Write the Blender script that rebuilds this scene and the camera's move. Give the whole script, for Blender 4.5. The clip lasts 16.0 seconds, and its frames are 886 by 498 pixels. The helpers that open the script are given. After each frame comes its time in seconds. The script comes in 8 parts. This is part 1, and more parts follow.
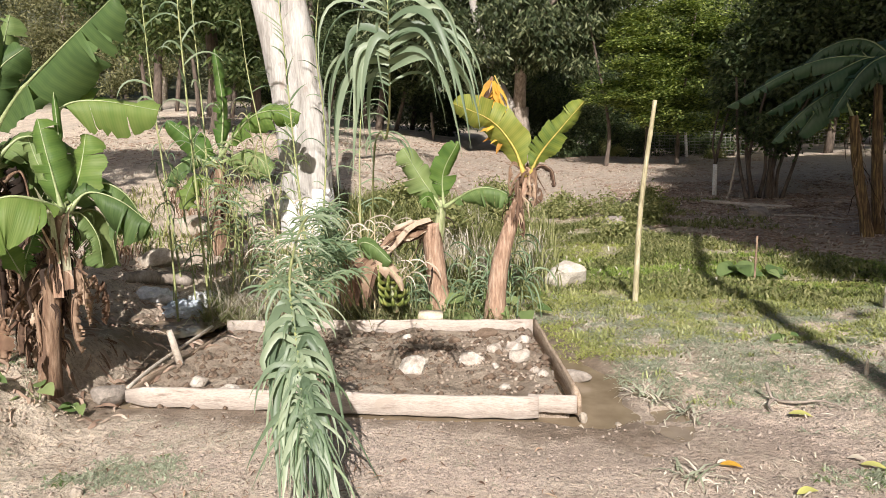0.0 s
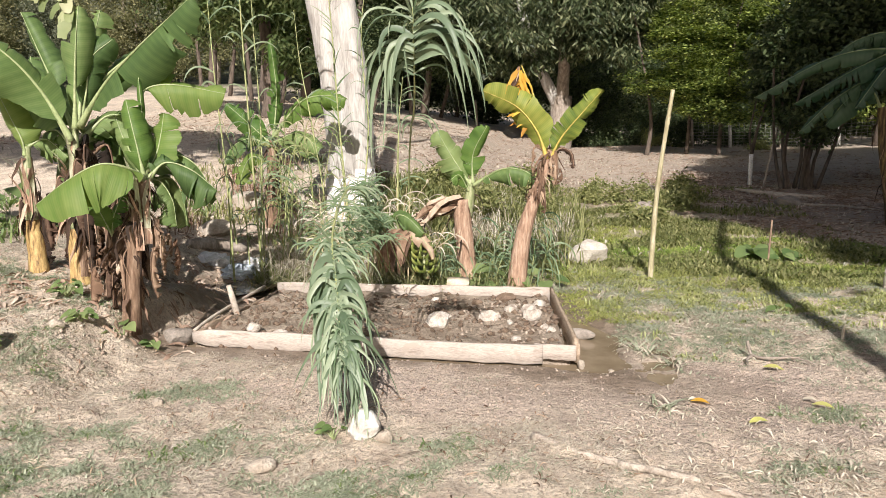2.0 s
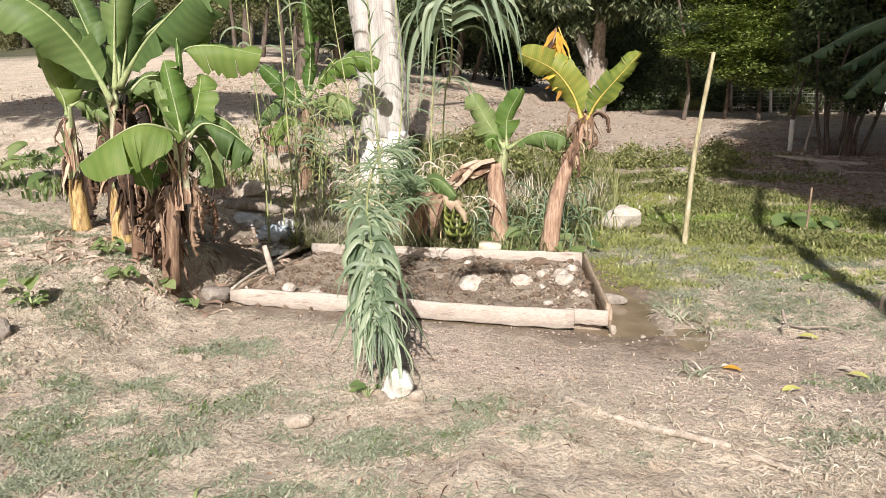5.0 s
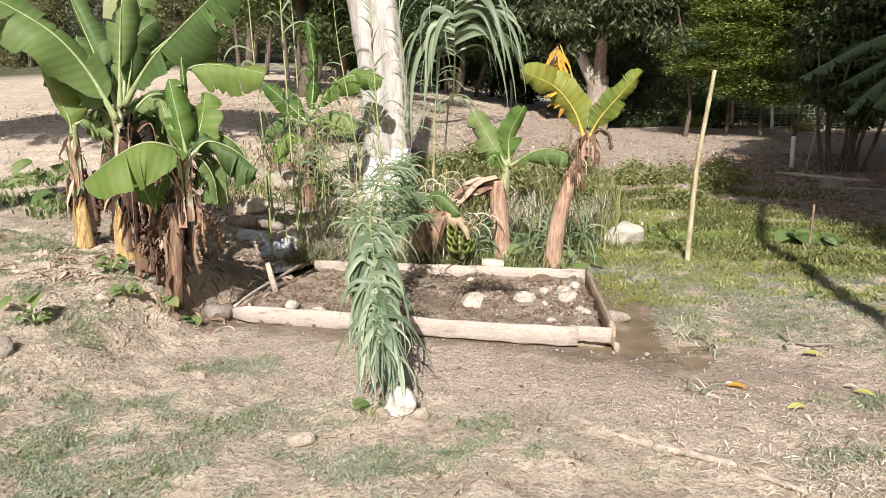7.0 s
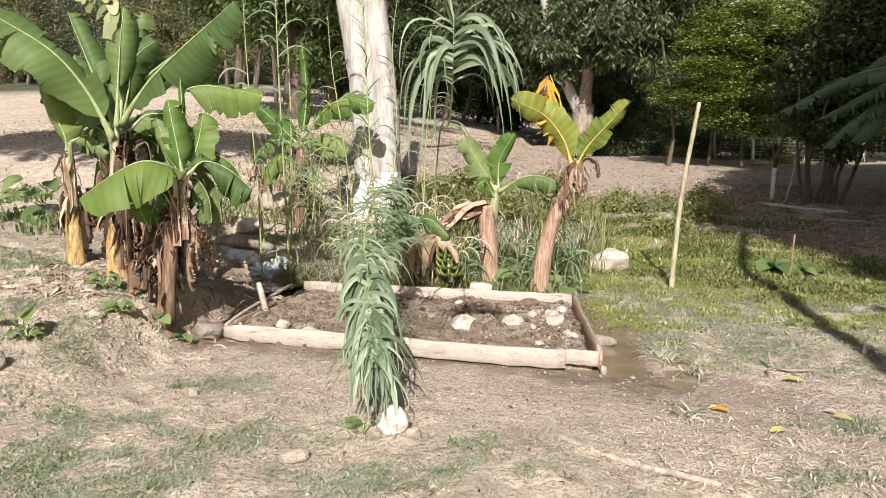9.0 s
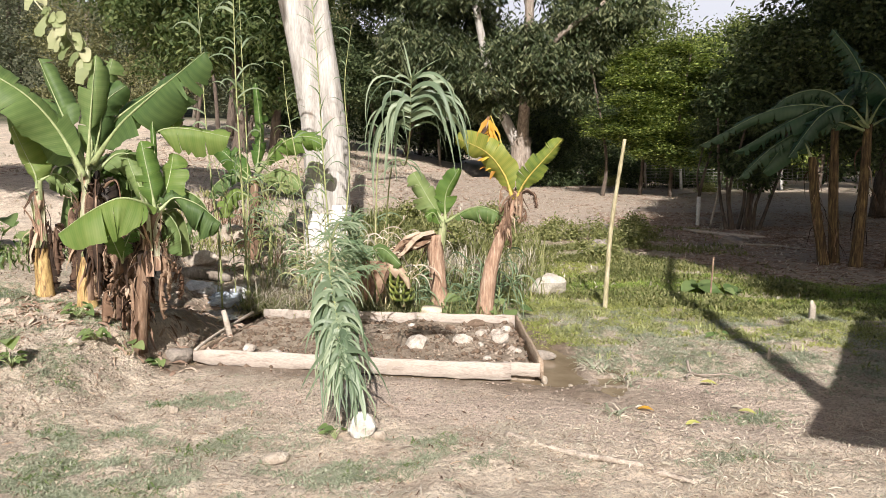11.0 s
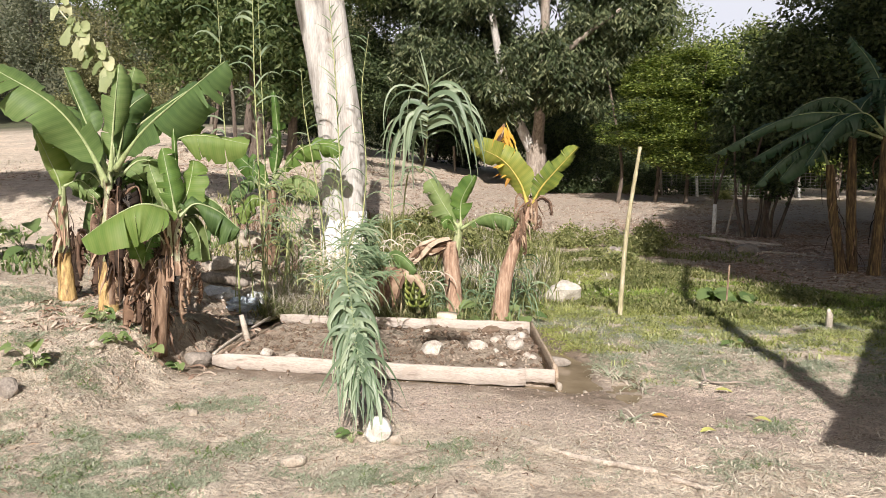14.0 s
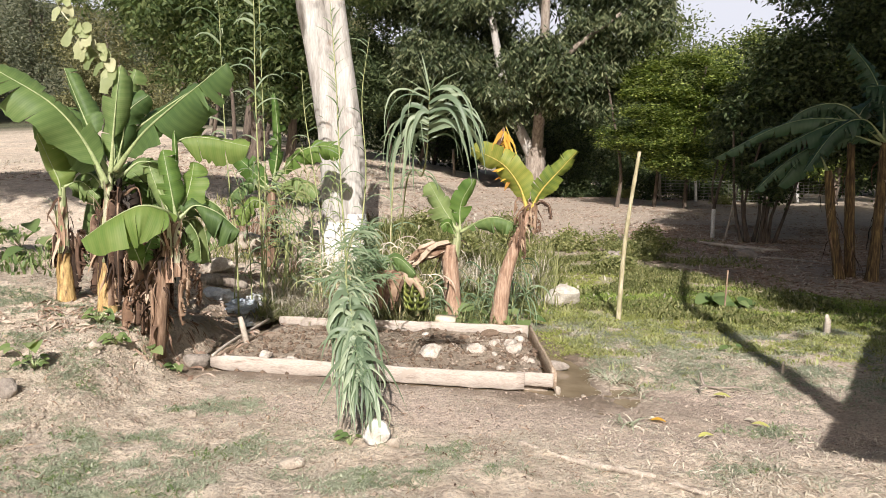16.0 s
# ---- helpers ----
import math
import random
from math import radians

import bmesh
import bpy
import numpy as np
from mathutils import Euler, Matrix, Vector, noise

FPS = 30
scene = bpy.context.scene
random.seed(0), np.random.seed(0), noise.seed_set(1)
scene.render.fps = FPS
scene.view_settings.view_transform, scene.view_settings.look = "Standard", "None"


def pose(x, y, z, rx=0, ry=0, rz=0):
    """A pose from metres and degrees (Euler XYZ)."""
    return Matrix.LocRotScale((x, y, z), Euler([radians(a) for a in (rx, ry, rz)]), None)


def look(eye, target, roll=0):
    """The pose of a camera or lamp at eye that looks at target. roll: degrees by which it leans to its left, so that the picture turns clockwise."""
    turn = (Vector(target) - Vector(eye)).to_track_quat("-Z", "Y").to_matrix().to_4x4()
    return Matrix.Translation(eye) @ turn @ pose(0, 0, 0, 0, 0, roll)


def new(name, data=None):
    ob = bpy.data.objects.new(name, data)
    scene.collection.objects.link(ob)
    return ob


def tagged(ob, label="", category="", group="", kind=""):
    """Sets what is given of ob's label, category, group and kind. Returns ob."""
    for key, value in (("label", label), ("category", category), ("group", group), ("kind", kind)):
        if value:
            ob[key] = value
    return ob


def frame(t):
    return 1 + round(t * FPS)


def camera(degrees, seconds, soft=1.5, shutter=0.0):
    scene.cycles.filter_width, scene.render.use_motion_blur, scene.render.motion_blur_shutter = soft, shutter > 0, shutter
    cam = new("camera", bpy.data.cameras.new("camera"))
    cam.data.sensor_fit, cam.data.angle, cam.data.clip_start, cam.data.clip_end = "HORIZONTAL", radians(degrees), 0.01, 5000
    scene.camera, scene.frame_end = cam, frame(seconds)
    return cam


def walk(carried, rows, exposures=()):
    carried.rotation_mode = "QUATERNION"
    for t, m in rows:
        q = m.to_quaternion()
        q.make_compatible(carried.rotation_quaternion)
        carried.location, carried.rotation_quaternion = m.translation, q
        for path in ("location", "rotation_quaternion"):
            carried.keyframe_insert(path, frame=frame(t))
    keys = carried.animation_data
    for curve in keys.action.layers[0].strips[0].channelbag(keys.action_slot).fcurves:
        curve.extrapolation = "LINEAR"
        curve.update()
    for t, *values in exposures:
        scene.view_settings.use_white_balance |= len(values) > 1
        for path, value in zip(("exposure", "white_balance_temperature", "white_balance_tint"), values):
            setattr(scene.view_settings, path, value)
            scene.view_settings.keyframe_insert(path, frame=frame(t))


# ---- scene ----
cam = camera(63.0, 16.0, soft=0.8)
PATH = [
    (0, (1.071, -3.86, 1.433), (0.827, -1.891, 1.181), -1.7),
    (0.5, (1.077, -4.094, 1.389), (0.835, -2.118, 1.192), -2.1),
    (1, (1.142, -4.253, 1.401), (0.915, -2.282, 1.146), -1.4),
    (1.5, (1.261, -4.412, 1.386), (0.942, -2.46, 1.088), 0.6),
    (2, (1.301, -4.496, 1.377), (0.937, -2.55, 1.095), -0.8),
    (2.5, (1.306, -4.526, 1.385), (0.915, -2.589, 1.076), -1.6),
    (3, (1.296, -4.527, 1.371), (0.848, -2.609, 1.023), -0.8),
    (3.2, (1.286, -4.535, 1.37), (0.818, -2.627, 0.998), -0.5),
    (5.3, (1.284, -4.519, 1.378), (0.842, -2.606, 0.998), -0.4),
    (5.5, (1.281, -4.518, 1.375), (0.836, -2.603, 1.005), -0.4),
    (6, (1.285, -4.518, 1.382), (0.834, -2.603, 1.024), -0.5),
    (6.5, (1.283, -4.514, 1.378), (0.832, -2.598, 1.024), -0.7),
    (7, (1.281, -4.524, 1.382), (0.83, -2.605, 1.047), -0.5),
    (7.5, (1.285, -4.522, 1.381), (0.838, -2.597, 1.071), -0.4),
    (8, (1.293, -4.533, 1.383), (0.85, -2.605, 1.084), -0.4),
    (8.5, (1.293, -4.55, 1.388), (0.85, -2.624, 1.08), 0.4),
    (9, (1.248, -4.621, 1.385), (0.839, -2.682, 1.116), 0.7),
    (9.5, (1.184, -4.804, 1.396), (0.868, -2.861, 1.043), -2.6),
    (10, (1.199, -4.952, 1.415), (0.94, -2.983, 1.185), -0.1),
    (10.2, (1.242, -5.043, 1.413), (0.993, -3.068, 1.213), 0.3),
    (12.5, (1.259, -5.199, 1.422), (0.984, -3.226, 1.245), 0.1),
    (13, (1.253, -5.198, 1.417), (0.966, -3.227, 1.237), 0.3),
    (13.5, (1.258, -5.201, 1.419), (0.967, -3.23, 1.244), 0.5),
    (14, (1.252, -5.204, 1.42), (0.959, -3.232, 1.254), 0.4),
    (14.5, (1.251, -5.206, 1.42), (0.963, -3.234, 1.249), 0.6),
    (15, (1.251, -5.209, 1.421), (0.963, -3.237, 1.255), 0.6),
    (15.5, (1.25, -5.215, 1.417), (0.953, -3.243, 1.261), 0.8),
    (16, (1.246, -5.214, 1.424), (0.957, -3.241, 1.266), 0.8),
]
walk(cam, [(t, look(eye, target, roll)) for t, eye, target, roll in PATH], [(0, 0.55, 6440, 14), (16, 0.55, 6440, 14)])

# ---- world, sun, exposure ----
SUN_TO = Vector((0.17, -1.42, 1.0)).normalized()
world = bpy.data.worlds.new("sky")
scene.world = world
world.use_nodes = True
wn = world.node_tree.nodes
sky = wn.new("ShaderNodeTexSky")
sky.sky_type = "NISHITA"
sky.sun_disc = False
sky.sun_elevation = math.asin(SUN_TO.z)
sky.sun_rotation = math.atan2(SUN_TO.x, SUN_TO.y)
sky.dust_density = 4.0
wn["Background"].inputs["Strength"].default_value = 0.05
world.node_tree.links.new(sky.outputs["Color"], wn["Background"].inputs["Color"])
sun_data = bpy.data.lights.new("sun", "SUN")
sun_data.energy, sun_data.angle, sun_data.color = 5.0, radians(0.53), (1.0, 0.95, 0.89)
sun = new("sun", sun_data)
sun.matrix_world = look(SUN_TO * 60, (0, 0, 0))

# ---- materials ----


def nodes_of(name):
    m = bpy.data.materials.new(name)
    m.use_nodes = True
    return m, m.node_tree.nodes, m.node_tree.links, m.node_tree.nodes["Principled BSDF"]


def ramp_node(nt, stops):
    r = nt.new("ShaderNodeValToRGB")
    while len(r.color_ramp.elements) < len(stops):
        r.color_ramp.elements.new(0.5)
    for e, (p, c) in zip(r.color_ramp.elements, stops):
        e.position, e.color = p, (*c, 1)
    return r


def noise_node(nt, ln, scale, detail=4.0, rough=0.6, stretch=None):
    geo = nt.new("ShaderNodeNewGeometry")
    n = nt.new("ShaderNodeTexNoise")
    n.inputs["Scale"].default_value, n.inputs["Detail"].default_value, n.inputs["Roughness"].default_value = scale, detail, rough
    if stretch:
        mp = nt.new("ShaderNodeMapping")
        mp.inputs["Scale"].default_value = stretch
        ln.new(geo.outputs["Position"], mp.inputs["Vector"])
        ln.new(mp.outputs["Vector"], n.inputs["Vector"])
    else:
        ln.new(geo.outputs["Position"], n.inputs["Vector"])
    return n


def mixed(nt, ln, fac, a, b, blend="MIX"):
    """A colour mix; fac, a and b are sockets or plain values."""
    mx = nt.new("ShaderNodeMix")
    mx.data_type, mx.blend_type = "RGBA", blend
    for sock, v in ((mx.inputs[0], fac), (mx.inputs[6], a), (mx.inputs[7], b)):
        if isinstance(v, (int, float)):
            sock.default_value = v
        elif isinstance(v, tuple):
            sock.default_value = (*v, 1)
        else:
            ln.new(v, sock)
    return mx.outputs[2]


def rough_mat(name, stops, scale, rough=0.85, bump=0.3, fine=6.0, stretch=None, metal=0.0, spots=None):
    """Noise through a colour ramp at one scale, a finer noise over it, and relief."""
    m, nt, ln, b = nodes_of(name)
    n1 = noise_node(nt, ln, scale, 5, 0.62, stretch)
    n2 = noise_node(nt, ln, scale * fine, 4, 0.6, stretch)
    r = ramp_node(nt, stops)
    ln.new(n1.outputs["Fac"], r.inputs["Fac"])
    r2 = ramp_node(nt, [(0.3, (0.62, 0.62, 0.62)), (0.7, (1.15, 1.15, 1.15))])
    ln.new(n2.outputs["Fac"], r2.inputs["Fac"])
    col = mixed(nt, ln, 0.8, r.outputs["Color"], r2.outputs["Color"], "MULTIPLY")
    if spots:
        n3 = noise_node(nt, ln, spots[1], 3, 0.5)
        r3 = ramp_node(nt, [(spots[2], (0, 0, 0)), (spots[2] + 0.06, (1, 1, 1))])
        ln.new(n3.outputs["Fac"], r3.inputs["Fac"])
        col = mixed(nt, ln, r3.outputs["Color"], col, spots[0])
    ln.new(col, b.inputs["Base Color"])
    b.inputs["Roughness"].default_value, b.inputs["Metallic"].default_value = rough, metal
    bp = nt.new("ShaderNodeBump")
    bp.inputs["Strength"].default_value, bp.inputs["Distance"].default_value = bump, 0.02
    ln.new(n2.outputs["Fac"], bp.inputs["Height"])
    ln.new(bp.outputs["Normal"], b.inputs["Normal"])
    return m


def leaf_mat(name, stops, through_light=0.35, rough=0.45, patch=None, tint=None, gloss=0.4, veins=False):
    """A leaf: colour varies from blade to blade and along it, and light comes through."""
    m, nt, ln, b = nodes_of(name)
    geo = nt.new("ShaderNodeNewGeometry")
    r = ramp_node(nt, stops)
    n1 = noise_node(nt, ln, patch or 9.0, 3, 0.6)
    add = nt.new("ShaderNodeMath")
    add.operation = "MULTIPLY_ADD"
    ln.new(n1.outputs["Fac"], add.inputs[0])
    add.inputs[1].default_value = 0.6
    half = nt.new("ShaderNodeMath")
    half.operation = "MULTIPLY_ADD"
    own = nt.new("ShaderNodeObjectInfo")
    both = nt.new("ShaderNodeMath")
    both.operation = "ADD"
    ln.new(geo.outputs["Random Per Island"], both.inputs[0])
    ln.new(own.outputs["Random"], both.inputs[1])
    frac = nt.new("ShaderNodeMath")
    frac.operation = "FRACT"
    ln.new(both.outputs[0], frac.inputs[0])
    ln.new(frac.outputs[0], half.inputs[0])
    half.inputs[1].default_value, half.inputs[2].default_value = 0.7, -0.15
    ln.new(half.outputs[0], add.inputs[2])
    fac = add.outputs[0]
    if veins:
        al = nt.new("ShaderNodeAttribute")
        al.attribute_name = "along"
        wv = nt.new("ShaderNodeMath")
        wv.operation = "SINE"
        ln.new(al.outputs["Fac"], wv.inputs[0])
        sh = nt.new("ShaderNodeMath")
        sh.operation = "MULTIPLY_ADD"
        slow = nt.new("ShaderNodeMath")
        slow.operation = "MULTIPLY"
        ln.new(al.outputs["Fac"], slow.inputs[0])
        slow.inputs[1].default_value = 0.23
        pleat = nt.new("ShaderNodeMath")
        pleat.operation = "SINE"
        ln.new(slow.outputs[0], pleat.inputs[0])
        both_w = nt.new("ShaderNodeMath")
        both_w.operation = "MULTIPLY_ADD"
        ln.new(pleat.outputs[0], both_w.inputs[0])
        both_w.inputs[1].default_value = 1.6
        ln.new(wv.outputs[0], both_w.inputs[2])
        ln.new(both_w.outputs[0], sh.inputs[0])
        sh.inputs[1].default_value = 0.04
        ln.new(fac, sh.inputs[2])
        fac = sh.outputs[0]
        bp = nt.new("ShaderNodeBump")
        bp.inputs["Strength"].default_value, bp.inputs["Distance"].default_value = 0.16, 0.002
        ln.new(both_w.outputs[0], bp.inputs["Height"])
        ln.new(bp.outputs["Normal"], b.inputs["Normal"])
    ln.new(fac, r.inputs["Fac"])
    ln.new(r.outputs["Color"], b.inputs["Base Color"])
    b.inputs["Roughness"].default_value, b.inputs["Specular IOR Level"].default_value = rough, gloss
    tr = nt.new("ShaderNodeBsdfTranslucent")
    bright = mixed(nt, ln, 1.0, r.outputs["Color"], tint or (1.25, 1.35, 0.6), "MULTIPLY")
    ln.new(bright, tr.inputs["Color"])
    ms = nt.new("ShaderNodeMixShader")
    ms.inputs[0].default_value = through_light
    ln.new(b.outputs["BSDF"], ms.inputs[1])
    ln.new(tr.outputs["BSDF"], ms.inputs[2])
    ln.new(ms.outputs["Shader"], nt["Material Output"].inputs["Surface"])
    return m


def ground_mat():
    m, nt, ln, b = nodes_of("earth")
    n_big = noise_node(nt, ln, 0.7, 5, 0.6)
    n_mid = noise_node(nt, ln, 5.0, 6, 0.65)
    n_fin = noise_node(nt, ln, 38.0, 5, 0.7)
    dry = ramp_node(nt, [(0.3, (0.42, 0.345, 0.275)), (0.5, (0.60, 0.52, 0.43)), (0.7, (0.74, 0.66, 0.56))])
    ln.new(n_mid.outputs["Fac"], dry.inputs["Fac"])
    big = ramp_node(nt, [(0.35, (0.82, 0.81, 0.77)), (0.65, (1.1, 1.06, 1.0))])
    ln.new(n_big.outputs["Fac"], big.inputs["Fac"])
    col = mixed(nt, ln, 1.0, dry.outputs["Color"], big.outputs["Color"], "MULTIPLY")
    fin = ramp_node(nt, [(0.34, (0.52, 0.50, 0.48)), (0.48, (0.97, 0.97, 0.97)), (0.66, (1.25, 1.23, 1.19))])
    ln.new(n_fin.outputs["Fac"], fin.inputs["Fac"])
    col = mixed(nt, ln, 0.85, col, fin.outputs["Color"], "MULTIPLY")
    green = nt.new("ShaderNodeAttribute")
    green.attribute_name = "green"
    col = mixed(nt, ln, green.outputs["Fac"], col, (0.33, 0.315, 0.17))
    litter = nt.new("ShaderNodeAttribute")
    litter.attribute_name = "litter"
    col = mixed(nt, ln, litter.outputs["Fac"], col, (0.36, 0.295, 0.235))
    scrub = nt.new("ShaderNodeAttribute")
    scrub.attribute_name = "scrub"
    n_scrub = noise_node(nt, ln, 0.5, 5, 0.7)
    woody = ramp_node(nt, [(0.35, (0.035, 0.042, 0.02)), (0.65, (0.12, 0.12, 0.06))])
    ln.new(n_scrub.outputs["Fac"], woody.inputs["Fac"])
    col = mixed(nt, ln, scrub.outputs["Fac"], col, woody.outputs["Color"])
    bare = nt.new("ShaderNodeAttribute")
    bare.attribute_name = "bare"
    soil = mixed(nt, ln, 0.9, (0.57, 0.465, 0.38), fin.outputs["Color"], "MULTIPLY")
    col = mixed(nt, ln, bare.outputs["Fac"], col, soil)
    wet = nt.new("ShaderNodeAttribute")
    wet.attribute_name = "wet"
    wn2 = noise_node(nt, ln, 9.0, 4, 0.6)
    mul = nt.new("ShaderNodeMath")
    mul.operation = "MULTIPLY"
    ln.new(wet.outputs["Fac"], mul.inputs[0])
    wr = ramp_node(nt, [(0.25, (0.55, 0.55, 0.55)), (0.6, (1, 1, 1))])
    ln.new(wn2.outputs["Fac"], wr.inputs["Fac"])
    ln.new(wr.outputs["Color"], mul.inputs[1])
    col = mixed(nt, ln, mul.outputs[0], col, (0.20, 0.148, 0.102))
    ln.new(col, b.inputs["Base Color"])
    rr = nt.new("ShaderNodeMapRange")
    rr.inputs[3].default_value, rr.inputs[4].default_value = 0.95, 0.5
    ln.new(mul.outputs[0], rr.inputs[0])
    ln.new(rr.outputs[0], b.inputs["Roughness"])
    bp = nt.new("ShaderNodeBump")
    bp.inputs["Strength"].default_value, bp.inputs["Distance"].default_value = 0.9, 0.042
    ln.new(n_fin.outputs["Fac"], bp.inputs["Height"])
    bp2 = nt.new("ShaderNodeBump")
    bp2.inputs["Strength"].default_value, bp2.inputs["Distance"].default_value = 0.7, 0.08
    ln.new(n_mid.outputs["Fac"], bp2.inputs["Height"])
    ln.new(bp.outputs["Normal"], bp2.inputs["Normal"])
    ln.new(bp2.outputs["Normal"], b.inputs["Normal"])
    return m


def water_mat():
    m, nt, ln, b = nodes_of("muddy_water")
    n = noise_node(nt, ln, 6.0, 4, 0.6)
    r = ramp_node(nt, [(0.35, (0.19, 0.145, 0.092)), (0.65, (0.27, 0.21, 0.14))])
    ln.new(n.outputs["Fac"], r.inputs["Fac"])
    ln.new(r.outputs["Color"], b.inputs["Base Color"])
    b.inputs["Roughness"].default_value = 0.16
    n2 = noise_node(nt, ln, 14.0, 2, 0.5)
    bp = nt.new("ShaderNodeBump")
    bp.inputs["Strength"].default_value, bp.inputs["Distance"].default_value = 0.12, 0.01
    ln.new(n2.outputs["Fac"], bp.inputs["Height"])
    ln.new(bp.outputs["Normal"], b.inputs["Normal"])
    return m


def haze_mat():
    m, nt, ln, b = nodes_of("glowing_sky")
    # the backdrop gives off its own light to whiten the low sky
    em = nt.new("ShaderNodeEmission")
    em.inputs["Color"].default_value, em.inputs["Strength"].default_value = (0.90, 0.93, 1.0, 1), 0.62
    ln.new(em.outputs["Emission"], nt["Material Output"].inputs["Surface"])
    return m


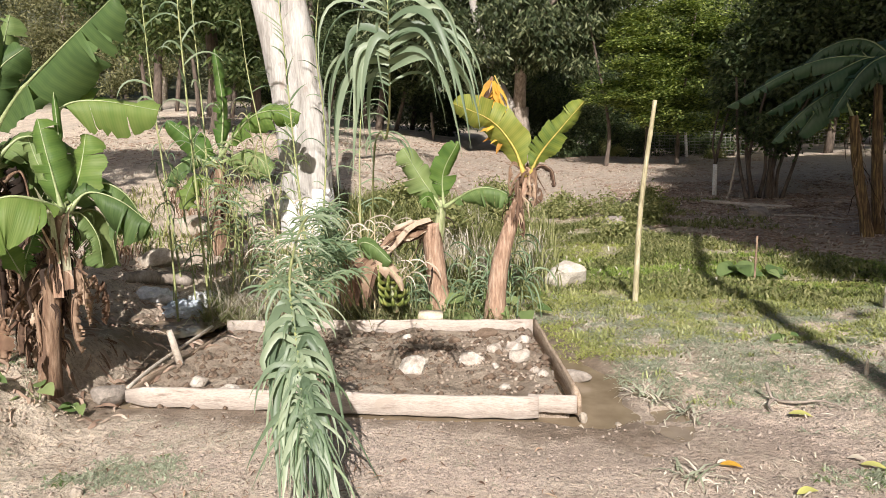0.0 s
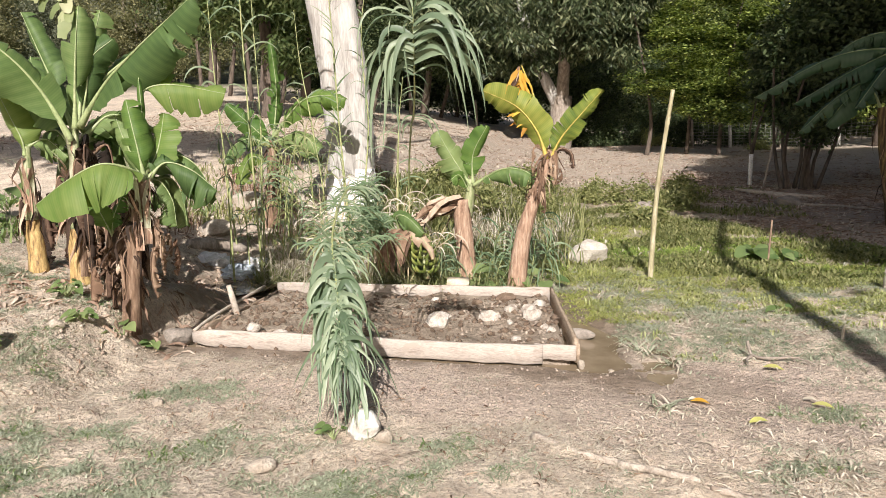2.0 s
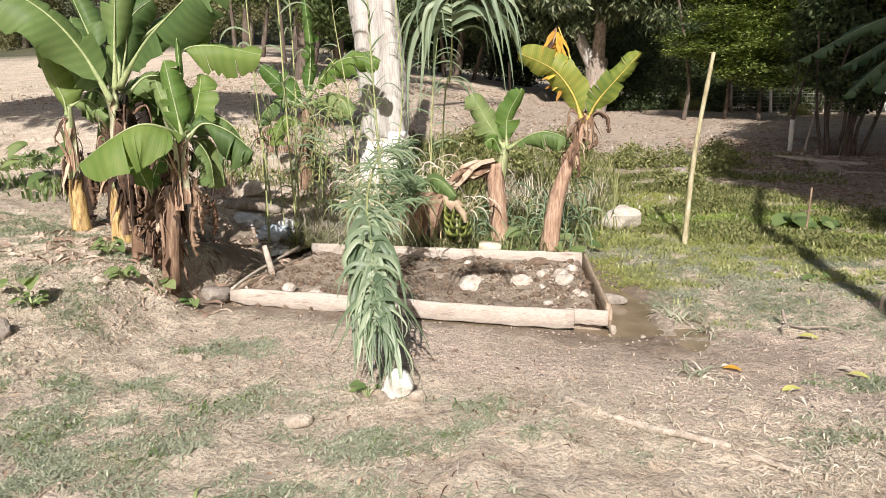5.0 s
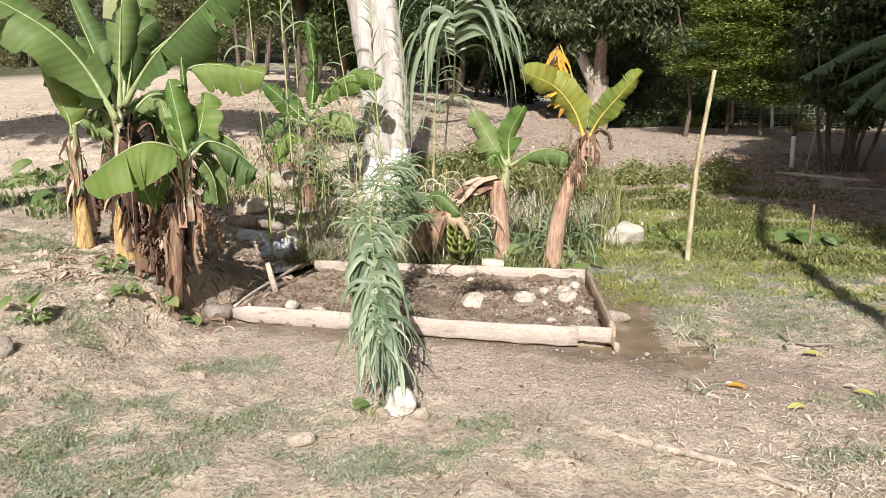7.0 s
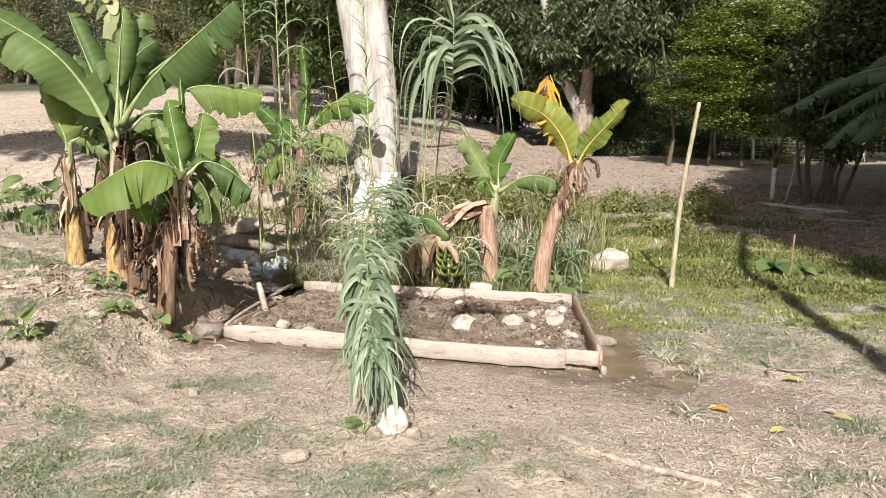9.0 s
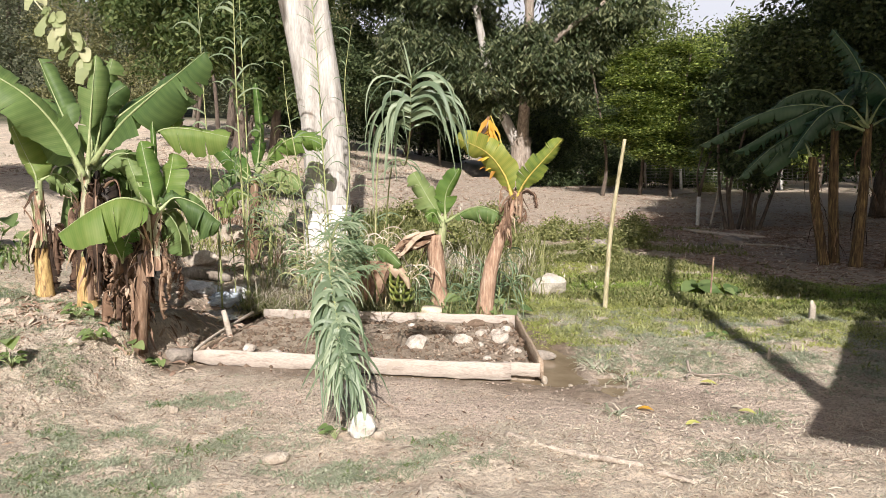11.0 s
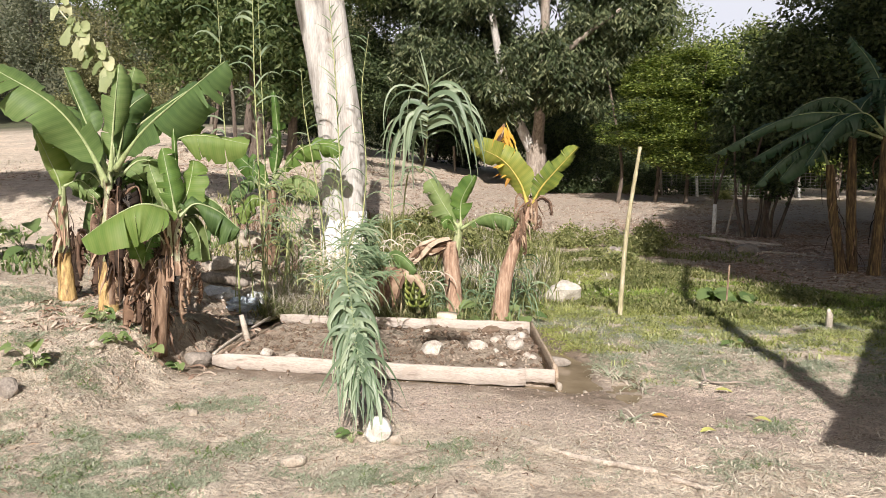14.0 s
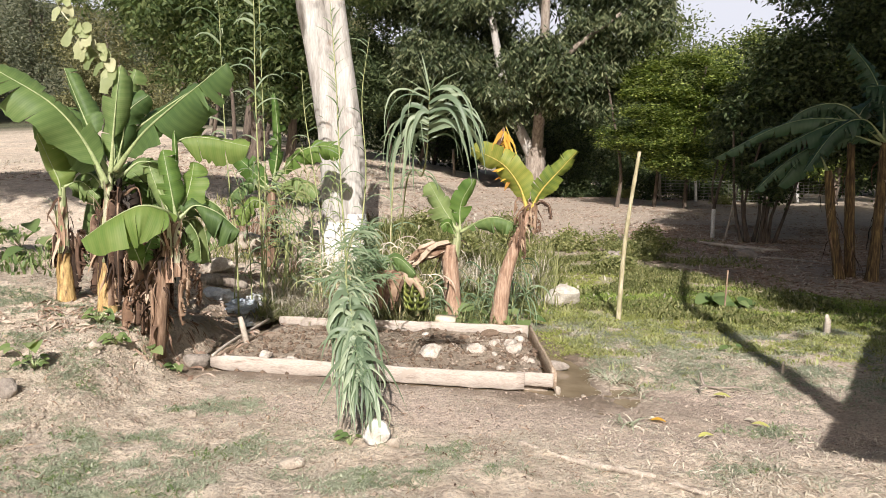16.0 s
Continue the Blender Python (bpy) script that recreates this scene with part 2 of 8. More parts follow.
M = {
    "earth": ground_mat(),
    "water": water_mat(),
    "board": rough_mat("weathered_board", [(0.28, (0.24, 0.19, 0.15)), (0.42, (0.46, 0.395, 0.335)), (0.75, (0.56, 0.50, 0.435))], 5, 0.9, 0.35, 7, (1, 3, 6), 0.0, ((0.40, 0.34, 0.28), 9.0, 0.62)),
    "board_old": rough_mat("old_board", [(0.3, (0.24, 0.17, 0.11)), (0.5, (0.42, 0.32, 0.23)), (0.75, (0.56, 0.45, 0.34))], 9, 0.85, 0.4, 5, (5, 1.2, 8)),
    "stick": rough_mat("dry_stick", [(0.3, (0.34, 0.285, 0.22)), (0.6, (0.55, 0.49, 0.41))], 14, 0.8, 0.3),
    "twig": rough_mat("dead_root", [(0.3, (0.20, 0.165, 0.13)), (0.6, (0.40, 0.345, 0.285))], 16, 0.9, 0.5),
    "fallen_yellow": leaf_mat("yellow_fallen_leaf", [(0.1, (0.34, 0.36, 0.09)), (0.5, (0.50, 0.49, 0.16)), (0.9, (0.62, 0.58, 0.26))], 0.2, 0.6, 20, (1.1, 1.0, 0.6)),
    "stick_old": rough_mat("weathered_branch", [(0.3, (0.30, 0.24, 0.185)), (0.5, (0.50, 0.43, 0.35)), (0.72, (0.62, 0.55, 0.46))], 18, 0.9, 0.6),
    "log": rough_mat("log_bark", [(0.3, (0.16, 0.10, 0.065)), (0.6, (0.34, 0.24, 0.16))], 10, 0.9, 0.6),
    "bamboo": rough_mat("bamboo_pole", [(0.3, (0.27, 0.235, 0.13)), (0.5, (0.43, 0.385, 0.235)), (0.7, (0.62, 0.56, 0.42))], 9, 0.5, 0.1, 5, (3, 3, 0.5)),
    "stone": rough_mat("pale_stone", [(0.3, (0.30, 0.245, 0.185)), (0.55, (0.46, 0.40, 0.32)), (0.75, (0.62, 0.56, 0.47))], 11, 0.9, 0.6),
    "stone_pale": rough_mat("pale_rock", [(0.3, (0.40, 0.35, 0.28)), (0.55, (0.57, 0.525, 0.45)), (0.75, (0.68, 0.64, 0.57))], 7, 0.9, 0.5),
    "bedstone": rough_mat("earthy_stone", [(0.3, (0.30, 0.24, 0.19)), (0.45, (0.56, 0.49, 0.41)), (0.68, (0.76, 0.71, 0.63))], 16, 0.95, 0.8),
    "stone_white": rough_mat("white_stone", [(0.32, (0.46, 0.41, 0.34)), (0.5, (0.70, 0.665, 0.60)), (0.75, (0.82, 0.80, 0.75))], 9, 0.85, 0.45),
    "stone_grey": rough_mat("grey_stone", [(0.3, (0.20, 0.17, 0.14)), (0.55, (0.33, 0.29, 0.245)), (0.75, (0.45, 0.40, 0.34))], 9, 0.92, 0.7),
    "crumb": rough_mat("clay_crumb", [(0.3, (0.28, 0.215, 0.16)), (0.5, (0.42, 0.345, 0.27)), (0.76, (0.58, 0.50, 0.41))], 6, 0.95, 0.5),
    "clod": rough_mat("soil_clod", [(0.3, (0.12, 0.08, 0.052)), (0.6, (0.25, 0.18, 0.125))], 22, 0.95, 0.7),
    "mud": rough_mat("mud_crumb", [(0.3, (0.26, 0.205, 0.16)), (0.5, (0.40, 0.33, 0.27)), (0.76, (0.54, 0.46, 0.385))], 7, 0.95, 0.5),
    "brick": rough_mat("pale_brick", [(0.3, (0.58, 0.50, 0.36)), (0.7, (0.74, 0.66, 0.50))], 12, 0.9, 0.3),
    "euc": rough_mat("pale_bark", [(0.28, (0.30, 0.27, 0.235)), (0.45, (0.445, 0.42, 0.38)), (0.68, (0.585, 0.56, 0.52))], 3.4, 0.9, 0.5, 7, (3.0, 3.0, 0.35), 0.0, ((0.36, 0.31, 0.265), 6.0, 0.64)),
    "lime": rough_mat("limewash", [(0.3, (0.66, 0.64, 0.60)), (0.6, (0.82, 0.81, 0.79))], 6, 0.95, 0.3),
    "bark": rough_mat("grey_bark", [(0.3, (0.14, 0.11, 0.085)), (0.5, (0.30, 0.25, 0.20)), (0.75, (0.48, 0.43, 0.37))], 3.5, 0.95, 0.7, 5, (3, 3, 0.8)),
    "bark_dark": rough_mat("dark_bark", [(0.3, (0.06, 0.045, 0.035)), (0.7, (0.19, 0.15, 0.115))], 5, 0.95, 0.7, 5, (3, 3, 0.8)),
    "sheath_green": rough_mat("green_sheath", [(0.25, (0.11, 0.15, 0.055)), (0.45, (0.27, 0.31, 0.14)), (0.75, (0.56, 0.54, 0.37))], 9, 0.55, 0.3, 5, (5, 5, 0.5), 0.0, ((0.30, 0.21, 0.13), 6.0, 0.58)),
    "petiole": rough_mat("pale_petiole", [(0.3, (0.28, 0.31, 0.15)), (0.5, (0.50, 0.50, 0.33)), (0.75, (0.68, 0.65, 0.50))], 9, 0.6, 0.2, 5, (5, 5, 0.6)),
    "sheath_yellow": rough_mat("yellow_sheath", [(0.32, (0.11, 0.065, 0.03)), (0.46, (0.40, 0.26, 0.10)), (0.66, (0.66, 0.49, 0.21))], 10, 0.6, 0.25, 5, (4, 4, 0.9)),
    "sheath_brown": rough_mat("dry_sheath", [(0.3, (0.075, 0.045, 0.03)), (0.5, (0.21, 0.13, 0.08)), (0.75, (0.46, 0.34, 0.24))], 6, 0.9, 0.5, 5, (6, 6, 0.7)),
    "sheath_tan": rough_mat("tan_sheath", [(0.3, (0.17, 0.095, 0.06)), (0.5, (0.40, 0.26, 0.175)), (0.75, (0.64, 0.50, 0.38))], 6, 0.85, 0.4, 5, (6, 6, 0.7)),
    # dry sheath darkened in its colour for the shaded east plants
    "sheath_shade_tone": rough_mat("shade_toned_sheath", [(0.32, (0.03, 0.02, 0.013)), (0.5, (0.14, 0.09, 0.045)), (0.72, (0.40, 0.28, 0.11))], 7, 0.9, 0.5, 5, (6, 6, 0.6)),
    "dead_leaf": leaf_mat("dead_leaf", [(0.15, (0.075, 0.045, 0.03)), (0.45, (0.22, 0.135, 0.085)), (0.7, (0.44, 0.32, 0.22)), (0.95, (0.62, 0.52, 0.40))], 0.2, 0.85, 14, (1.2, 0.9, 0.6)),
    "fallen": leaf_mat("fallen_leaf", [(0.15, (0.20, 0.13, 0.09)), (0.45, (0.36, 0.26, 0.19)), (0.7, (0.52, 0.42, 0.33)), (0.95, (0.66, 0.57, 0.47))], 0.15, 0.85, 14, (1.2, 0.9, 0.6)),
    # darker copy of the dead leaf; near-black tones paint shade inside the clump
    "dead_dark": leaf_mat("darkened_dead_leaf", [(0.15, (0.02, 0.014, 0.01)), (0.55, (0.07, 0.042, 0.027)), (0.8, (0.17, 0.105, 0.07)), (0.97, (0.40, 0.31, 0.23))], 0.12, 0.9, 14, (1.2, 0.9, 0.6)),
    "reed_hang": leaf_mat("hanging_reed_leaf", [(0.1, (0.085, 0.13, 0.075)), (0.5, (0.175, 0.235, 0.145)), (0.9, (0.33, 0.39, 0.26))], 0.25, 0.45, 5, (1.1, 1.2, 0.7)),
    "reed_dry": leaf_mat("drying_reed_leaf", [(0.1, (0.13, 0.165, 0.06)), (0.5, (0.23, 0.255, 0.105)), (0.9, (0.44, 0.42, 0.23))], 0.25, 0.6, 6, (1.1, 1.1, 0.6)),
    "banana": leaf_mat("banana_leaf", [(0.1, (0.065, 0.112, 0.038)), (0.5, (0.118, 0.182, 0.060)), (0.9, (0.20, 0.26, 0.10))], 0.22, 0.5, 5, (1.3, 1.5, 0.5), 0.2, veins=True),
    # darker copy of the banana leaf, shade put into its colour
    "banana_shade_tone": leaf_mat("shade_toned_banana_leaf", [(0.1, (0.02, 0.055, 0.03)), (0.5, (0.036, 0.085, 0.045)), (0.9, (0.065, 0.12, 0.065))], 0.18, 0.4, 5, veins=True),
    # brighter yellow-green copy of the banana leaf for young and sunlit-looking blades
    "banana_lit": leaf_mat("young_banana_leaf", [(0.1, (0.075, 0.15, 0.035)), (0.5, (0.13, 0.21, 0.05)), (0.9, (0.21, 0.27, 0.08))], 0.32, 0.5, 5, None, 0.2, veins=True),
    "banana_yellow": leaf_mat("yellow_banana_leaf", [(0.15, (0.10, 0.17, 0.035)), (0.45, (0.24, 0.29, 0.055)), (0.85, (0.44, 0.42, 0.10))], 0.35, 0.5, 4, (1.2, 1.1, 0.5), veins=True),
    "banana_pale": leaf_mat("withered_banana_leaf", [(0.1, (0.14, 0.18, 0.07)), (0.45, (0.25, 0.29, 0.13)), (0.85, (0.42, 0.42, 0.25))], 0.2, 0.6, 6, (1.2, 1.1, 0.6), veins=True),
    "banana_gold": leaf_mat("golden_dead_leaf", [(0.1, (0.36, 0.17, 0.03)), (0.5, (0.60, 0.36, 0.05)), (0.9, (0.72, 0.50, 0.08))], 0.35, 0.7, 12, (1.2, 1.0, 0.5)),
    "rib": rough_mat("leaf_rib", [(0.3, (0.24, 0.31, 0.125)), (0.7, (0.43, 0.48, 0.25))], 8, 0.45, 0.1),
    "rib_yellow": rough_mat("yellow_rib", [(0.3, (0.46, 0.34, 0.07)), (0.7, (0.60, 0.48, 0.12))], 8, 0.5, 0.1),
    "fruit": rough_mat("green_fruit", [(0.3, (0.05, 0.08, 0.018)), (0.5, (0.16, 0.20, 0.045)), (0.7, (0.36, 0.36, 0.10))], 14, 0.45, 0.1),
    "reed": leaf_mat("reed_leaf", [(0.1, (0.11, 0.165, 0.085)), (0.5, (0.175, 0.235, 0.135)), (0.9, (0.29, 0.335, 0.215))], 0.28, 0.5, 8, (1.1, 1.2, 0.7)),
    "reed_fine": leaf_mat("fine_reed_leaf", [(0.1, (0.09, 0.15, 0.075)), (0.5, (0.15, 0.22, 0.12)), (0.9, (0.25, 0.31, 0.18))], 0.25, 0.55, 8, (1.1, 1.2, 0.7)),
    "cane": rough_mat("reed_cane", [(0.3, (0.20, 0.26, 0.09)), (0.7, (0.42, 0.42, 0.19))], 8, 0.55, 0.15),
    "cane_dry": rough_mat("dry_cane", [(0.3, (0.42, 0.34, 0.19)), (0.7, (0.66, 0.57, 0.37))], 9, 0.7, 0.2),
    "grass": leaf_mat("grass", [(0.1, (0.21, 0.245, 0.07)), (0.5, (0.39, 0.415, 0.135)), (0.9, (0.58, 0.565, 0.27))], 0.35, 0.6, 2.5),
    "clump": leaf_mat("weed_clump", [(0.1, (0.20, 0.225, 0.085)), (0.5, (0.36, 0.385, 0.165)), (0.9, (0.55, 0.55, 0.30))], 0.3, 0.6, 3.0),
    "grass_fresh": leaf_mat("fresh_grass", [(0.1, (0.14, 0.21, 0.045)), (0.5, (0.27, 0.37, 0.085)), (0.9, (0.44, 0.51, 0.16))], 0.35, 0.6, 2.5),
    "straw": leaf_mat("straw", [(0.1, (0.36, 0.315, 0.24)), (0.5, (0.56, 0.51, 0.41)), (0.9, (0.70, 0.65, 0.55))], 0.2, 0.8, 4, (1.1, 1.0, 0.8)),
    "sage": leaf_mat("low_weed", [(0.1, (0.20, 0.235, 0.15)), (0.5, (0.345, 0.375, 0.26)), (0.9, (0.51, 0.53, 0.40))], 0.25, 0.6, 4, (1.05, 1.1, 0.85)),
    "weed_dull": leaf_mat("dull_weed", [(0.1, (0.11, 0.135, 0.045)), (0.5, (0.225, 0.24, 0.09)), (0.9, (0.40, 0.385, 0.19))], 0.3, 0.7, 2.0),
    "weed": leaf_mat("weed_leaf", [(0.1, (0.09, 0.15, 0.05)), (0.5, (0.165, 0.23, 0.085)), (0.9, (0.27, 0.33, 0.145))], 0.35, 0.5, 6),
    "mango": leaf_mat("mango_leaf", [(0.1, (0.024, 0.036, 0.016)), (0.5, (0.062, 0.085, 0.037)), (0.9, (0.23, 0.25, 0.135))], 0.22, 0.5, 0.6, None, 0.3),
    # lighter copy of the mango leaf, sunlight put into its colour
    "mango_lit": leaf_mat("sunlit_mango_leaf", [(0.1, (0.035, 0.06, 0.02)), (0.5, (0.08, 0.115, 0.04)), (0.9, (0.20, 0.235, 0.10))], 0.28, 0.55, 0.8, None, 0.2),
    "bright_tree": leaf_mat("bright_tree_leaf", [(0.1, (0.022, 0.038, 0.012)), (0.45, (0.095, 0.135, 0.035)), (0.85, (0.34, 0.39, 0.115))], 0.35, 0.5, 0.7, None, 0.12),
    # leaf tone kept dark, part of the thicket's shade put into it
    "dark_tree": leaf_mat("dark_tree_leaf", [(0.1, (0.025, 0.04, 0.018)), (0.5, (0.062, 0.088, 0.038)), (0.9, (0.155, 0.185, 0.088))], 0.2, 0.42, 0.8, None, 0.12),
    "far_tree": leaf_mat("far_tree_leaf", [(0.1, (0.05, 0.075, 0.02)), (0.5, (0.11, 0.145, 0.042)), (0.9, (0.20, 0.22, 0.08))], 0.25, 0.6, 0.35, None, 0.12),
    "grey_tree": leaf_mat("grey_green_leaf", [(0.1, (0.06, 0.075, 0.05)), (0.5, (0.12, 0.135, 0.09)), (0.9, (0.24, 0.25, 0.17))], 0.25, 0.7, 0.35, None, 0.12),
    "pale_tree": leaf_mat("dry_hill_leaf", [(0.1, (0.09, 0.095, 0.045)), (0.5, (0.165, 0.165, 0.08)), (0.9, (0.29, 0.275, 0.15))], 0.25, 0.7, 0.3, None, 0.12),
    "cloth": rough_mat("wet_cloth", [(0.3, (0.50, 0.51, 0.52)), (0.7, (0.78, 0.78, 0.78))], 7, 0.8, 0.3),
    "cloth_blue": rough_mat("blue_cloth", [(0.3, (0.36, 0.42, 0.48)), (0.7, (0.60, 0.66, 0.72))], 8, 0.8, 0.3),
    "haze": haze_mat(),
    "wire": rough_mat("fence_wire", [(0.3, (0.25, 0.24, 0.22)), (0.7, (0.4, 0.39, 0.36))], 20, 0.6, 0.1, 4, None, 0.6),
    "sheet": rough_mat("roof_sheet", [(0.3, (0.24, 0.22, 0.20)), (0.7, (0.36, 0.34, 0.31))], 4, 0.6, 0.1),
}

# ---- helpers of this scene ----


def sstep(a, b, v):
    u = np.clip((v - a) / (b - a), 0.0, 1.0)
    return u * u * (3 - 2 * u)


def wave(x, y, seed=0.0):
    """A cheap smooth roughness between about -1 and 1."""
    return (np.sin(x * 1.7 + 1.3 * np.sin(y * 1.1 + seed)) + np.sin(y * 2.1 + 1.7 * np.sin(x * 1.3 + seed * 2)) + np.sin((x + y) * 1.1 + seed * 3)) / 3


def bed_edge(x, y):
    """Distance outside the frame of the planting bed, negative within it."""
    return np.maximum(np.maximum(-1.40 - 0.04 * y - x, x - 1.30 + 0.115 * y), np.maximum(0.085 - 0.028 * x - y, y - 1.80))


def lattice(x, y, seed):
    """Smooth random heights between -1 and 1, one for each unit square."""
    xi, yi = np.floor(x), np.floor(y)
    u, v = x - xi, y - yi
    u, v = u * u * (3 - 2 * u), v * v * (3 - 2 * v)

    def at(a, b):
        h = np.sin(a * 127.1 + b * 311.7 + seed * 74.7) * 43758.5453
        return 2 * (h - np.floor(h)) - 1
    return (at(xi, yi) * (1 - u) + at(xi + 1, yi) * u) * (1 - v) + (at(xi, yi + 1) * (1 - u) + at(xi + 1, yi + 1) * u) * v


def lumpy(x, y):
    """Trodden earth: humps, hoof-sized dents and clods, calmer on the worn ground before the boards."""
    worn = np.exp(-((x - 0.6) / 2.0) ** 4 - ((y + 0.5) / 0.55) ** 4)
    fine = 0.017 * lattice(x * 6.1, y * 6.7, 2) + 0.012 * lattice(x * 12.5 + 3, y * 13.1, 3) * (0.6 + 0.4 * lattice(x * 2, y * 2, 7)) + 0.006 * lattice(x * 25 + 5, y * 24, 4)
    return (0.014 * lattice(x * 2.6, y * 2.9, 1) + fine) * (1 - 0.6 * worn)


def ground_z(x, y):
    """The height of the ground: flat round the bed, a bank to the west, a slope to the back."""
    x, y = np.asarray(x, float), np.asarray(y, float)
    west = 0.33 * sstep(-1.42, -1.95, x) * sstep(-2.0, -0.1, y) + 0.11 * np.clip(-x - 1.95, 0, 3) * sstep(-2.5, 0.5, y)
    gully = np.exp(-((x + 2.0) / 0.7) ** 2 - ((y - 1.85) / 0.85) ** 2)
    west = west * (1 - 0.9 * gully)
    bank = 0.5 * sstep(3.6, 6.6, y) * sstep(1.2, -1.0, x)
    turn = sstep(-0.05, -0.5, x / np.maximum(y + 5.2, 0.5))
    far = turn * 0.125 * np.clip(y - 5.5, 0, 60) + (1 - turn) * 0.056 * np.clip(y - 5.5, 0, 60)
    hill = 0.30 * np.clip(np.hypot(x, y) - 62, 0, 90) * sstep(-30, 30, y)
    ditch = -0.10 * np.exp(-((y - 4.55 + 0.12 * (x - 4)) / 0.33) ** 2) * sstep(2.6, 3.6, x)
    rough = 0.028 * wave(x * 1.1, y * 1.1, 1) + lumpy(x, y) * sstep(14, 7, np.hypot(x, y)) + 0.022 * np.abs(wave(x * 7, y * 6.5, 11)) * sstep(-0.9, -1.7, x) * sstep(-2.2, -0.9, y) * sstep(2.5, 1, y)
    far_rough = 0.12 * wave(x * 0.35, y * 0.4, 5) * sstep(9, 16, np.hypot(x, y))
    z = west + bank + far + hill + ditch + rough + far_rough
    d_out = bed_edge(x, y)
    near = sstep(0.5, 0.12, d_out)
    moat = -0.06 * sstep(0.24, 0.06, d_out + 0.07 + 0.12 * sstep(0.2, -0.6, x) * sstep(0.3, -0.1, y) - 0.05 * wave(x * 3.2, y * 3.7, 4) - 0.22 * sstep(1.1, 1.4, x) * sstep(-0.2, 0.1, y) * sstep(1.5, 0.9, y))
    inside = sstep(0.0, -0.06, d_out)
    lumps = 0.058 + 0.02 * wave(x * 7, y * 7, 6) + 0.016 * wave(x * 16, y * 15, 7) + 0.04 * np.exp(-((x - 0.75) / 0.5) ** 2 - ((y - 0.9) / 0.6) ** 2)
    z = z * (1 - 0.85 * near) + moat * (1 - inside)
    return z * (1 - inside) + lumps * inside


def gz(x, y):
    return float(ground_z(x, y))


def wetness(x, y):
    d_out = bed_edge(x, y)
    w = sstep(0.38, 0.10, d_out + 0.10 * wave(x * 3, y * 3.3, 9) + 0.08 * wave(x * 9, y * 8, 3) - 0.2 * sstep(0.7, 1.4, x)) * sstep(0.02, 0.06, d_out)
    gully = np.exp(-((x + 1.9) / 0.62) ** 2 - ((y - 1.6) / 0.9) ** 2)
    damp = 0.45 * sstep(1.0, 0.35, np.hypot((x - 1.75) / 1.25, (y + 0.3) / 0.62) + 0.22 * wave(x * 3, y * 3, 8) + 0.12 * wave(x * 11, y * 10, 2))
    inside = (0.68 + 0.25 * wave(x * 5, y * 6, 3)) * sstep(0.02, -0.03, d_out)
    return np.clip(np.maximum(np.maximum(w, damp), np.maximum(sstep(0.25, 0.6, gully), inside)), 0, 1)


def bareness(x, y):
    """Where the straw is worn off down to brown soil: before the front board and east of the bed."""
    a = np.exp(-((x - 0.3) / 1.3) ** 4 - ((y + 0.55) / 0.55) ** 4)
    b = np.exp(-((x - 2.1) / 1.0) ** 4 - ((y + 0.45) / 0.8) ** 4)
    return np.clip(np.maximum(a, b) * (0.85 + 0.55 * wave(x * 3.1, y * 3.4, 15) + 0.3 * wave(x * 9, y * 8, 6)), 0, 1)


def greenness(x, y):
    g = sstep(2.3, 3.0, y + 0.2 * wave(x * 2, y * 2, 3)) * sstep(0.4, 1.3, x) * sstep(6.2, 4.6, y)
    g2 = 0.95 * sstep(3.2, 4.5, y) * sstep(12, 8.5, y) * sstep(-0.3, 0.4, x) * sstep(4.6, 3.0, x)
    g3 = 0.4 * sstep(1.5, 2.5, y) * sstep(-1.8, -1.0, x) * sstep(5.0, 3.0, y) * sstep(1.2, 0.4, x)
    return np.clip(np.maximum(np.maximum(g, g2), g3), 0, 1)


def part(name, bm, material, parent, label=""):
    me = bpy.data.meshes.new(name)
    bm.to_mesh(me)
    bm.free()
    return part_mesh(name, me, material, parent, label)


def part_mesh(name, me, material, parent, label="", smooth=True):
    me.materials.append(M[material])
    if smooth:
        me.polygons.foreach_set("use_smooth", [True] * len(me.polygons))
    ob = new(name, me)
    if parent:
        ob.parent = parent
    if label:
        ob["label"] = label
    return ob


def np_mesh(name, verts, faces, material, parent=None, label="", smooth=True):
    me = bpy.data.meshes.new(name)
    verts, faces = np.asarray(verts, np.float32), np.asarray(faces, np.int32)
    k = faces.shape[1]
    me.vertices.add(len(verts))
    me.vertices.foreach_set("co", verts.ravel())
    me.loops.add(faces.size)
    me.loops.foreach_set("vertex_index", faces.ravel())
    me.polygons.add(len(faces))
    me.polygons.foreach_set("loop_start", np.arange(len(faces), dtype=np.int32) * k)
    me.update(calc_edges=True)
    me.validate()
    return part_mesh(name, me, material, parent, label, smooth)


def thing(name, label, category, group="", kind="", at=(0, 0, 0)):
    ob = new(name)
    ob.empty_display_size = 0.1
    ob.location = at
    return tagged(ob, label, category, group, kind)


def curve_pts(ctrl, n):
    """A smooth line through the control points."""
    c = [Vector(p) for p in ctrl]
    if len(c) == 2:
        return [c[0].lerp(c[1], i / (n - 1)) for i in range(n)]
    ext = [c[0] * 2 - c[1]] + c + [c[-1] * 2 - c[-2]]
    out = []
    for i in range(n):
        u = i / (n - 1) * (len(c) - 1)
        k = min(int(u), len(c) - 2)
        f = u - k
        a, b, d, e = ext[k], ext[k + 1], ext[k + 2], ext[k + 3]
        out.append(0.5 * ((2 * b) + (d - a) * f + (2 * a - 5 * b + 4 * d - e) * f * f + (3 * b - a - 3 * d + e) * f ** 3))
    return out


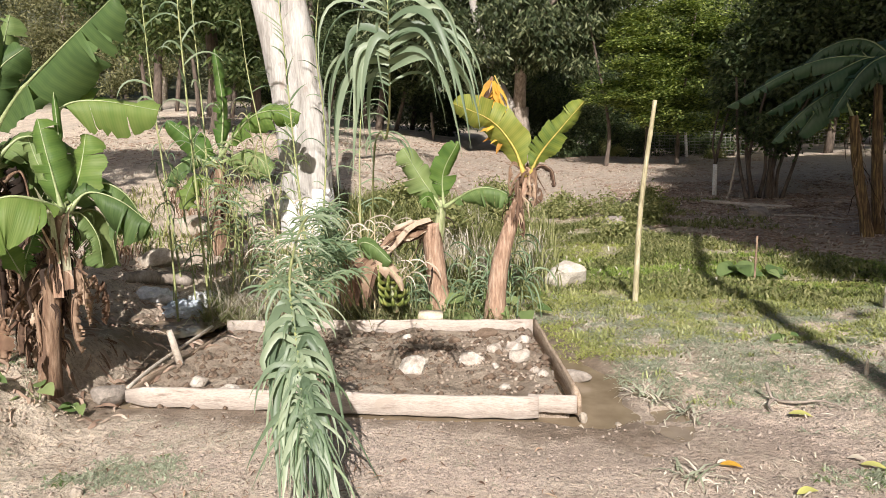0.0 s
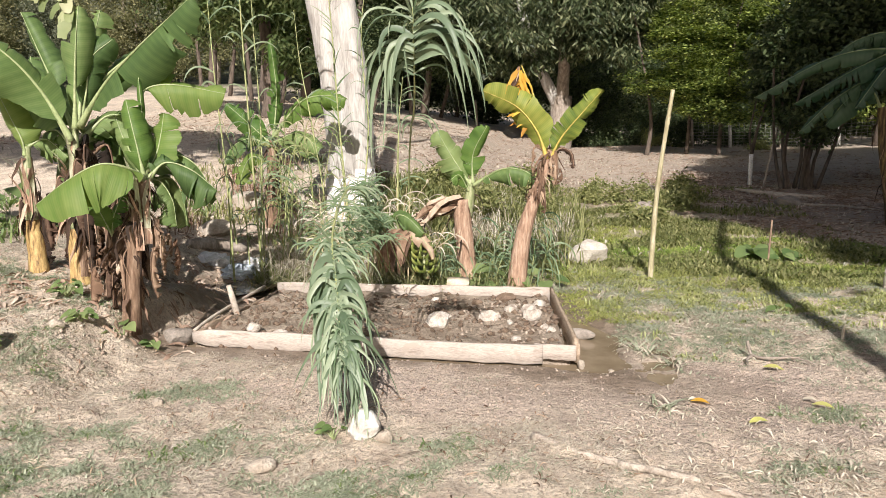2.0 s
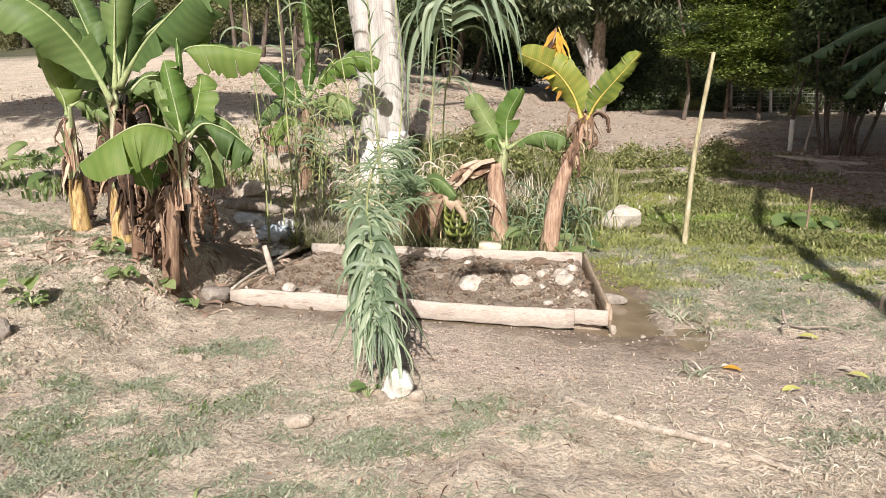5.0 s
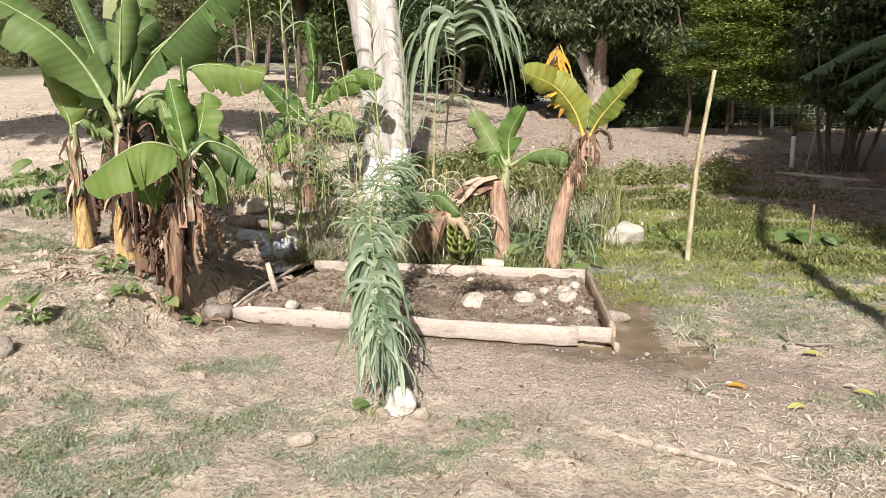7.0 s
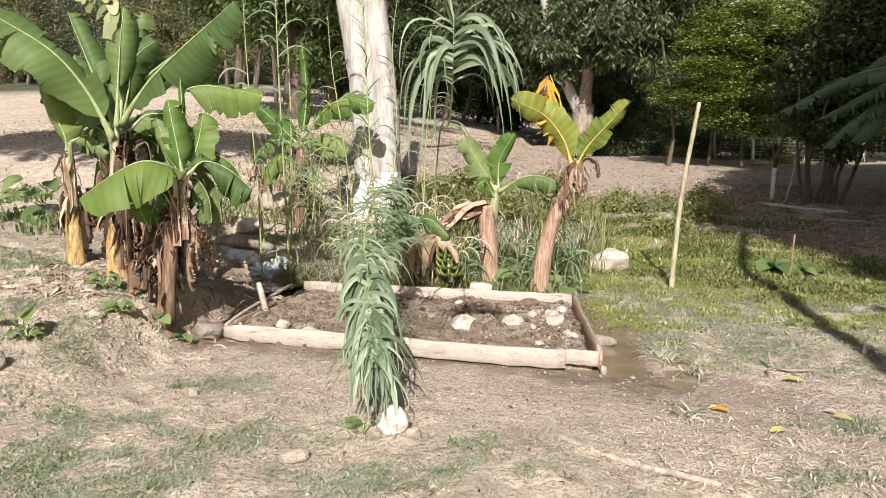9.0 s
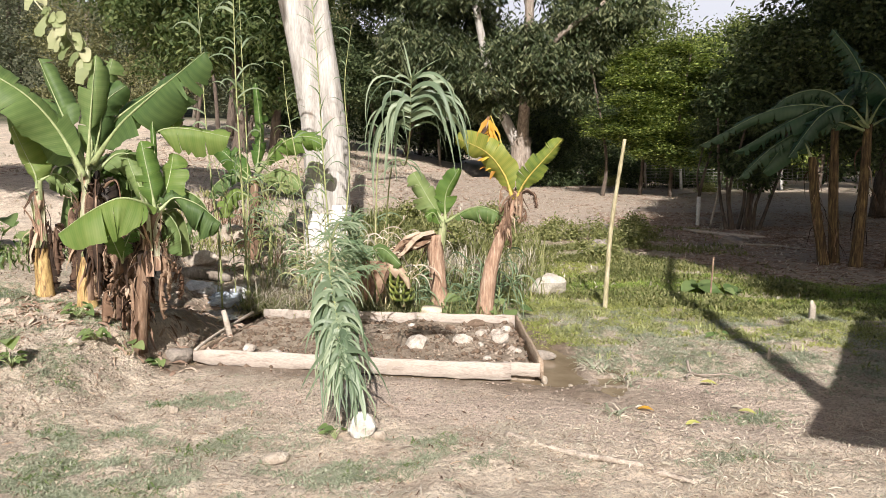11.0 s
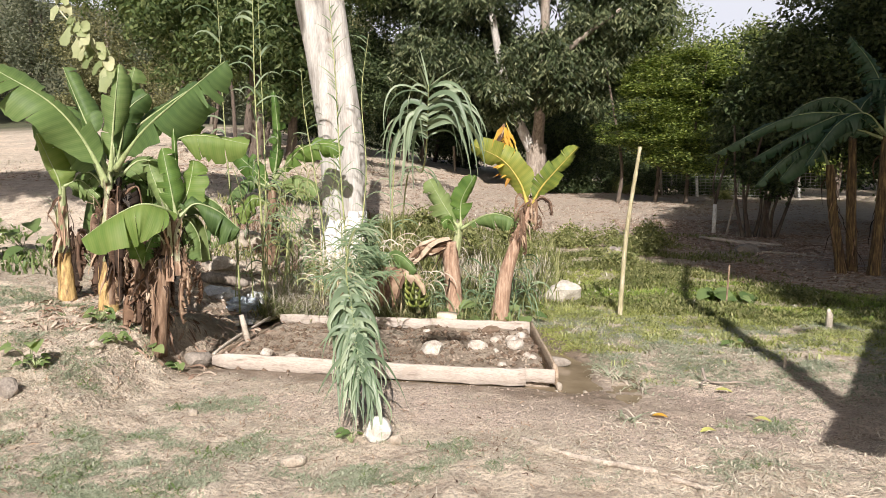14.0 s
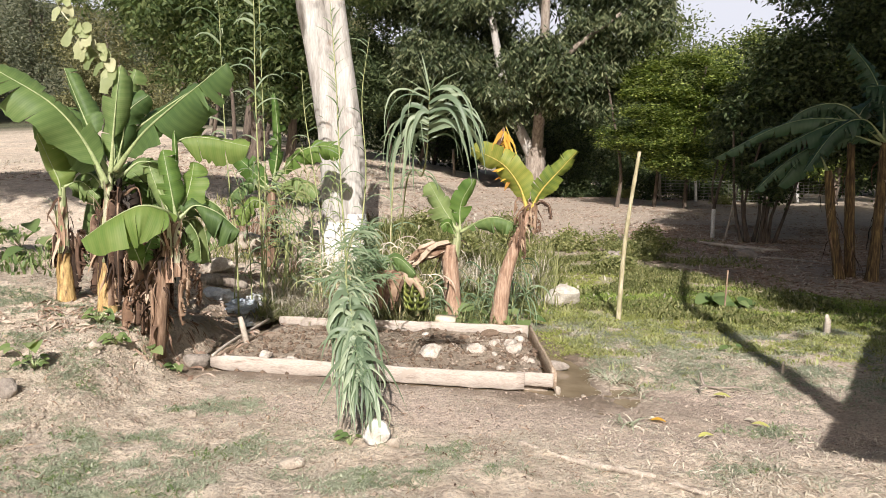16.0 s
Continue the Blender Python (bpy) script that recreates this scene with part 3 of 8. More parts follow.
def along(pts, f):
    u = f * (len(pts) - 1)
    i = min(int(u), len(pts) - 2)
    return pts[i].lerp(pts[i + 1], u - i), (pts[i + 1] - pts[i]).normalized()


def tube(bm, pts, radii, sides=8, wob=0.0, rnd=random, caps=True):
    """A tapered tube along pts, added to bm."""
    rings = []
    side = Vector((1, 0, 0))
    for i, p in enumerate(pts):
        t = (pts[min(i + 1, len(pts) - 1)] - pts[max(i - 1, 0)]).normalized()
        if abs(t.dot(side)) > 0.9:
            side = Vector((0, 1, 0))
        side = (side - t * side.dot(t)).normalized()
        up = t.cross(side)
        ring = []
        for k in range(sides):
            a = 2 * math.pi * k / sides
            r = radii[i] * (1 + wob * rnd.uniform(-1, 1))
            ring.append(bm.verts.new(p + (side * math.cos(a) + up * math.sin(a)) * r))
        rings.append(ring)
    for r0, r1 in zip(rings, rings[1:]):
        for k in range(sides):
            bm.faces.new((r0[k], r0[(k + 1) % sides], r1[(k + 1) % sides], r1[k]))
    if caps:
        bm.faces.new(rings[0][::-1])
        bm.faces.new(rings[-1])


def strip(bm, pts, widths, normal, fold=0.0):
    """A ribbon blade along pts, folded a little along its middle."""
    prev = None
    for i, p in enumerate(pts):
        t = (pts[min(i + 1, len(pts) - 1)] - pts[max(i - 1, 0)]).normalized()
        s = t.cross(normal)
        s = s.normalized() if s.length > 1e-4 else Vector((1, 0, 0))
        n = s.cross(t)
        w = widths[i] / 2
        row = [bm.verts.new(p - s * w + n * fold * w), bm.verts.new(p), bm.verts.new(p + s * w + n * fold * w)]
        if prev:
            bm.faces.new((prev[0], prev[1], row[1], row[0]))
            bm.faces.new((prev[1], prev[2], row[2], row[1]))
        prev = row


def droop_line(start, way, length, sag, n=7):
    """A line that starts along way and bends down under its weight."""
    pts, p, d = [start.copy()], start.copy(), way.normalized()
    for i in range(n - 1):
        d = (d + Vector((0, 0, -sag * (i + 1) / n))).normalized()
        p = p + d * (length / (n - 1))
        pts.append(p.copy())
    return pts


def rock(name, at, size, material, label, seed, group="", flat=0.5, sink=0.25, cut=0.25):
    rnd = random.Random(seed)
    bm = bmesh.new()
    bmesh.ops.create_icosphere(bm, subdivisions=3, radius=1)
    off = Vector((rnd.uniform(-9, 9), rnd.uniform(-9, 9), rnd.uniform(-9, 9)))
    planes = [(Vector((rnd.uniform(-1, 1), rnd.uniform(-1, 1), rnd.uniform(-0.4, 1))).normalized(), rnd.uniform(0.62, 0.9)) for _ in range(7)]
    for v in bm.verts:
        p = v.co.copy()
        for n, d in planes:
            over = p.dot(n) - d
            if over > 0:
                p -= n * over * (0.5 + cut)
        p *= 1 + 0.16 * noise.noise(v.co * 1.6 + off) + 0.06 * noise.noise(v.co * 5 + off)
        v.co = Vector((p.x * size[0], p.y * size[1], p.z * size[2])) / 2
    me = bpy.data.meshes.new(name)
    bm.to_mesh(me)
    bm.free()
    ob = part_mesh(name, me, material, None)
    me.set_sharp_from_angle(angle=radians(24))
    ob.location = (at[0], at[1], at[2] + size[2] * (0.5 - sink))
    ob.rotation_euler = (rnd.uniform(-0.15, 0.15), rnd.uniform(-0.15, 0.15), rnd.uniform(-0.5, 0.5))
    return tagged(ob, label, "stone", group)

# ---- ground ----


def build_ground():
    def line(fine0, fine1, step, far0, far1):
        mid = np.arange(fine0, fine1 + 1e-6, step)
        lo, hi, s = [], [], step
        p = fine0
        while p > far0:
            s *= 1.13
            p -= s
            lo.append(p)
        p, s = fine1, step
        while p < far1:
            s *= 1.10
            p += s
            hi.append(p)
        return np.r_[lo[::-1], mid, hi]
    xs, ys = line(-3.3, 4.4, 0.022, -400, 400), line(-2.9, 4.0, 0.022, -400, 400)
    X, Y = np.meshgrid(xs, ys, indexing="ij")
    Z = ground_z(X, Y)
    nx, ny = X.shape
    V = np.stack([X, Y, Z], -1).reshape(-1, 3)
    i, j = np.meshgrid(np.arange(nx - 1), np.arange(ny - 1), indexing="ij")
    a = (i * ny + j).ravel()
    faces = np.stack([a, a + ny, a + ny + 1, a + 1], 1)
    ob = np_mesh("ground", V, faces, "earth")
    fx, fy = X.ravel(), Y.ravel()
    litter = 0.95 * sstep(5.6, 7.5, fy) * sstep(3.2, 4.6, fx) * sstep(16, 12, fy) + 0.6 * sstep(8, 11, fy) * sstep(-4, -1, fx) * sstep(4.6, 3.2, fx) + 0.6 * sstep(12, 16, fy) * sstep(3.2, 4.6, fx)
    for name, val in (("wet", wetness(fx, fy)), ("green", 0.75 * greenness(fx, fy)), ("scrub", sstep(36, 52, np.hypot(fx, fy)) * sstep(-10, 15, fy)), ("litter", litter), ("bare", bareness(fx, fy))):
        at = ob.data.attributes.new(name, "FLOAT", "POINT")
        at.data.foreach_set("value", np.clip(val, 0, 1).astype(np.float32))
    tagged(ob, "bare trodden clay ground with dry straw and muddy patches", "ground", "", "structure")


build_ground()


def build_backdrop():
    """Glowing curved wall added for pale haze low over the northern horizon."""
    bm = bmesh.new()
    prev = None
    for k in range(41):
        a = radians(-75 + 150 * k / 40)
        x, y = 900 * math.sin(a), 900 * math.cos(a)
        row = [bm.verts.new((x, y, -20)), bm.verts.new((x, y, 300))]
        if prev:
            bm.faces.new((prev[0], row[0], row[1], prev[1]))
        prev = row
    tagged(part("backdrop", bm, "haze", None), "glowing backdrop of pale hazy sky low over the horizon", "sky", "", "structure")


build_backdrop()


def water_patch(name, ring, z, label):
    bm = bmesh.new()
    vs = [bm.verts.new((x, y, z)) for x, y in ring]
    bm.faces.new(vs)
    tagged(part(name, bm, "water", None), label, "water", "", "structure")


def oval(cx, cy, rx, ry, n=28):
    return [(cx + rx * math.cos(2 * math.pi * k / n) * (1 + 0.1 * math.sin(3 * k)), cy + ry * math.sin(2 * math.pi * k / n)) for k in range(n)]


water_patch("water_moat", [(-1.55, -0.3), (1.9, -0.45), (1.95, 1.3), (1.5, 2.0), (-1.55, 2.05)], -0.028, "shallow brown water in the trench round the planting bed")
water_patch("water_gully", oval(-2.0, 1.9, 0.5, 0.6), 0.075, "dark standing water in a muddy gully")
water_patch("water_ditch", oval(5.2, 4.42, 2.2, 0.3), gz(4.6, 4.5) + 0.04, "still brown water in a grassy ditch")

# ---- planting bed ----


def plank(bm, a, b, height, thick, z0, seed, ragged=0.006, round_start=False):
    """A sawn board from a to b on the ground plan, with worn edges; z0 is the height of its lower edge."""
    rnd = random.Random(seed)
    a, b = Vector((*a, 0)), Vector((*b, 0))
    t = (b - a).normalized()
    s = Vector((-t.y, t.x, 0))
    n = max(6, int((b - a).length / 0.12))
    rings = []
    for i in range(n + 1):
        f = i / n
        p = a.lerp(b, f) + s * 0.006 * math.sin(4 * f + seed)
        up, lo = z0 + height + rnd.uniform(-ragged, ragged), z0 + rnd.uniform(-ragged, ragged) * 1.6
        if round_start and i < 2:
            up, lo = up - (0.016, 0.003)[i], lo + (0.02, 0.006)[i]
        c = 0.006
        prof = [(-thick / 2, lo + c), (-thick / 2 + c, lo), (thick / 2 - c, lo), (thick / 2, lo + c), (thick / 2, up - c), (thick / 2 - c, up), (-thick / 2 + c, up), (-thick / 2, up - c)]
        rings.append([bm.verts.new((p.x + s.x * d, p.y + s.y * d, z)) for d, z in prof])
    for r0, r1 in zip(rings, rings[1:]):
        for k in range(8):
            bm.faces.new((r0[k], r1[k], r1[(k + 1) % 8], r0[(k + 1) % 8]))
    bm.faces.new(rings[0])
    bm.faces.new(rings[-1][::-1])


def build_bed():
    bed = thing("planting_bed", "low rectangular planting bed framed with weathered boards, filled with lumpy soil", "garden bed")
    for spec in (("front_board", (-1.385, 0.115), (1.095, 0.012), 0.122, 0.03, -0.012, 1, 0.006, True, "board", "long pale weathered front board"),
                 ("front_board", (1.04, 0.05), (1.305, 0.04), 0.100, 0.026, 0.012, 2, 0.003, False, "board", "short end piece of the front board"),
                 ("back_board", (-1.47, 1.815), (1.07, 1.815), 0.125, 0.03, 0.005, 3, 0.006, False, "board", ""),
                 ("side_board", (1.09, 1.83), (1.30, 0.05), 0.14, 0.024, 0.0, 4, 0.006, False, "board_old", ""),
                 ("side_board", (1.275, 0.50), (1.318, 0.045), 0.118, 0.02, -0.01, 5, 0.008, False, "board_old", "split outer side board")):
        name, a, b, h, th, z0, seed, rag, rs, mt, lab = spec
        bm = bmesh.new()
        plank(bm, a, b, h, th, z0, seed, rag, rs)
        part(name, bm, mt, bed, lab)
    bm = bmesh.new()
    tube(bm, curve_pts([(-1.375, 0.12, 0.10), (-1.40, 0.45, 0.125), (-1.44, 0.9, 0.13), (-1.46, 1.5, 0.15)], 14), [0.013] * 14, 7, 0.15)
    part("rail", bm, "stick", bed, "thin peeled pole along the side")
    bm = bmesh.new()
    plank(bm, (-1.44, 0.16), (-1.47, 1.76), 0.06, 0.02, 0.0, 8, 0.012)
    part("side_board", bm, "board_old", bed, "half-buried side board")
    bm = bmesh.new()
    tube(bm, curve_pts([(-1.37, 0.80, 0.0), (-1.385, 0.79, 0.09), (-1.43, 0.77, 0.30)], 6), [0.03, 0.027, 0.026, 0.025, 0.024, 0.021], 7, 0.12)
    tagged(part("stake", bm, "stick", None), "short leaning wooden stake at the side of the bed", "stake")
    # stones and clods in the bed
    spec = [((0.30, 0.62), (0.24, 0.2, 0.16)), ((0.67, 0.72), (0.2, 0.16, 0.13)), ((0.98, 0.8), (0.17, 0.14, 0.12)), ((0.80, 0.98), (0.13, 0.12, 0.10)), ((0.94, 1.05), (0.15, 0.12, 0.12)),
            ((1.0, 1.36), (0.14, 0.12, 0.1)), ((1.13, 0.55), (0.09, 0.08, 0.06)), ((0.72, 1.45), (0.2, 0.15, 0.1)), ((1.08, 0.62), (0.07, 0.06, 0.06)), ((-0.75, 0.16), (0.17, 0.12, 0.12)),
            ((-1.0, 0.30), (0.13, 0.11, 0.11)), ((0.1, 1.55), (0.1, 0.1, 0.07)), ((0.5, 1.3), (0.12, 0.1, 0.07)), ((-0.35, 0.35), (0.14, 0.1, 0.08)), ((0.9, 0.3), (0.09, 0.08, 0.06)), ((0.83, 0.62), (0.06, 0.12, 0.05))]
    for k, ((x, y), s) in enumerate(spec):
        rock("stone", (x, y, gz(x, y)), tuple(0.88 * v for v in s), "bedstone" if k not in (7, 12) else "clod", "pale earthy stone half buried in the bed soil", 20 + k, "stones in the bed", sink=0.32)
    rnd = random.Random(5)
    V, Fc = [], []
    for k in range(900):
        x, y = rnd.uniform(-1.3, 1.2), rnd.uniform(0.06, 1.7)
        r = rnd.uniform(0.008, 0.035) * rnd.uniform(0.5, 1.1)
        if x > 1.28 - 0.14 * y:
            continue
        z = gz(x, y) + r * 0.3
        b = len(V)
        for dx, dy, dz in ((1, 0, 0), (-1, 0, 0), (0, 1, 0), (0, -1, 0), (0, 0, 0.8), (0, 0, -0.8)):
            V.append((x + r * (dx + rnd.uniform(-0.35, 0.35)), y + r * (dy + rnd.uniform(-0.35, 0.35)), z + r * (dz + rnd.uniform(-0.3, 0.3))))
        for f in ((0, 2, 4), (2, 1, 4), (1, 3, 4), (3, 0, 4), (2, 0, 5), (1, 2, 5), (3, 1, 5), (0, 3, 5)):
            Fc.append(tuple(b + i for i in f))
    rng = np.random.default_rng(9)
    n = 420
    p = np.c_[rng.normal(0.8, 0.3, n), rng.normal(0.85, 0.45, n)]
    p = p[(p[:, 0] < 1.22 - 0.14 * p[:, 1]) & (p[:, 1] > 0.06) & (p[:, 1] < 1.7)]
    n = len(p)
    r = rng.uniform(0.005, 0.018, n)
    o = np.array([[1, 0, 0], [-1, 0, 0], [0, 1, 0], [0, -1, 0], [0, 0, 0.8], [0, 0, -0.8]])
    W = (np.c_[p, ground_z(p[:, 0], p[:, 1]) + r * 0.3][:, None, :] + r[:, None, None] * (o[None] + rng.uniform(-0.4, 0.4, (n, 6, 3)))).reshape(-1, 3)
    f8 = np.array([(0, 2, 4), (2, 1, 4), (1, 3, 4), (3, 0, 4), (2, 0, 5), (1, 2, 5), (3, 1, 5), (0, 3, 5)])
    tagged(np_mesh("soil_clods", W, (np.arange(n)[:, None, None] * 6 + f8[None]).reshape(-1, 3), "crumb", None, "", False), "dry pale soil crumbs in the planting bed", "soil", "", "stuff")
    tagged(np_mesh("soil_clods", V, Fc, "clod", None, "", False), "loose brown soil clods in the planting bed", "soil", "", "stuff")


build_bed()


def build_clods():
    rng = np.random.default_rng(44)
    n = 1500
    p = np.c_[rng.normal(-2.1, 0.55, n), rng.normal(-0.75, 0.5, n)]
    p2 = np.c_[rng.uniform(-3.2, -1.5, 900), rng.uniform(0.6, 3.6, 900)]
    p = np.r_[p, p2]
    p = p[p[:, 0] < -1.5]
    n = len(p)
    r = rng.uniform(0.004, 0.017, n) * rng.uniform(0.4, 1.4, n)
    c = np.c_[p, ground_z(p[:, 0], p[:, 1]) + r * 0.25]
    o = np.array([[1, 0, 0], [-1, 0, 0], [0, 1, 0], [0, -1, 0], [0, 0, 0.7], [0, 0, -0.7]])
    V = (c[:, None, :] + r[:, None, None] * (o[None] + rng.uniform(-0.4, 0.4, (n, 6, 3)))).reshape(-1, 3)
    f = np.array([(0, 2, 4), (2, 1, 4), (1, 3, 4), (3, 0, 4), (2, 0, 5), (1, 2, 5), (3, 1, 5), (0, 3, 5)])
    tagged(np_mesh("soil_clods", V, (np.arange(n)[:, None, None] * 6 + f[None]).reshape(-1, 3), "crumb", None, "", False), "dry broken clods on the trodden bank", "soil", "", "stuff")


build_clods()


def build_mud():
    """Broken mud crumbs on the worn ground east of the bed."""
    rng = np.random.default_rng(45)
    p = scatter_worn(rng, 9000)
    n = len(p)
    r = rng.uniform(0.004, 0.012, n) * rng.uniform(0.4, 1.5, n)
    c = np.c_[p, ground_z(p[:, 0], p[:, 1]) + r * 0.15]
    o = np.array([[1, 0, 0], [-1, 0, 0], [0, 1, 0], [0, -1, 0], [0, 0, 0.6], [0, 0, -0.6]])
    V = (c[:, None, :] + r[:, None, None] * (o[None] + rng.uniform(-0.5, 0.5, (n, 6, 3)))).reshape(-1, 3)
    f = np.array([(0, 2, 4), (2, 1, 4), (1, 3, 4), (3, 0, 4), (2, 0, 5), (1, 2, 5), (3, 1, 5), (0, 3, 5)])
    tagged(np_mesh("soil_clods", V, (np.arange(n)[:, None, None] * 6 + f[None]).reshape(-1, 3), "mud", None, "", False), "broken greyish mud crumbs on the worn ground", "soil", "", "stuff")


def scatter_worn(rng, n):
    x, y = rng.uniform(-1.4, 3.6, n), rng.uniform(-1.6, 1.2, n)
    keep = (bed_edge(x, y) > 0.1) & (rng.uniform(0, 1, n) < np.clip(0.15 + 0.6 * bareness(x, y) + 0.4 * lattice(x * 3, y * 3, 81), 0, 1))
    return np.c_[x, y][keep]


build_mud()

# ---- banana plants ----


def banana_leaf(parent, ctrl, width, mat, seed, tear=0.25, fold=0.35, face=(0, -0.75, 0.66), rib="rib", stalk=0.12, hang=0.0, name="leaf", label="", base_w=0.35, split=1.0, lop=0.0):
    """A blade either side of a rib; tears run in from the edge, so the blade falls into lobes; lop folds one half further down."""
    rnd = random.Random(seed)
    n = 40
    pts = curve_pts(ctrl, n)
    face = Vector(face).normalized()
    bm = bmesh.new()
    along = bm.verts.layers.float.new("along")
    reach = sum((b - a).length for a, b in zip(pts, pts[1:]))
    spine = {}
    for sgn in (-1, 1):
        own_fold = fold + max(0.0, -lop * sgn)
        prev, lobe_twist = None, 0.0
        breaks = set()
        for k in range(int(stalk * n), n - 1):
            if rnd.random() < tear * 0.7:
                breaks.add(k)
        for i in range(int(stalk * n), n):
            f = (i / (n - 1) - stalk) / (1 - stalk)
            w = width * 0.57 * (base_w + (1 - base_w) * min(1, f / 0.22)) * math.sqrt(max(0.0, 1 - (max(0, f - 0.4) / 0.6) ** 3)) * (1 - 0.1 * f)
            if i == int(stalk * n):
                w *= 0.25
            t = (pts[min(i + 1, n - 1)] - pts[i - 1]).normalized()
            s = t.cross(face).normalized()
            nn = s.cross(t)
            rows = []
            twists, gaps = [lobe_twist], [0.0]
            if i in breaks:
                lobe_twist = rnd.uniform(-0.75, 0.3) - hang * 0.7
                twists.append(lobe_twist)
                g = reach / n * (rnd.uniform(0.05, 0.5) + (0.5 if rnd.random() < 0.2 else 0))
                gaps = [-g * split, g * rnd.random() * split]
            trim = 1 - (0.22 if rnd.random() < 0.06 else 0.05) * rnd.random()
            for tw, gap in zip(twists, gaps):
                row = []
                for q in (0.0, 0.4, 0.75, 1.0):
                    if q == 0.0 and i in spine:
                        row.append(spine[i])
                        continue
                    ang = own_fold * (0.4 + 0.6 * q) - tw * q
                    d = (s * sgn * math.cos(ang) - nn * math.sin(ang)) * w * q * (trim if q == 1 else 1)
                    d += nn * (0.006 * (-1) ** i + 0.018 * math.sin(i * 0.55 + seed + q)) * q + t * (w * 0.22 * q + gap * q * q)
                    d.z -= hang * w * q * q * 0.6
                    v = bm.verts.new(pts[i] + d)
                    v[along] = (i / (n - 1) * reach + 0.0 * q) * 420.0
                    row.append(v)
                    if q == 0.0:
                        spine[i] = v
                rows.append(row)
            if prev:
                for k in range(3):
                    quad = (prev[k], prev[k + 1], rows[0][k + 1], rows[0][k])
                    bm.faces.new(quad if sgn > 0 else quad[::-1])
            prev = rows[-1]
    blade = part(name, bm, mat, parent, label)
    bm = bmesh.new()
    length = sum((b - a).length for a, b in zip(pts, pts[1:]))
    tube(bm, [p + Vector((0, 0, 0)) for p in pts], [0.002 + 0.015 * min(1, length) * (1 - i / (n - 1)) ** 1.7 + 0.014 * max(0.0, 1 - 5 * i / (n - 1)) * min(1, width * 3) for i in range(n)], 6)
    part("midrib", bm, rib, blade)
    return blade


def pseudostem(parent, ctrl, r0, r1, mat, seed, shag=0, shag_mat="sheath_brown", shag_from=0.0, shag_to=1.0, shag_len=0.3, shag_out=0.5, shag_leaf="dead_dark"):
    """The stem of rolled sheaths, with dry strips hanging from it."""
    rnd = random.Random(seed)
    n, sides = 18, 12
    pts = curve_pts(ctrl, n)
    bm = bmesh.new()
    rad = []
    for i in range(n):
        f = i / (n - 1)
        rad.append((r0 + (r1 - r0) * f) * (1.18 - 0.18 * min(1, f * 5)) * (1 + 0.05 * math.sin(7 * f + seed)))
    tube(bm, pts, rad, sides, 0.06, rnd)
    part("stem", bm, mat, parent)
    # overlapping sheath edges
    for k in range(4):
        bm = bmesh.new()
        a0 = rnd.uniform(0, 6.28)
        f0, f1 = rnd.uniform(0, 0.25), rnd.uniform(0.5, 0.98)
        line = []
        for q in range(9):
            f = f0 + (f1 - f0) * q / 8
            i = f * (n - 1)
            p = pts[int(i)].lerp(pts[min(int(i) + 1, n - 1)], i - int(i))
            r = (r0 + (r1 - r0) * f) * 1.03
            line.append((p, a0 + 0.5 * q / 8, r))
        prev = None
        for p, a, r in line:
            row = [bm.verts.new(p + Vector((math.cos(a + da), math.sin(a + da), 0)) * r * (1.0 + 0.05 * (abs(da) < 0.5))) for da in (-0.8, -0.4, 0, 0.4, 0.8)]
            if prev:
                for j in range(4):
                    bm.faces.new((prev[j], prev[j + 1], row[j + 1], row[j]))
            prev = row
        part("sheath", bm, mat if k % 2 else shag_mat, parent)
    for k in range(shag):
        bm = bmesh.new()
        f = rnd.uniform(shag_from, shag_to)
        i = f * (n - 1)
        p = pts[int(i)].lerp(pts[min(int(i) + 1, n - 1)], i - int(i))
        a = rnd.uniform(0, 6.28)
        out = Vector((math.cos(a), math.sin(a), 0))
        r = r0 + (r1 - r0) * f
        ln_ = shag_len * rnd.uniform(0.5, 1.3)
        start = p + out * r * 0.95
        line = [start]
        way = out * rnd.uniform(0.05, shag_out) + Vector((0, 0, rnd.uniform(-0.6, 0.2) + 0.5 * (shag_out > 0.6)))
        for q in range(7):
            way = (way + Vector((rnd.uniform(-0.42, 0.42), rnd.uniform(-0.42, 0.42), -0.5))).normalized()
            nxt = line[-1] + way * ln_ / 7
            nxt.z = max(nxt.z, gz(nxt.x, nxt.y) + 0.012)
            line.append(nxt)
        w0 = rnd.uniform(0.008, 0.034)
        strip(bm, line, [w0 * (0.6, 1, 1.1, 0.9, 0.8, 0.6, 0.35, 0.1)[q] for q in range(8)], out, rnd.uniform(-0.9, 0.9))
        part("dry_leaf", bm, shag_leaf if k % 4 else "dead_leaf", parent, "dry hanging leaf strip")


def banana(label, base, group="banana plants"):
    return thing("banana_plant", label, "banana plant", group)


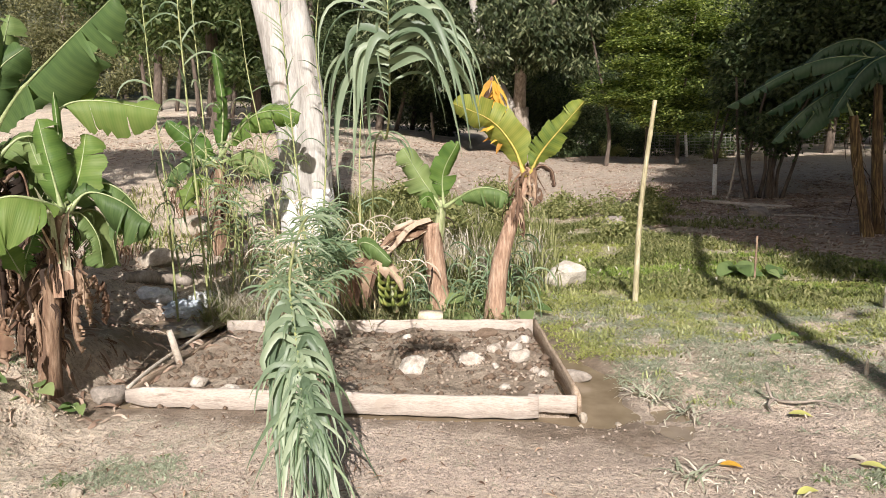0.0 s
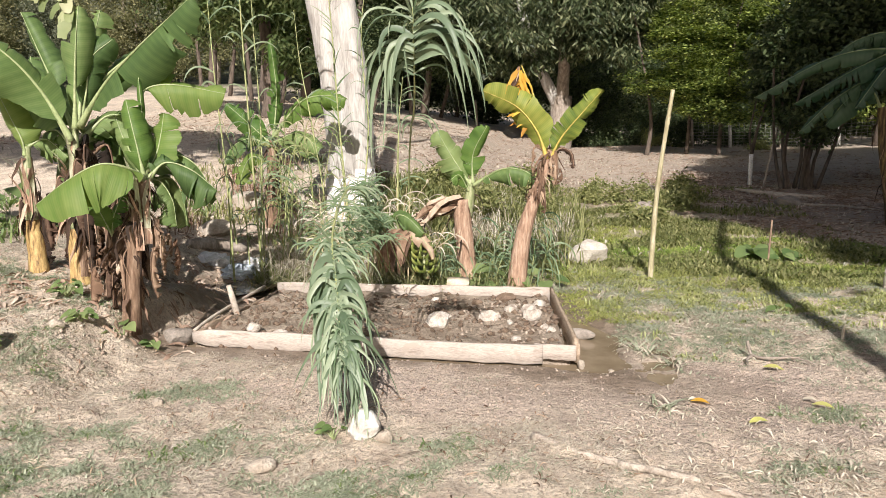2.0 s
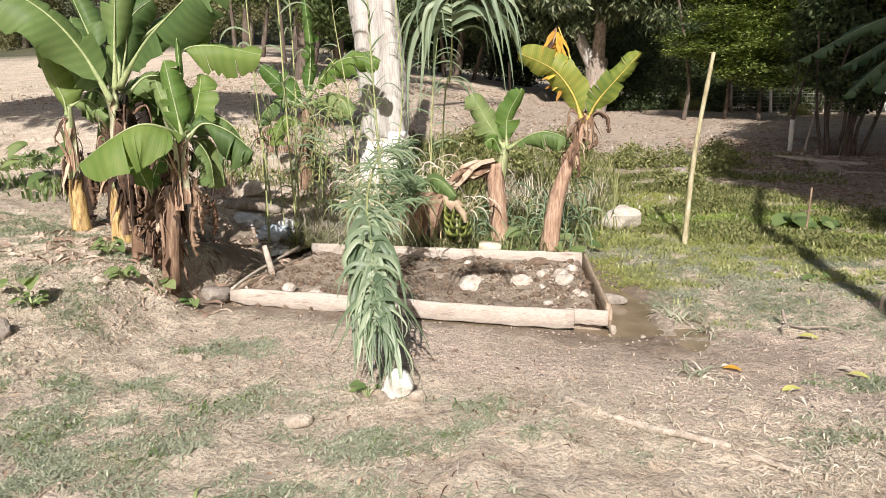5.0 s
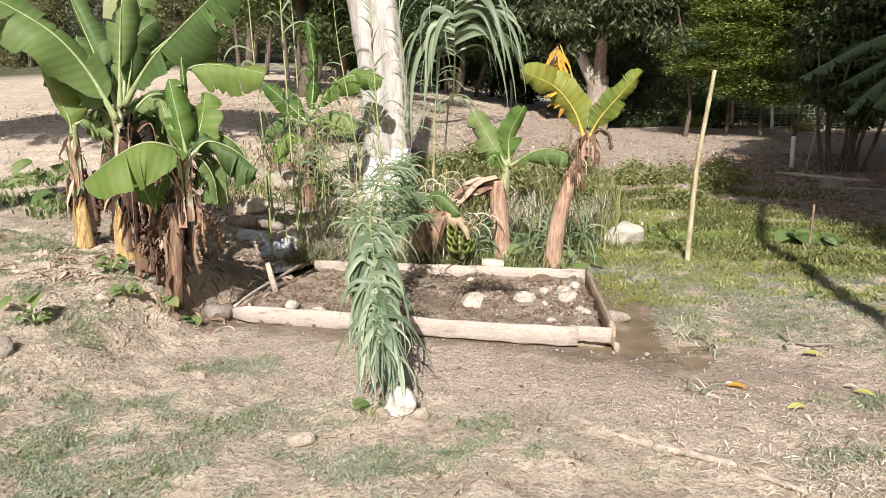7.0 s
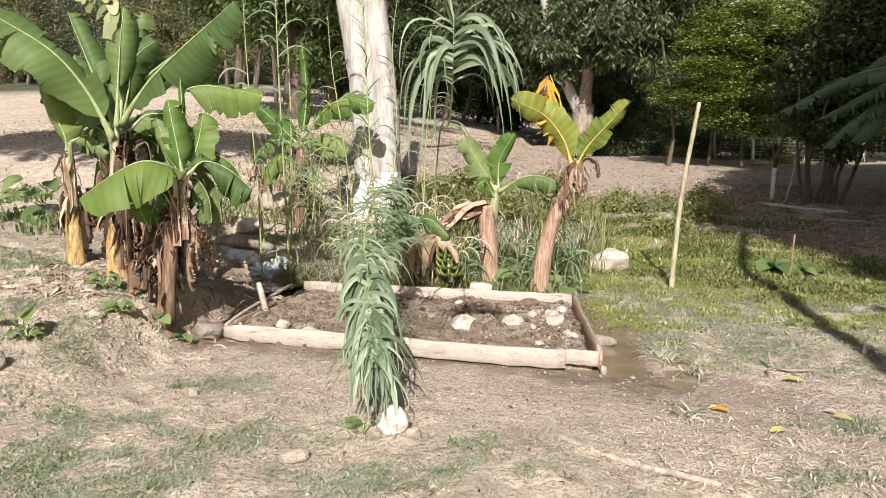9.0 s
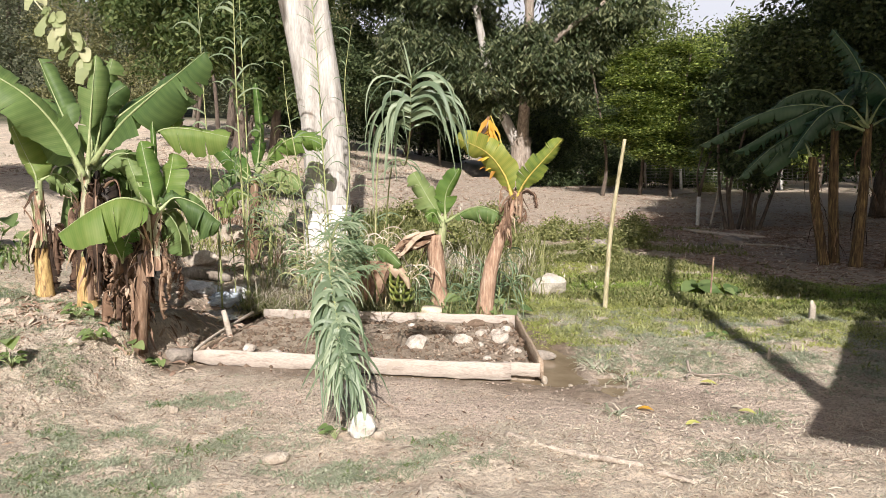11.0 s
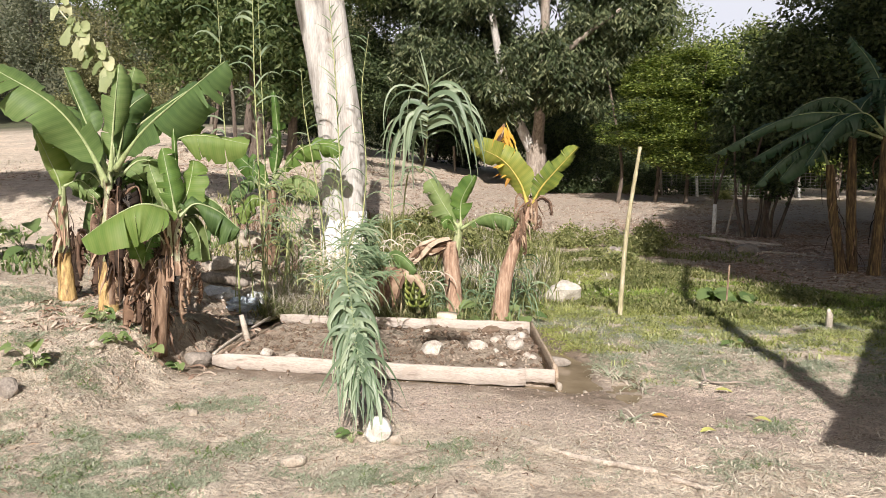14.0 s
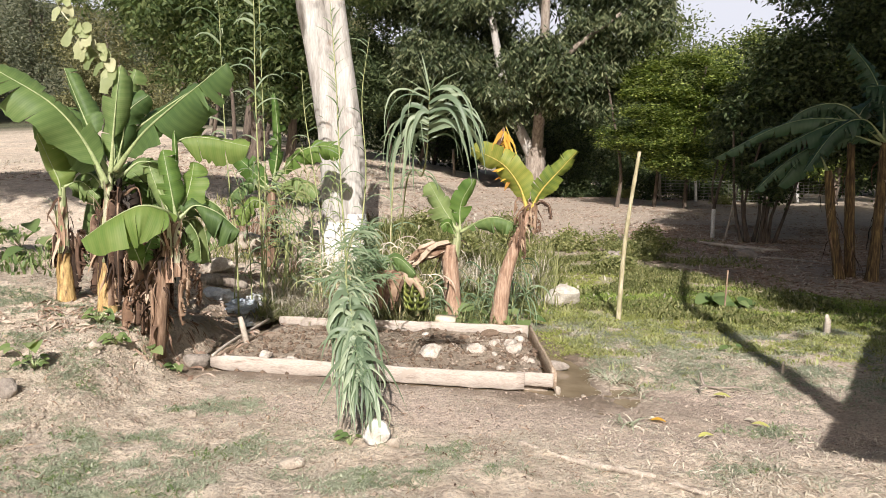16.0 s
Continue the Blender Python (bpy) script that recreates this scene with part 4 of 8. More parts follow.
def build_west_clump():
    a = banana("tall banana plant with broad green leaves and a yellow stem", None)
    pseudostem(a, [(-2.42, 0.35, gz(-2.42, 0.35) - 0.03), (-2.42, 0.35, 0.75), (-2.41, 0.35, 1.0)], 0.074, 0.056, "sheath_yellow", 1, 20, "sheath_brown", 0.5, 1.0, 0.3, 0.8)
    pseudostem(a, [(-2.415, 0.345, 0.80), (-2.40, 0.35, 1.2), (-2.385, 0.38, 1.56)], 0.062, 0.020, "sheath_green", 61, 16, "sheath_tan", 0.0, 0.8, 0.3, 0.6)
    banana_leaf(a, [(-2.39, 0.33, 1.45), (-2.52, 0.22, 1.81), (-2.69, 0.08, 2.08), (-3.01, -0.05, 2.30), (-3.21, -0.15, 2.43)], 0.5, "banana", 11, 0.12, 0.25, (0.15, -0.5, 0.85))
    banana_leaf(a, [(-2.44, 0.40, 1.43), (-2.76, 0.52, 1.85), (-3.05, 0.60, 2.03), (-3.24, 0.62, 2.06)], 0.60, "banana", 12, 0.12, 0.35, (0.35, -0.85, 0.2), lop=-0.7, hang=0.3)
    banana_leaf(a, [(-2.30, 0.32, 1.56), (-2.00, 0.22, 1.85), (-1.65, 0.12, 2.08), (-1.43, 0.06, 2.21), (-1.18, 0.00, 2.36)], 0.47, "banana", 13, 0.14, 0.1, (-0.3, -0.9, 0.3), lop=1.0)
    banana_leaf(a, [(-2.35, 0.33, 1.54), (-2.30, 0.30, 1.88), (-2.26, 0.30, 2.20), (-2.25, 0.34, 2.42)], 0.32, "banana", 14, 0.2, 1.0, (0.35, -0.95, 0.0), stalk=0.28)
    banana_leaf(a, [(-2.45, 0.45, 1.52), (-2.67, 0.55, 1.88), (-2.80, 0.60, 2.10), (-2.96, 0.62, 2.45)], 0.30, "banana", 15, 0.15, 0.75, (-0.35, -0.9, 0.2), stalk=0.3)
    banana_leaf(a, [(-2.34, 0.38, 1.56), (-2.29, 0.40, 1.80), (-2.24, 0.42, 2.05), (-2.10, 0.50, 2.20)], 0.30, "banana", 17, 0.2, 0.9, (0.5, -0.8, 0.1), stalk=0.2)
    banana_leaf(a, [(-2.41, 0.45, 1.56), (-2.28, 0.55, 1.88), (-2.03, 0.62, 2.10), (-1.78, 0.70, 2.29), (-1.65, 0.75, 2.42)], 0.34, "banana", 18, 0.2, 0.4, (-0.3, -0.8, 0.5))
    banana_leaf(a, [(-2.45, 0.50, 1.54), (-2.47, 0.60, 1.86), (-2.39, 0.66, 2.20), (-2.33, 0.70, 2.45)], 0.34, "banana", 20, 0.3, 0.8, (0.5, -0.8, 0.2))
    banana_leaf(a, [(-2.38, 0.45, 1.47), (-2.23, 0.55, 1.64), (-2.06, 0.60, 1.59), (-1.92, 0.60, 1.35)], 0.46, "banana", 39, 0.2, 0.5, (0, -0.7, 0.6), hang=0.4)
    banana_leaf(a, [(-2.41, 0.50, 1.45), (-2.41, 0.70, 1.57), (-2.28, 0.80, 1.50), (-2.26, 0.80, 1.22)], 0.4, "banana", 19, 0.25, 0.6, (0, -0.7, 0.6), hang=0.4)
    banana_leaf(a, [(-2.48, 0.45, 1.42), (-2.72, 0.60, 1.54), (-2.92, 0.70, 1.51), (-2.97, 0.70, 1.34)], 0.36, "banana", 40, 0.2, 0.6, (0, -0.7, 0.6), hang=0.4)
    rnd = random.Random(29)
    rib = curve_pts([(-2.33, 0.40, 2.15), (-2.36, 0.42, 2.37), (-2.50, 0.42, 2.53), (-2.62, 0.42, 2.67), (-2.81, 0.42, 2.86), (-2.89, 0.42, 3.02)], 24)
    bm = bmesh.new()
    tube(bm, rib, [0.013 - 0.0004 * q for q in range(24)], 6)
    withered = part("midrib", bm, "petiole", a, "rib of the withered leaf")
    for k in range(36):
        p, t = along(rib, 0.12 + 0.86 * rnd.random() ** 0.85)
        side = Vector((0.7, -0.4, 0.6)) if rnd.random() < 0.55 else Vector((-0.7, -0.4, -0.5))
        ln_ = rnd.uniform(0.10, 0.2)
        bm = bmesh.new()
        strip(bm, droop_line(p, side + Vector((rnd.uniform(-0.4, 0.4), rnd.uniform(-0.5, 0.3), rnd.uniform(-0.5, 0.2))), ln_, 0.9, 6), [ln_ * w * rnd.uniform(0.7, 1.2) for w in (0.35, 0.42, 0.45, 0.42, 0.4, 0.28)], Vector((rnd.uniform(-0.6, 0.6), -0.9, 0.3)), rnd.uniform(-0.7, 0.7))
        part("leaf_shred", bm, "banana_pale", withered)
    b = banana("young banana plant with ragged brown stem and drooping leaves", None)
    pseudostem(b, [(-1.74, -0.08, gz(-1.74, -0.08) - 0.03), (-1.68, -0.06, 0.72), (-1.59, -0.04, 1.18)], 0.06, 0.038, "sheath_brown", 2, 70, "sheath_brown", 0.15, 1.0, 0.17, 0.9)
    pseudostem(b, [(-1.99, 0.12, gz(-1.99, 0.12) - 0.03), (-1.98, 0.18, 0.75), (-1.93, 0.2, 1.05)], 0.07, 0.048, "sheath_brown", 3, 46, "sheath_brown", 0.2, 1.0, 0.18, 0.8)
    pseudostem(b, [(-1.86, 0.05, gz(-1.86, 0.05) - 0.03), (-1.85, 0.06, 0.6), (-1.82, 0.0, 0.88)], 0.06, 0.035, "sheath_brown", 4, 30, "sheath_brown", 0.2, 1.0, 0.25, 0.8)
    banana_leaf(b, [(-1.58, -0.04, 1.19), (-1.60, -0.06, 1.38), (-1.64, -0.05, 1.55), (-1.69, -0.02, 1.72)], 0.27, "banana_lit", 21, 0.12, 0.75, (0.35, -0.93, 0.1), stalk=0.06)
    banana_leaf(b, [(-1.58, -0.06, 1.19), (-1.58, -0.25, 1.27), (-1.69, -0.36, 1.29), (-1.88, -0.42, 1.19), (-2.09, -0.45, 1.04)], 0.4, "banana_lit", 22, 0.3, 0.15, (0.05, -0.75, 0.65), hang=0.45, lop=-0.8)
    banana_leaf(b, [(-1.58, -0.02, 1.20), (-1.62, 0.05, 1.55), (-1.66, 0.10, 1.87)], 0.1, "banana_lit", 27, 0.0, 1.2, (0.5, -0.85, 0.1), stalk=0.5)
    banana_leaf(b, [(-1.59, 0.00, 1.23), (-1.67, 0.14, 1.67), (-1.67, 0.20, 1.80), (-1.50, 0.28, 1.83), (-1.13, 0.30, 1.76)], 0.33, "banana_lit", 24, 0.35, 0.3, (0, -0.8, 0.55), hang=0.35, stalk=0.5, lop=-0.5)
    banana_leaf(b, [(-1.57, 0.00, 1.19), (-1.47, 0.05, 1.29), (-1.30, 0.08, 1.24), (-1.13, 0.10, 1.10)], 0.36, "banana", 23, 0.4, 0.7, (0.95, -0.2, 0.25), hang=0.6)
    banana_leaf(b, [(-1.60, 0.05, 1.19), (-1.51, 0.18, 1.34), (-1.36, 0.25, 1.27), (-1.23, 0.28, 1.02)], 0.34, "banana", 26, 0.35, 0.7, (0.95, -0.2, 0.25), hang=0.5)
    banana_leaf(b, [(-1.61, 0.05, 1.18), (-1.55, 0.10, 1.16), (-1.48, 0.12, 1.03), (-1.46, 0.12, 0.85)], 0.26, "banana", 30, 0.4, 0.7, (0.95, -0.2, 0.25), hang=0.4)
    banana_leaf(b, [(-1.63, 0.05, 1.21), (-1.57, 0.10, 1.34), (-1.55, 0.15, 1.49), (-1.55, 0.20, 1.63)], 0.26, "banana_lit", 29, 0.1, 0.4, (-0.2, -0.95, 0.2))
    banana_leaf(b, [(-1.68, 0.10, 1.18), (-1.86, 0.25, 1.36), (-1.95, 0.30, 1.48), (-2.01, 0.32, 1.63)], 0.3, "banana", 37, 0.2, 0.4, (0.2, -0.95, 0.2))
    banana_leaf(b, [(-1.88, 0.00, 0.79), (-1.88, -0.06, 0.88), (-1.90, -0.10, 0.98), (-1.96, -0.10, 1.07)], 0.13, "banana_lit", 25, 0.1, 0.3, (0.2, -0.95, 0.3))
    banana_leaf(b, [(-1.88, 0.00, 0.79), (-1.84, -0.04, 0.90), (-1.78, -0.06, 1.01), (-1.73, -0.06, 1.10)], 0.12, "banana_lit", 28, 0.1, 0.3, (-0.2, -0.95, 0.3))
    banana_leaf(a, [(-2.43, 0.55, 1.46), (-2.36, 0.75, 1.48), (-2.23, 0.85, 1.37), (-2.13, 0.85, 1.10)], 0.42, "banana", 91, 0.25, 0.6, (0.6, -0.5, 0.6), hang=0.5)
    banana_leaf(a, [(-2.50, 0.55, 1.42), (-2.76, 0.75, 1.40), (-2.93, 0.85, 1.27), (-2.99, 0.85, 1.01)], 0.36, "banana", 92, 0.25, 0.6, (-0.6, -0.5, 0.6), hang=0.5)
    banana_leaf(b, [(-1.70, 0.12, 1.16), (-1.92, 0.30, 1.17), (-2.06, 0.38, 1.07), (-2.13, 0.40, 0.86)], 0.34, "banana", 93, 0.25, 0.6, (-0.6, -0.5, 0.6), hang=0.5)
    banana_leaf(b, [(-1.61, 0.10, 1.17), (-1.55, 0.22, 1.18), (-1.51, 0.30, 1.06), (-1.48, 0.30, 0.83)], 0.32, "banana", 94, 0.3, 0.6, (0.8, -0.3, 0.5), hang=0.5)
    banana_leaf(a, [(-2.42, 0.50, 1.52), (-2.37, 0.70, 1.65), (-2.29, 0.80, 1.62), (-2.21, 0.82, 1.48)], 0.44, "banana", 95, 0.2, 0.6, (0.3, -0.6, 0.6), hang=0.5)
    dead_skirt(b, (-1.64, -0.05, 1.02), 5, 3, 0.32, 0.09)
    dead_skirt(b, (-1.95, 0.18, 0.98), 7, 4, 0.5, 0.1)
    dead_skirt(a, (-2.40, 0.35, 1.1), 5, 5, 0.4, 0.10)
    # extra dark dead leaves fill the shaded gaps between the stems
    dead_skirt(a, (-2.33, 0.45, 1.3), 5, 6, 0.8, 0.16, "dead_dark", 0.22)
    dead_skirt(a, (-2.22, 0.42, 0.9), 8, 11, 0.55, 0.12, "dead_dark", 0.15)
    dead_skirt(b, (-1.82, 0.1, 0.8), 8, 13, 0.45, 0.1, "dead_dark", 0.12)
    dead_skirt(b, (-1.86, 0.0, 0.58), 9, 15, 0.34, 0.13, "dead_leaf", 0.10)
    dead_skirt(b, (-1.52, 0.05, 0.72), 6, 16, 0.3, 0.12, "dead_leaf", 0.10)
    dead_skirt(a, (-2.24, 0.36, 0.72), 7, 17, 0.3, 0.10, "dead_leaf", 0.09)
    c = banana("banana plant with a yellow-brown stem and a curled young leaf", None)
    pseudostem(c, [(-2.90, 0.5, gz(-2.9, 0.5) - 0.03), (-2.93, 0.5, 0.85), (-2.925, 0.5, 1.05)], 0.07, 0.05, "sheath_yellow", 5, 22, "sheath_brown", 0.5, 1.0, 0.3, 0.8)
    pseudostem(c, [(-2.925, 0.495, 0.85), (-2.92, 0.495, 1.2), (-2.91, 0.495, 1.42)], 0.058, 0.022, "sheath_green", 62, 16, "sheath_tan", 0.0, 0.8, 0.28, 0.6)
    banana_leaf(c, [(-2.92, 0.48, 1.35), (-2.92, 0.46, 1.47), (-2.98, 0.44, 1.63), (-3.08, 0.42, 1.87)], 0.3, "banana_lit", 31, 0.05, 0.5, (0.5, -0.85, 0.15), lop=0.8)
    banana_leaf(c, [(-2.90, 0.5, 1.42), (-2.78, 0.55, 1.47), (-2.60, 0.55, 1.33)], 0.24, "banana", 32, 0.2, 0.5, (0, -0.6, 0.8), hang=0.3)
    banana_leaf(c, [(-2.92, 0.5, 1.42), (-2.97, 0.7, 1.8), (-3.1, 0.85, 2.15)], 0.32, "banana", 33, 0.2, 0.5, (0.2, -0.9, 0.3))
    dead_skirt(c, (-2.92, 0.5, 1.0), 7, 7, 0.4, 0.09)
    # more darkened dead leaves stand in for shade beside this stem
    dead_skirt(c, (-2.78, 0.62, 0.95), 7, 14, 0.6, 0.12, "dead_dark", 0.14)
    rnd = random.Random(18)
    for own, x, y, z, count in ((a, -2.40, 0.34, 1.16, 5), (c, -2.92, 0.49, 1.08, 5), (b, -1.61, -0.05, 1.0, 5)):
        for k in range(count):
            ang = rnd.uniform(-2.9, -0.2)
            out = Vector((math.cos(ang), math.sin(ang), 0))
            p = Vector((x, y, z + rnd.uniform(-0.1, 0.14))) + out * 0.04
            bm = bmesh.new()
            strip(bm, curve_pts([p - Vector((0, 0, 0.22)), p, p + out * 0.05 + Vector((0, 0, 0.10)), p + out * rnd.uniform(0.06, 0.17) + Vector((0, 0, rnd.uniform(0.1, 0.24)))], 8), [w * rnd.uniform(0.6, 1.1) for w in (0.06, 0.055, 0.05, 0.04, 0.032, 0.024, 0.016, 0.006)], out, 0.5)
            part("petiole", bm, "petiole" if k % 3 else "sheath_tan", own, "pale broken leaf stalk")
    d = banana("banana stump with dark dry sheaths between taller plants", None)
    pseudostem(d, [(-2.75, 0.9, gz(-2.75, 0.9) - 0.03), (-2.74, 0.9, 0.96), (-2.76, 0.9, 1.35)], 0.085, 0.05, "sheath_brown", 6, 40, "sheath_brown", 0.2, 1.0, 0.35)
    dead_skirt(d, (-2.76, 0.9, 1.2), 8, 8, 0.7, 0.16)
    banana_leaf(d, [(-2.76, 0.88, 1.3), (-2.65, 0.8, 1.5), (-2.45, 0.7, 1.48)], 0.3, "banana", 34, 0.2, 0.5, (0, -0.6, 0.8), hang=0.3)


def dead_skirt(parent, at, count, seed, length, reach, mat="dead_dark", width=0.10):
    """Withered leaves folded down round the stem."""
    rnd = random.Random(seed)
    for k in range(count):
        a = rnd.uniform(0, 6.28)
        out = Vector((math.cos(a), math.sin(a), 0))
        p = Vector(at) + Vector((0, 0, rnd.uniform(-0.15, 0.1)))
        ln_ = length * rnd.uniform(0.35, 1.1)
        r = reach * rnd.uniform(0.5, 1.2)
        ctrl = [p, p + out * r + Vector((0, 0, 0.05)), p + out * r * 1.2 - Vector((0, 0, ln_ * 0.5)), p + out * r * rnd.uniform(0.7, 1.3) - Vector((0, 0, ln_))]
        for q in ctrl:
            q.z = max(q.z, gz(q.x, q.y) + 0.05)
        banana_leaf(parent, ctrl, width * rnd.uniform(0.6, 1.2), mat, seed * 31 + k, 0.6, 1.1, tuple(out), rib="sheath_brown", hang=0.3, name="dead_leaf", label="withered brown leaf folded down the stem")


def build_bed_bananas():
    d = banana("leaning banana plant with yellowing leaves and a shaggy tan stem", None)
    pseudostem(d, [(0.735, 2.27, gz(0.735, 2.27) - 0.03), (0.80, 2.27, 0.52), (0.90, 2.27, 0.86), (0.99, 2.27, 1.12), (1.07, 2.26, 1.32)], 0.082, 0.036, "sheath_tan", 7, 54, "sheath_tan", 0.55, 1.0, 0.2, 1.3, "dead_leaf")
    banana_leaf(d, [(1.02, 2.24, 1.25), (0.93, 2.2, 1.50), (0.75, 2.16, 1.72), (0.44, 2.12, 1.87)], 0.31, "banana_yellow", 41, 0.2, 0.35, (-0.35, -0.85, -0.15), rib="rib_yellow")
    banana_leaf(d, [(1.05, 2.24, 1.25), (1.16, 2.2, 1.45), (1.34, 2.18, 1.66), (1.51, 2.15, 1.85)], 0.23, "banana_yellow", 42, 0.2, 0.4, (0.45, -0.85, -0.1), rib="rib_yellow")
    bm = bmesh.new()
    tube(bm, curve_pts([(1.03, 2.28, 1.25), (0.97, 2.3, 1.55), (0.88, 2.32, 1.86), (0.78, 2.34, 2.10)], 12), [0.016 - 0.001 * q for q in range(12)], 7)
    part("midrib", bm, "rib_yellow", d, "bare golden leaf rib")
    banana_leaf(d, [(1.04, 2.26, 1.22), (1.14, 2.22, 1.34), (1.24, 2.2, 1.30), (1.27, 2.2, 1.16)], 0.12, "dead_leaf", 44, 0.5, 0.8, (0.2, -0.9, 0.3), rib="sheath_tan", hang=0.4)
    dead_skirt(d, (1.01, 2.25, 1.22), 9, 22, 0.24, 0.11, "dead_leaf", 0.07)
    dead_skirt(d, (0.93, 2.25, 1.0), 6, 23, 0.16, 0.09, "dead_leaf", 0.05)
    rnd = random.Random(51)
    for k in range(30):
        f = rnd.choice((0.5, 0.8, 0.92, 0.97)) + rnd.uniform(-0.12, 0.03)
        p = Vector((1.0 - 0.24 * f, 2.3, 1.3 + 0.8 * f))
        side = -1 if rnd.random() < 0.75 else 0.7
        ln_ = rnd.uniform(0.12, 0.3)
        bm = bmesh.new()
        strip(bm, droop_line(p, Vector((side * rnd.uniform(0.3, 1), rnd.uniform(-0.5, 0.2), rnd.uniform(-1.4, 0.1))), ln_, 0.15, 7), [ln_ * w * rnd.uniform(0.3, 1.0) for w in (0.12, 0.22, 0.24, 0.22, 0.2, 0.14, 0.05)], Vector((0.2 * rnd.uniform(-1, 1), -0.8, 0.6)), rnd.uniform(-0.8, 0.8))
        part("leaf", bm, "banana_gold" if k % 3 else "dead_leaf", d, "golden shred of a dead leaf")
    e = banana("small banana plant with a snapped tan stem and short green leaves", None)
    pseudostem(e, [(0.27, 2.4, gz(0.27, 2.4) - 0.03), (0.21, 2.4, 0.62), (0.19, 2.4, 0.86)], 0.085, 0.08, "sheath_tan", 8, 6, "sheath_tan", 0.3, 0.9, 0.25)
    pseudostem(e, [(0.24, 2.42, 0.70), (0.27, 2.42, 0.85), (0.30, 2.42, 1.06)], 0.055, 0.035, "sheath_green", 9, 4, "sheath_tan", 0.1, 0.8, 0.2)
    banana_leaf(e, [(0.29, 2.4, 1.0), (0.14, 2.36, 1.24), (-0.02, 2.34, 1.52)], 0.32, "banana", 45, 0.15, 0.55, (0.4, -0.9, 0.1))
    banana_leaf(e, [(0.31, 2.4, 1.02), (0.32, 2.38, 1.30), (0.46, 2.34, 1.56)], 0.24, "banana_lit", 46, 0.1, 0.5, (0.1, -1, 0.2))
    banana_leaf(e, [(0.32, 2.38, 1.0), (0.58, 2.3, 1.15), (0.78, 2.28, 1.15), (0.95, 2.26, 1.06)], 0.27, "banana", 47, 0.2, 0.65, (0, -0.6, 0.8), hang=0.35)
    banana_leaf(e, [(0.27, 2.38, 0.95), (0.2, 2.3, 1.1), (0.12, 2.25, 1.06)], 0.16, "banana_lit", 48, 0.2, 0.5, (0, -0.7, 0.7), hang=0.2)
    # folded dead crown of the snapped stem
    for k in range(22):
        rnd = random.Random(100 + k)
        bm = bmesh.new()
        y = 2.3 + rnd.uniform(-0.14, 0.1)
        strip(bm, curve_pts([(0.2, 2.38, 0.80 + rnd.uniform(0, 0.1)), (0.05, y, 0.82 + rnd.uniform(-0.08, 0.06)), (-0.1, y - 0.03, 0.77 + rnd.uniform(-0.1, 0.06)), (-0.14 - rnd.uniform(0, 0.14), y - 0.04, 0.66 + rnd.uniform(-0.1, 0.1))], 9), [rnd.uniform(0.4, 0.9) * v for v in (0.06, 0.08, 0.09, 0.08, 0.09, 0.07, 0.08, 0.05, 0.01)], Vector((0.1, -0.7, 0.7)), rnd.uniform(-0.9, 0.7))
        part("dry_leaf", bm, "dead_leaf", e, "folded brown dead leaf")
    # cut fruit bunch on the ground
    rnd = random.Random(77)
    bunch = thing("banana_bunch", "bunch of green bananas hanging low behind the bed", "banana bunch")
    bm = bmesh.new()
    axis = curve_pts([(-0.34, 2.05, 0.55), (-0.20, 2.0, 0.50), (-0.10, 1.98, 0.36), (-0.06, 1.97, 0.16)], 10)
    tube(bm, axis, [0.028] * 10, 7)
    part("stalk", bm, "sheath_green", bunch)
    for hand in range(6):
        c = axis[3 + hand]
        for k in range(9):
            a = 2 * math.pi * k / 9 + hand * 0.4
            out = Vector((math.cos(a), math.sin(a), 0.15)).normalized()
            bm = bmesh.new()
            p = [c + out * 0.02, c + out * 0.075 - Vector((0, 0, 0.01)), c + out * 0.115 + Vector((0, 0, 0.015)), c + out * 0.13 + Vector((0, 0, 0.055))]
            tube(bm, curve_pts(p, 6), [0.008, 0.015, 0.018, 0.017, 0.013, 0.005], 6)
            part("banana", bm, "fruit", bunch)
    for k, (ctrl, w, mt) in enumerate((([(-0.34, 2.05, 0.6), (-0.34, 1.95, 0.74), (-0.22, 1.88, 0.74), (-0.06, 1.84, 0.60)], 0.24, "banana"), ([(-0.36, 2.05, 0.58), (-0.44, 1.97, 0.7), (-0.5, 1.95, 0.66)], 0.22, "banana"),
                                       ([(-0.26, 2.0, 0.5), (-0.2, 1.9, 0.62), (-0.04, 1.86, 0.5), (0.02, 1.85, 0.36)], 0.14, "dead_leaf"))):
        banana_leaf(bunch, ctrl, w, mt, 140 + k, 0.2, 0.5, (0, -0.8, 0.6), hang=0.3)
    for k in range(9):
        bm = bmesh.new()
        x = -0.50 + 0.035 * k
        strip(bm, curve_pts([(x + 0.05, 1.98, 0.62), (x, 1.88 - rnd.uniform(0, 0.06), 0.52), (x + rnd.uniform(-0.05, 0.02), 1.86 - rnd.uniform(0, 0.05), 0.24 + rnd.uniform(-0.02, 0.1))], 7), [0.03, 0.06, 0.08, 0.085, 0.07, 0.05, 0.02], Vector((0.1, -1, 0.1)), rnd.uniform(-0.8, 0.8))
        part("dry_leaf", bm, "dead_leaf", bunch, "brown dry leaf")


